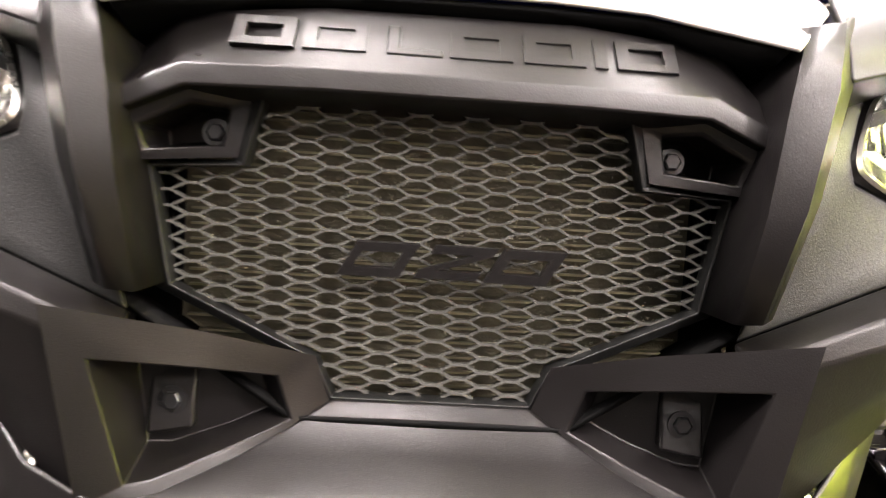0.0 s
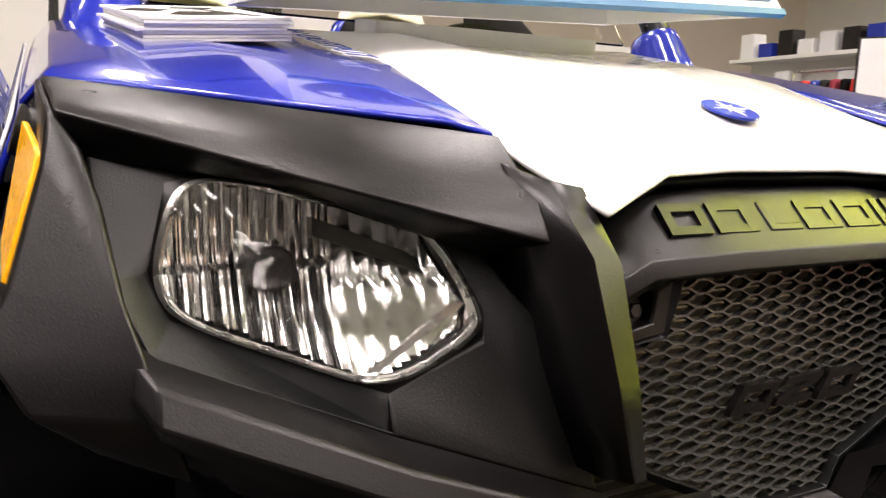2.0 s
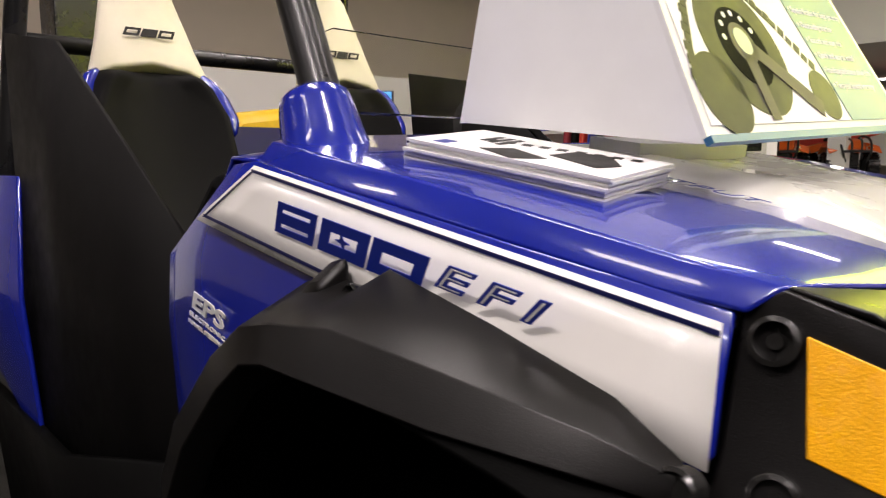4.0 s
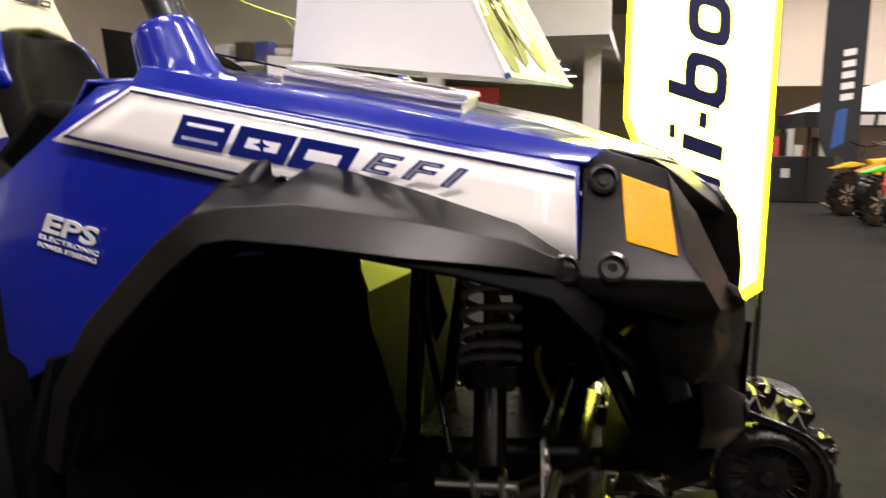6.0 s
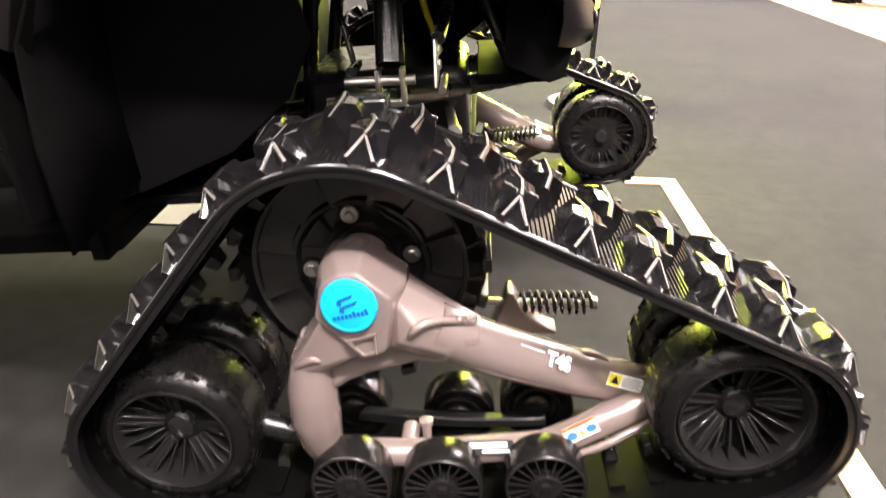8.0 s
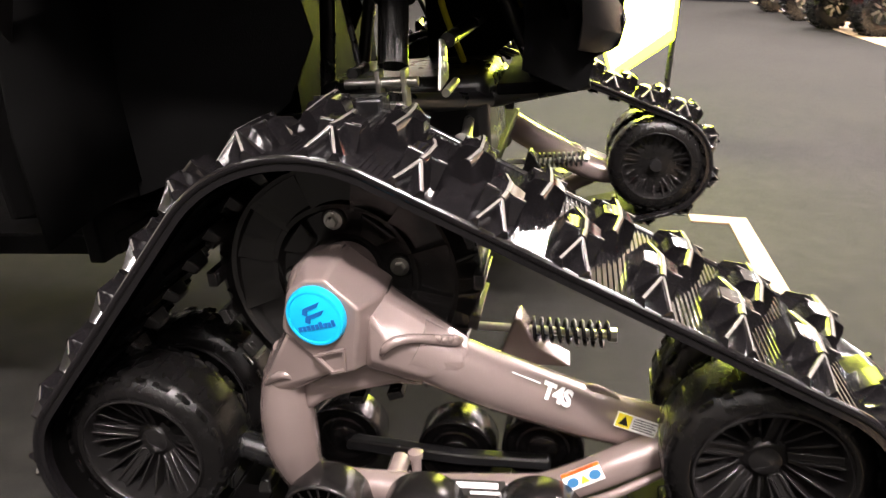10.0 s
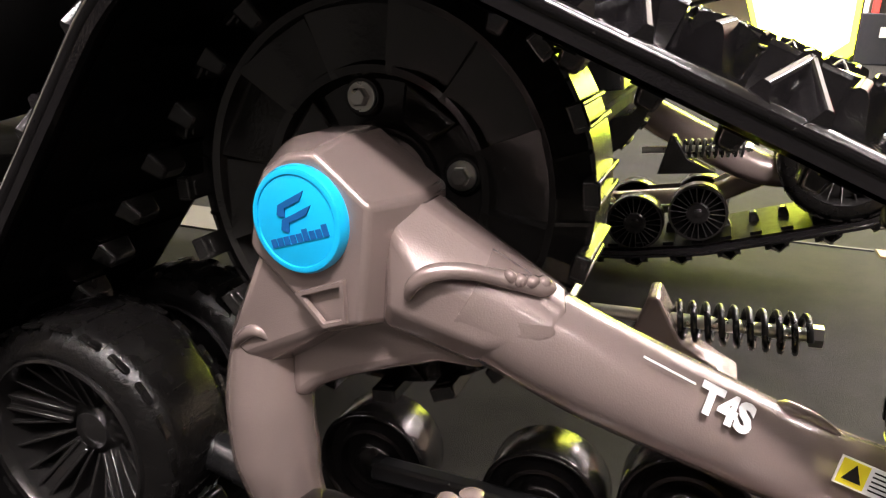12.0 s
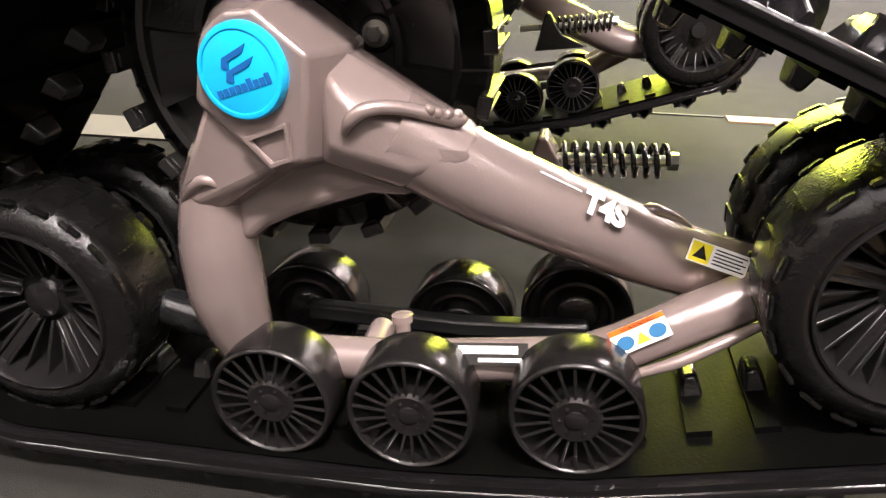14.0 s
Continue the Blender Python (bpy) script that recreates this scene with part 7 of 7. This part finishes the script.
def dirt_bike(x, y, yaw, c, label):
    t = thing("dirt_bike", label, "motorbike", "machines across the aisle", (x, y, 0))
    for wx, r in ((-0.65, 0.33), (0.6, 0.31)):
        knobby(t, (wx, 0, r), r, 0.1)
    bm = B()
    prism(bm, [(-0.3, -0.07, 0.85), (0.1, -0.09, 0.88), (0.85, -0.06, 0.95), (0.8, -0.06, 0.86), (0.25, -0.09, 0.62), (-0.2, -0.09, 0.6)], (0, 0.15, 0))
    part("bodywork", bm, c, t, bevel=0.03)
    bm = B()
    tube(bm, [(-0.65, 0, 0.33), (-0.45, 0, 0.75), (-0.35, 0, 1.05)], 0.03)
    tube(bm, [(-0.3, -0.38, 1.12), (-0.35, 0, 1.05), (-0.3, 0.38, 1.12)], 0.015)
    tube(bm, [(0.6, 0, 0.31), (0.1, 0, 0.4), (-0.3, 0, 0.7)], 0.03)
    part("frame", bm, M_dsteel, t)
    bm = B()
    prism(bm, [(-1.0, -0.06, 0.72), (-0.6, -0.06, 0.82), (-0.35, -0.06, 0.78), (-0.6, -0.06, 0.74)], (0, 0.12, 0))
    part("front_mudguard", bm, c, t, bevel=0.01)
    bm = B()
    box(bm, (0, 0, 0.45), (0.4, 0.22, 0.34))
    part("engine", bm, M_steel, t, bevel=0.04)
    t.rotation_euler = (0, 0, radians(yaw))


dirt_bike(9.9, -3.45, -60, M_green, "green dirt bike parked at a booth")
dirt_bike(10.5, -3.5, -55, M_orange, "orange dirt bike parked at a booth")
dirt_bike(11.3, -3.4, -60, M_yellow, "yellow dirt bike parked at a booth")


def tv_stand(x, y, yaw, z0, h, w, mm=M_nylon):
    t = thing("display_screen", "tall black display screen on a floor stand", "display screen", "", (x, y, 0))
    bm = B()
    box(bm, (0, 0, z0 + h / 2), (0.08, w, h))
    part("casing", bm, M_dsteel, t, bevel=0.008)
    bm = B()
    box(bm, (-0.043, 0, z0 + h / 2), (0.004, w * 0.94, h * 0.95))
    part("screen", bm, mm, t, smooth=0)
    bm = B()
    rod(bm, (0, 0, 0), (0, 0, z0), 0.04)
    box(bm, (0, 0, 0.02), (0.5, 0.5, 0.04))
    part("stand_foot", bm, M_dsteel, t)
    t.rotation_euler = (0, 0, radians(yaw))


tv_stand(4.15, 2.3, 25, 1.25, 1.1, 0.44)
tv_stand(5.4, 3.45, 35, 1.35, 0.6, 0.7, M_paper)
tv_stand(2.75, 4.75, 50, 1.38, 0.36, 0.6, M_screen)
for x, y in ((7.45, 3.4), (13.6, 4.4), (13.6, 1.2)):
    bm = B()
    box(bm, (x, y, 1.45 if x > 8 else 1.15), (0.3, 0.3, 2.9 if x > 8 else 2.3))
    tagged(part("column", bm, M_wallw, smooth=0), "square white column", "column", "hall columns", kind="structure")


def poster_wall(x, y, w, z0, z1, mm, label):
    t = thing("poster_wall", label, "poster wall", "", (x, y, 0))
    bm = B()
    box(bm, (0, 0, (z0 + z1) / 2), (0.05, w, z1 - z0))
    part("board", bm, mm, t, smooth=0)
    m = facing((-0.03, 0, 0), (0, -1, 0), (0, 0, 1))
    h = z1 - z0
    flat("pale_hill", [(-w / 2 + 0.6, z0), (w / 2, z0), (w / 2, z0 + h * 0.75), (w / 2 - 0.6, z0 + h * 0.5)], m, M_sign, t, 0.004)
    for k in range(4):
        flat("print_bar", [(-w / 2 + 0.2, z1 - 0.25 - k * 0.13), (-w / 2 + 0.9 - 0.1 * k, z1 - 0.25 - k * 0.13), (-w / 2 + 0.9 - 0.1 * k, z1 - 0.19 - k * 0.13), (-w / 2 + 0.2, z1 - 0.19 - k * 0.13)], m, M_paper, t, 0.006)
    bm = B()
    for e in (-1, 1):
        box(bm, (0.05, e * w * 0.4, z0 / 2 + 0.2), (0.05, 0.05, z0 + 0.4))
    part("post", bm, M_dsteel, t)


poster_wall(15.3, 5.2, 3.6, 1.0, 2.3, M_pink, "large red poster wall with pale bars and a snowy hill")
for x, y, a in ((14.2, 5.6, 20), (14.3, 4.6, 35)):
    quad(x, y, a, M_orange, M_dsteel, "orange off-road machine beside the poster wall")
bm = B()
box(bm, (14.4, 5.0, 0.37), (2.8, 3.6, 0.74))
tagged(part("platform", bm, M_wallw, bevel=0.01), "white display platform", "platform", kind="structure")
for o in [o for o in scene.objects if o.get("label", "").startswith("orange off-road")]:
    o.location.z = 0.74
    o.scale = (0.85, 0.85, 0.85)


def clothes_rail(x, y):
    t = thing("clothes_rail", "rail of hanging red, purple and black jackets", "clothes rail", "", (x, y, 0))
    bm = B()
    rod(bm, (0, -0.6, 1.75), (0, 0.6, 1.75), 0.015)
    for e in (-1, 1):
        rod(bm, (0, e * 0.6, 0), (0, e * 0.6, 1.75), 0.02)
    part("rail", bm, M_steel, t)
    cols = (M_fabric, M_print, M_ink, M_red, M_vinyl)
    for k in range(11):
        bm = B()
        yy = -0.5 + k * 0.1
        prism(bm, [(-0.2, yy, 1.65), (0.2, yy, 1.65), (0.28, yy, 1.0), (-0.28, yy, 1.0)], (0, 0.06, 0))
        part("jacket", bm, cols[k % 5], t, bevel=0.02)


clothes_rail(5.6, 4.05)


def shelf(x, y):
    t = thing("wall_shelf", "white booth shelving with small goods", "shelf", "", (x, y, 0))
    bm = B()
    box(bm, (0.2, 0, 1.1), (0.05, 2.4, 2.2))
    part("back", bm, M_wallw, t, smooth=0)
    rng = random.Random(9)
    for z in (0.5, 1.0, 1.5, 2.0):
        bm = B()
        box(bm, (0, 0, z), (0.4, 2.4, 0.04))
        part("board", bm, M_wallw, t, smooth=0)
        for k in range(9):
            h = rng.uniform(0.12, 0.35)
            bm = B()
            box(bm, (-0.02, -1.05 + k * 0.26, z + 0.02 + h / 2), (0.2, 0.18, h))
            part("goods_box", bm, (M_paper, M_print, M_red, M_sign, M_ink)[rng.randrange(5)], t, smooth=0)


shelf(6.6, 5.0)


def yellow_machine(x, y):
    t = thing("yellow_machine", "yellow covered machine parked behind the vehicle", "machine", "", (x, y, 0))
    bm = B()
    prism(bm, [(-0.3, -0.3, 0.4), (-0.3, -0.3, 1.25), (-0.2, -0.3, 1.45), (0.2, -0.3, 1.5), (0.35, -0.3, 1.35), (0.35, -0.3, 0.4)], (0, 0.6, 0))
    part("bodywork", bm, M_yellow, t, bevel=0.06)
    bm = B()
    box(bm, (0, 0, 0.2), (0.7, 0.66, 0.4))
    part("base", bm, M_matte, t, bevel=0.04)
    flat("mark", [(-0.3, 1.2), (0.2, 1.2), (0.3, 1.38), (-0.2, 1.38)], facing((0, -0.302, 0), (1, 0, 0), (0, 0, 1)), M_navy, t, 0.003)


yellow_machine(1.2, 3.85)
bm = B()
box(bm, (2.0, 7.2, 1.1), (9, 0.12, 2.2))
tagged(part("wall_booth", bm, M_wallw, smooth=0), "white booth partition behind the display", "wall", kind="structure")
bm = B()
box(bm, (0.5, 4.4, 1.3), (0.24, 0.24, 2.6))
tagged(part("column_dark", bm, M_dsteel, bevel=0.01), "dark square booth post", "column", "hall columns", kind="structure")


# ---- the vehicle stands nose up on its tracks ----
STANCE = Matrix.Translation((0, 0, 0.05)) @ Matrix.Rotation(radians(-5), 4, "X")
for o in [o for o in scene.objects if o.parent is None and o.name.split(".")[0] in ("side_by_side_vehicle", "track_unit", "display_stand", "brochure")]:
    bpy.context.view_layer.update()
    o.matrix_basis = STANCE @ o.matrix_basis
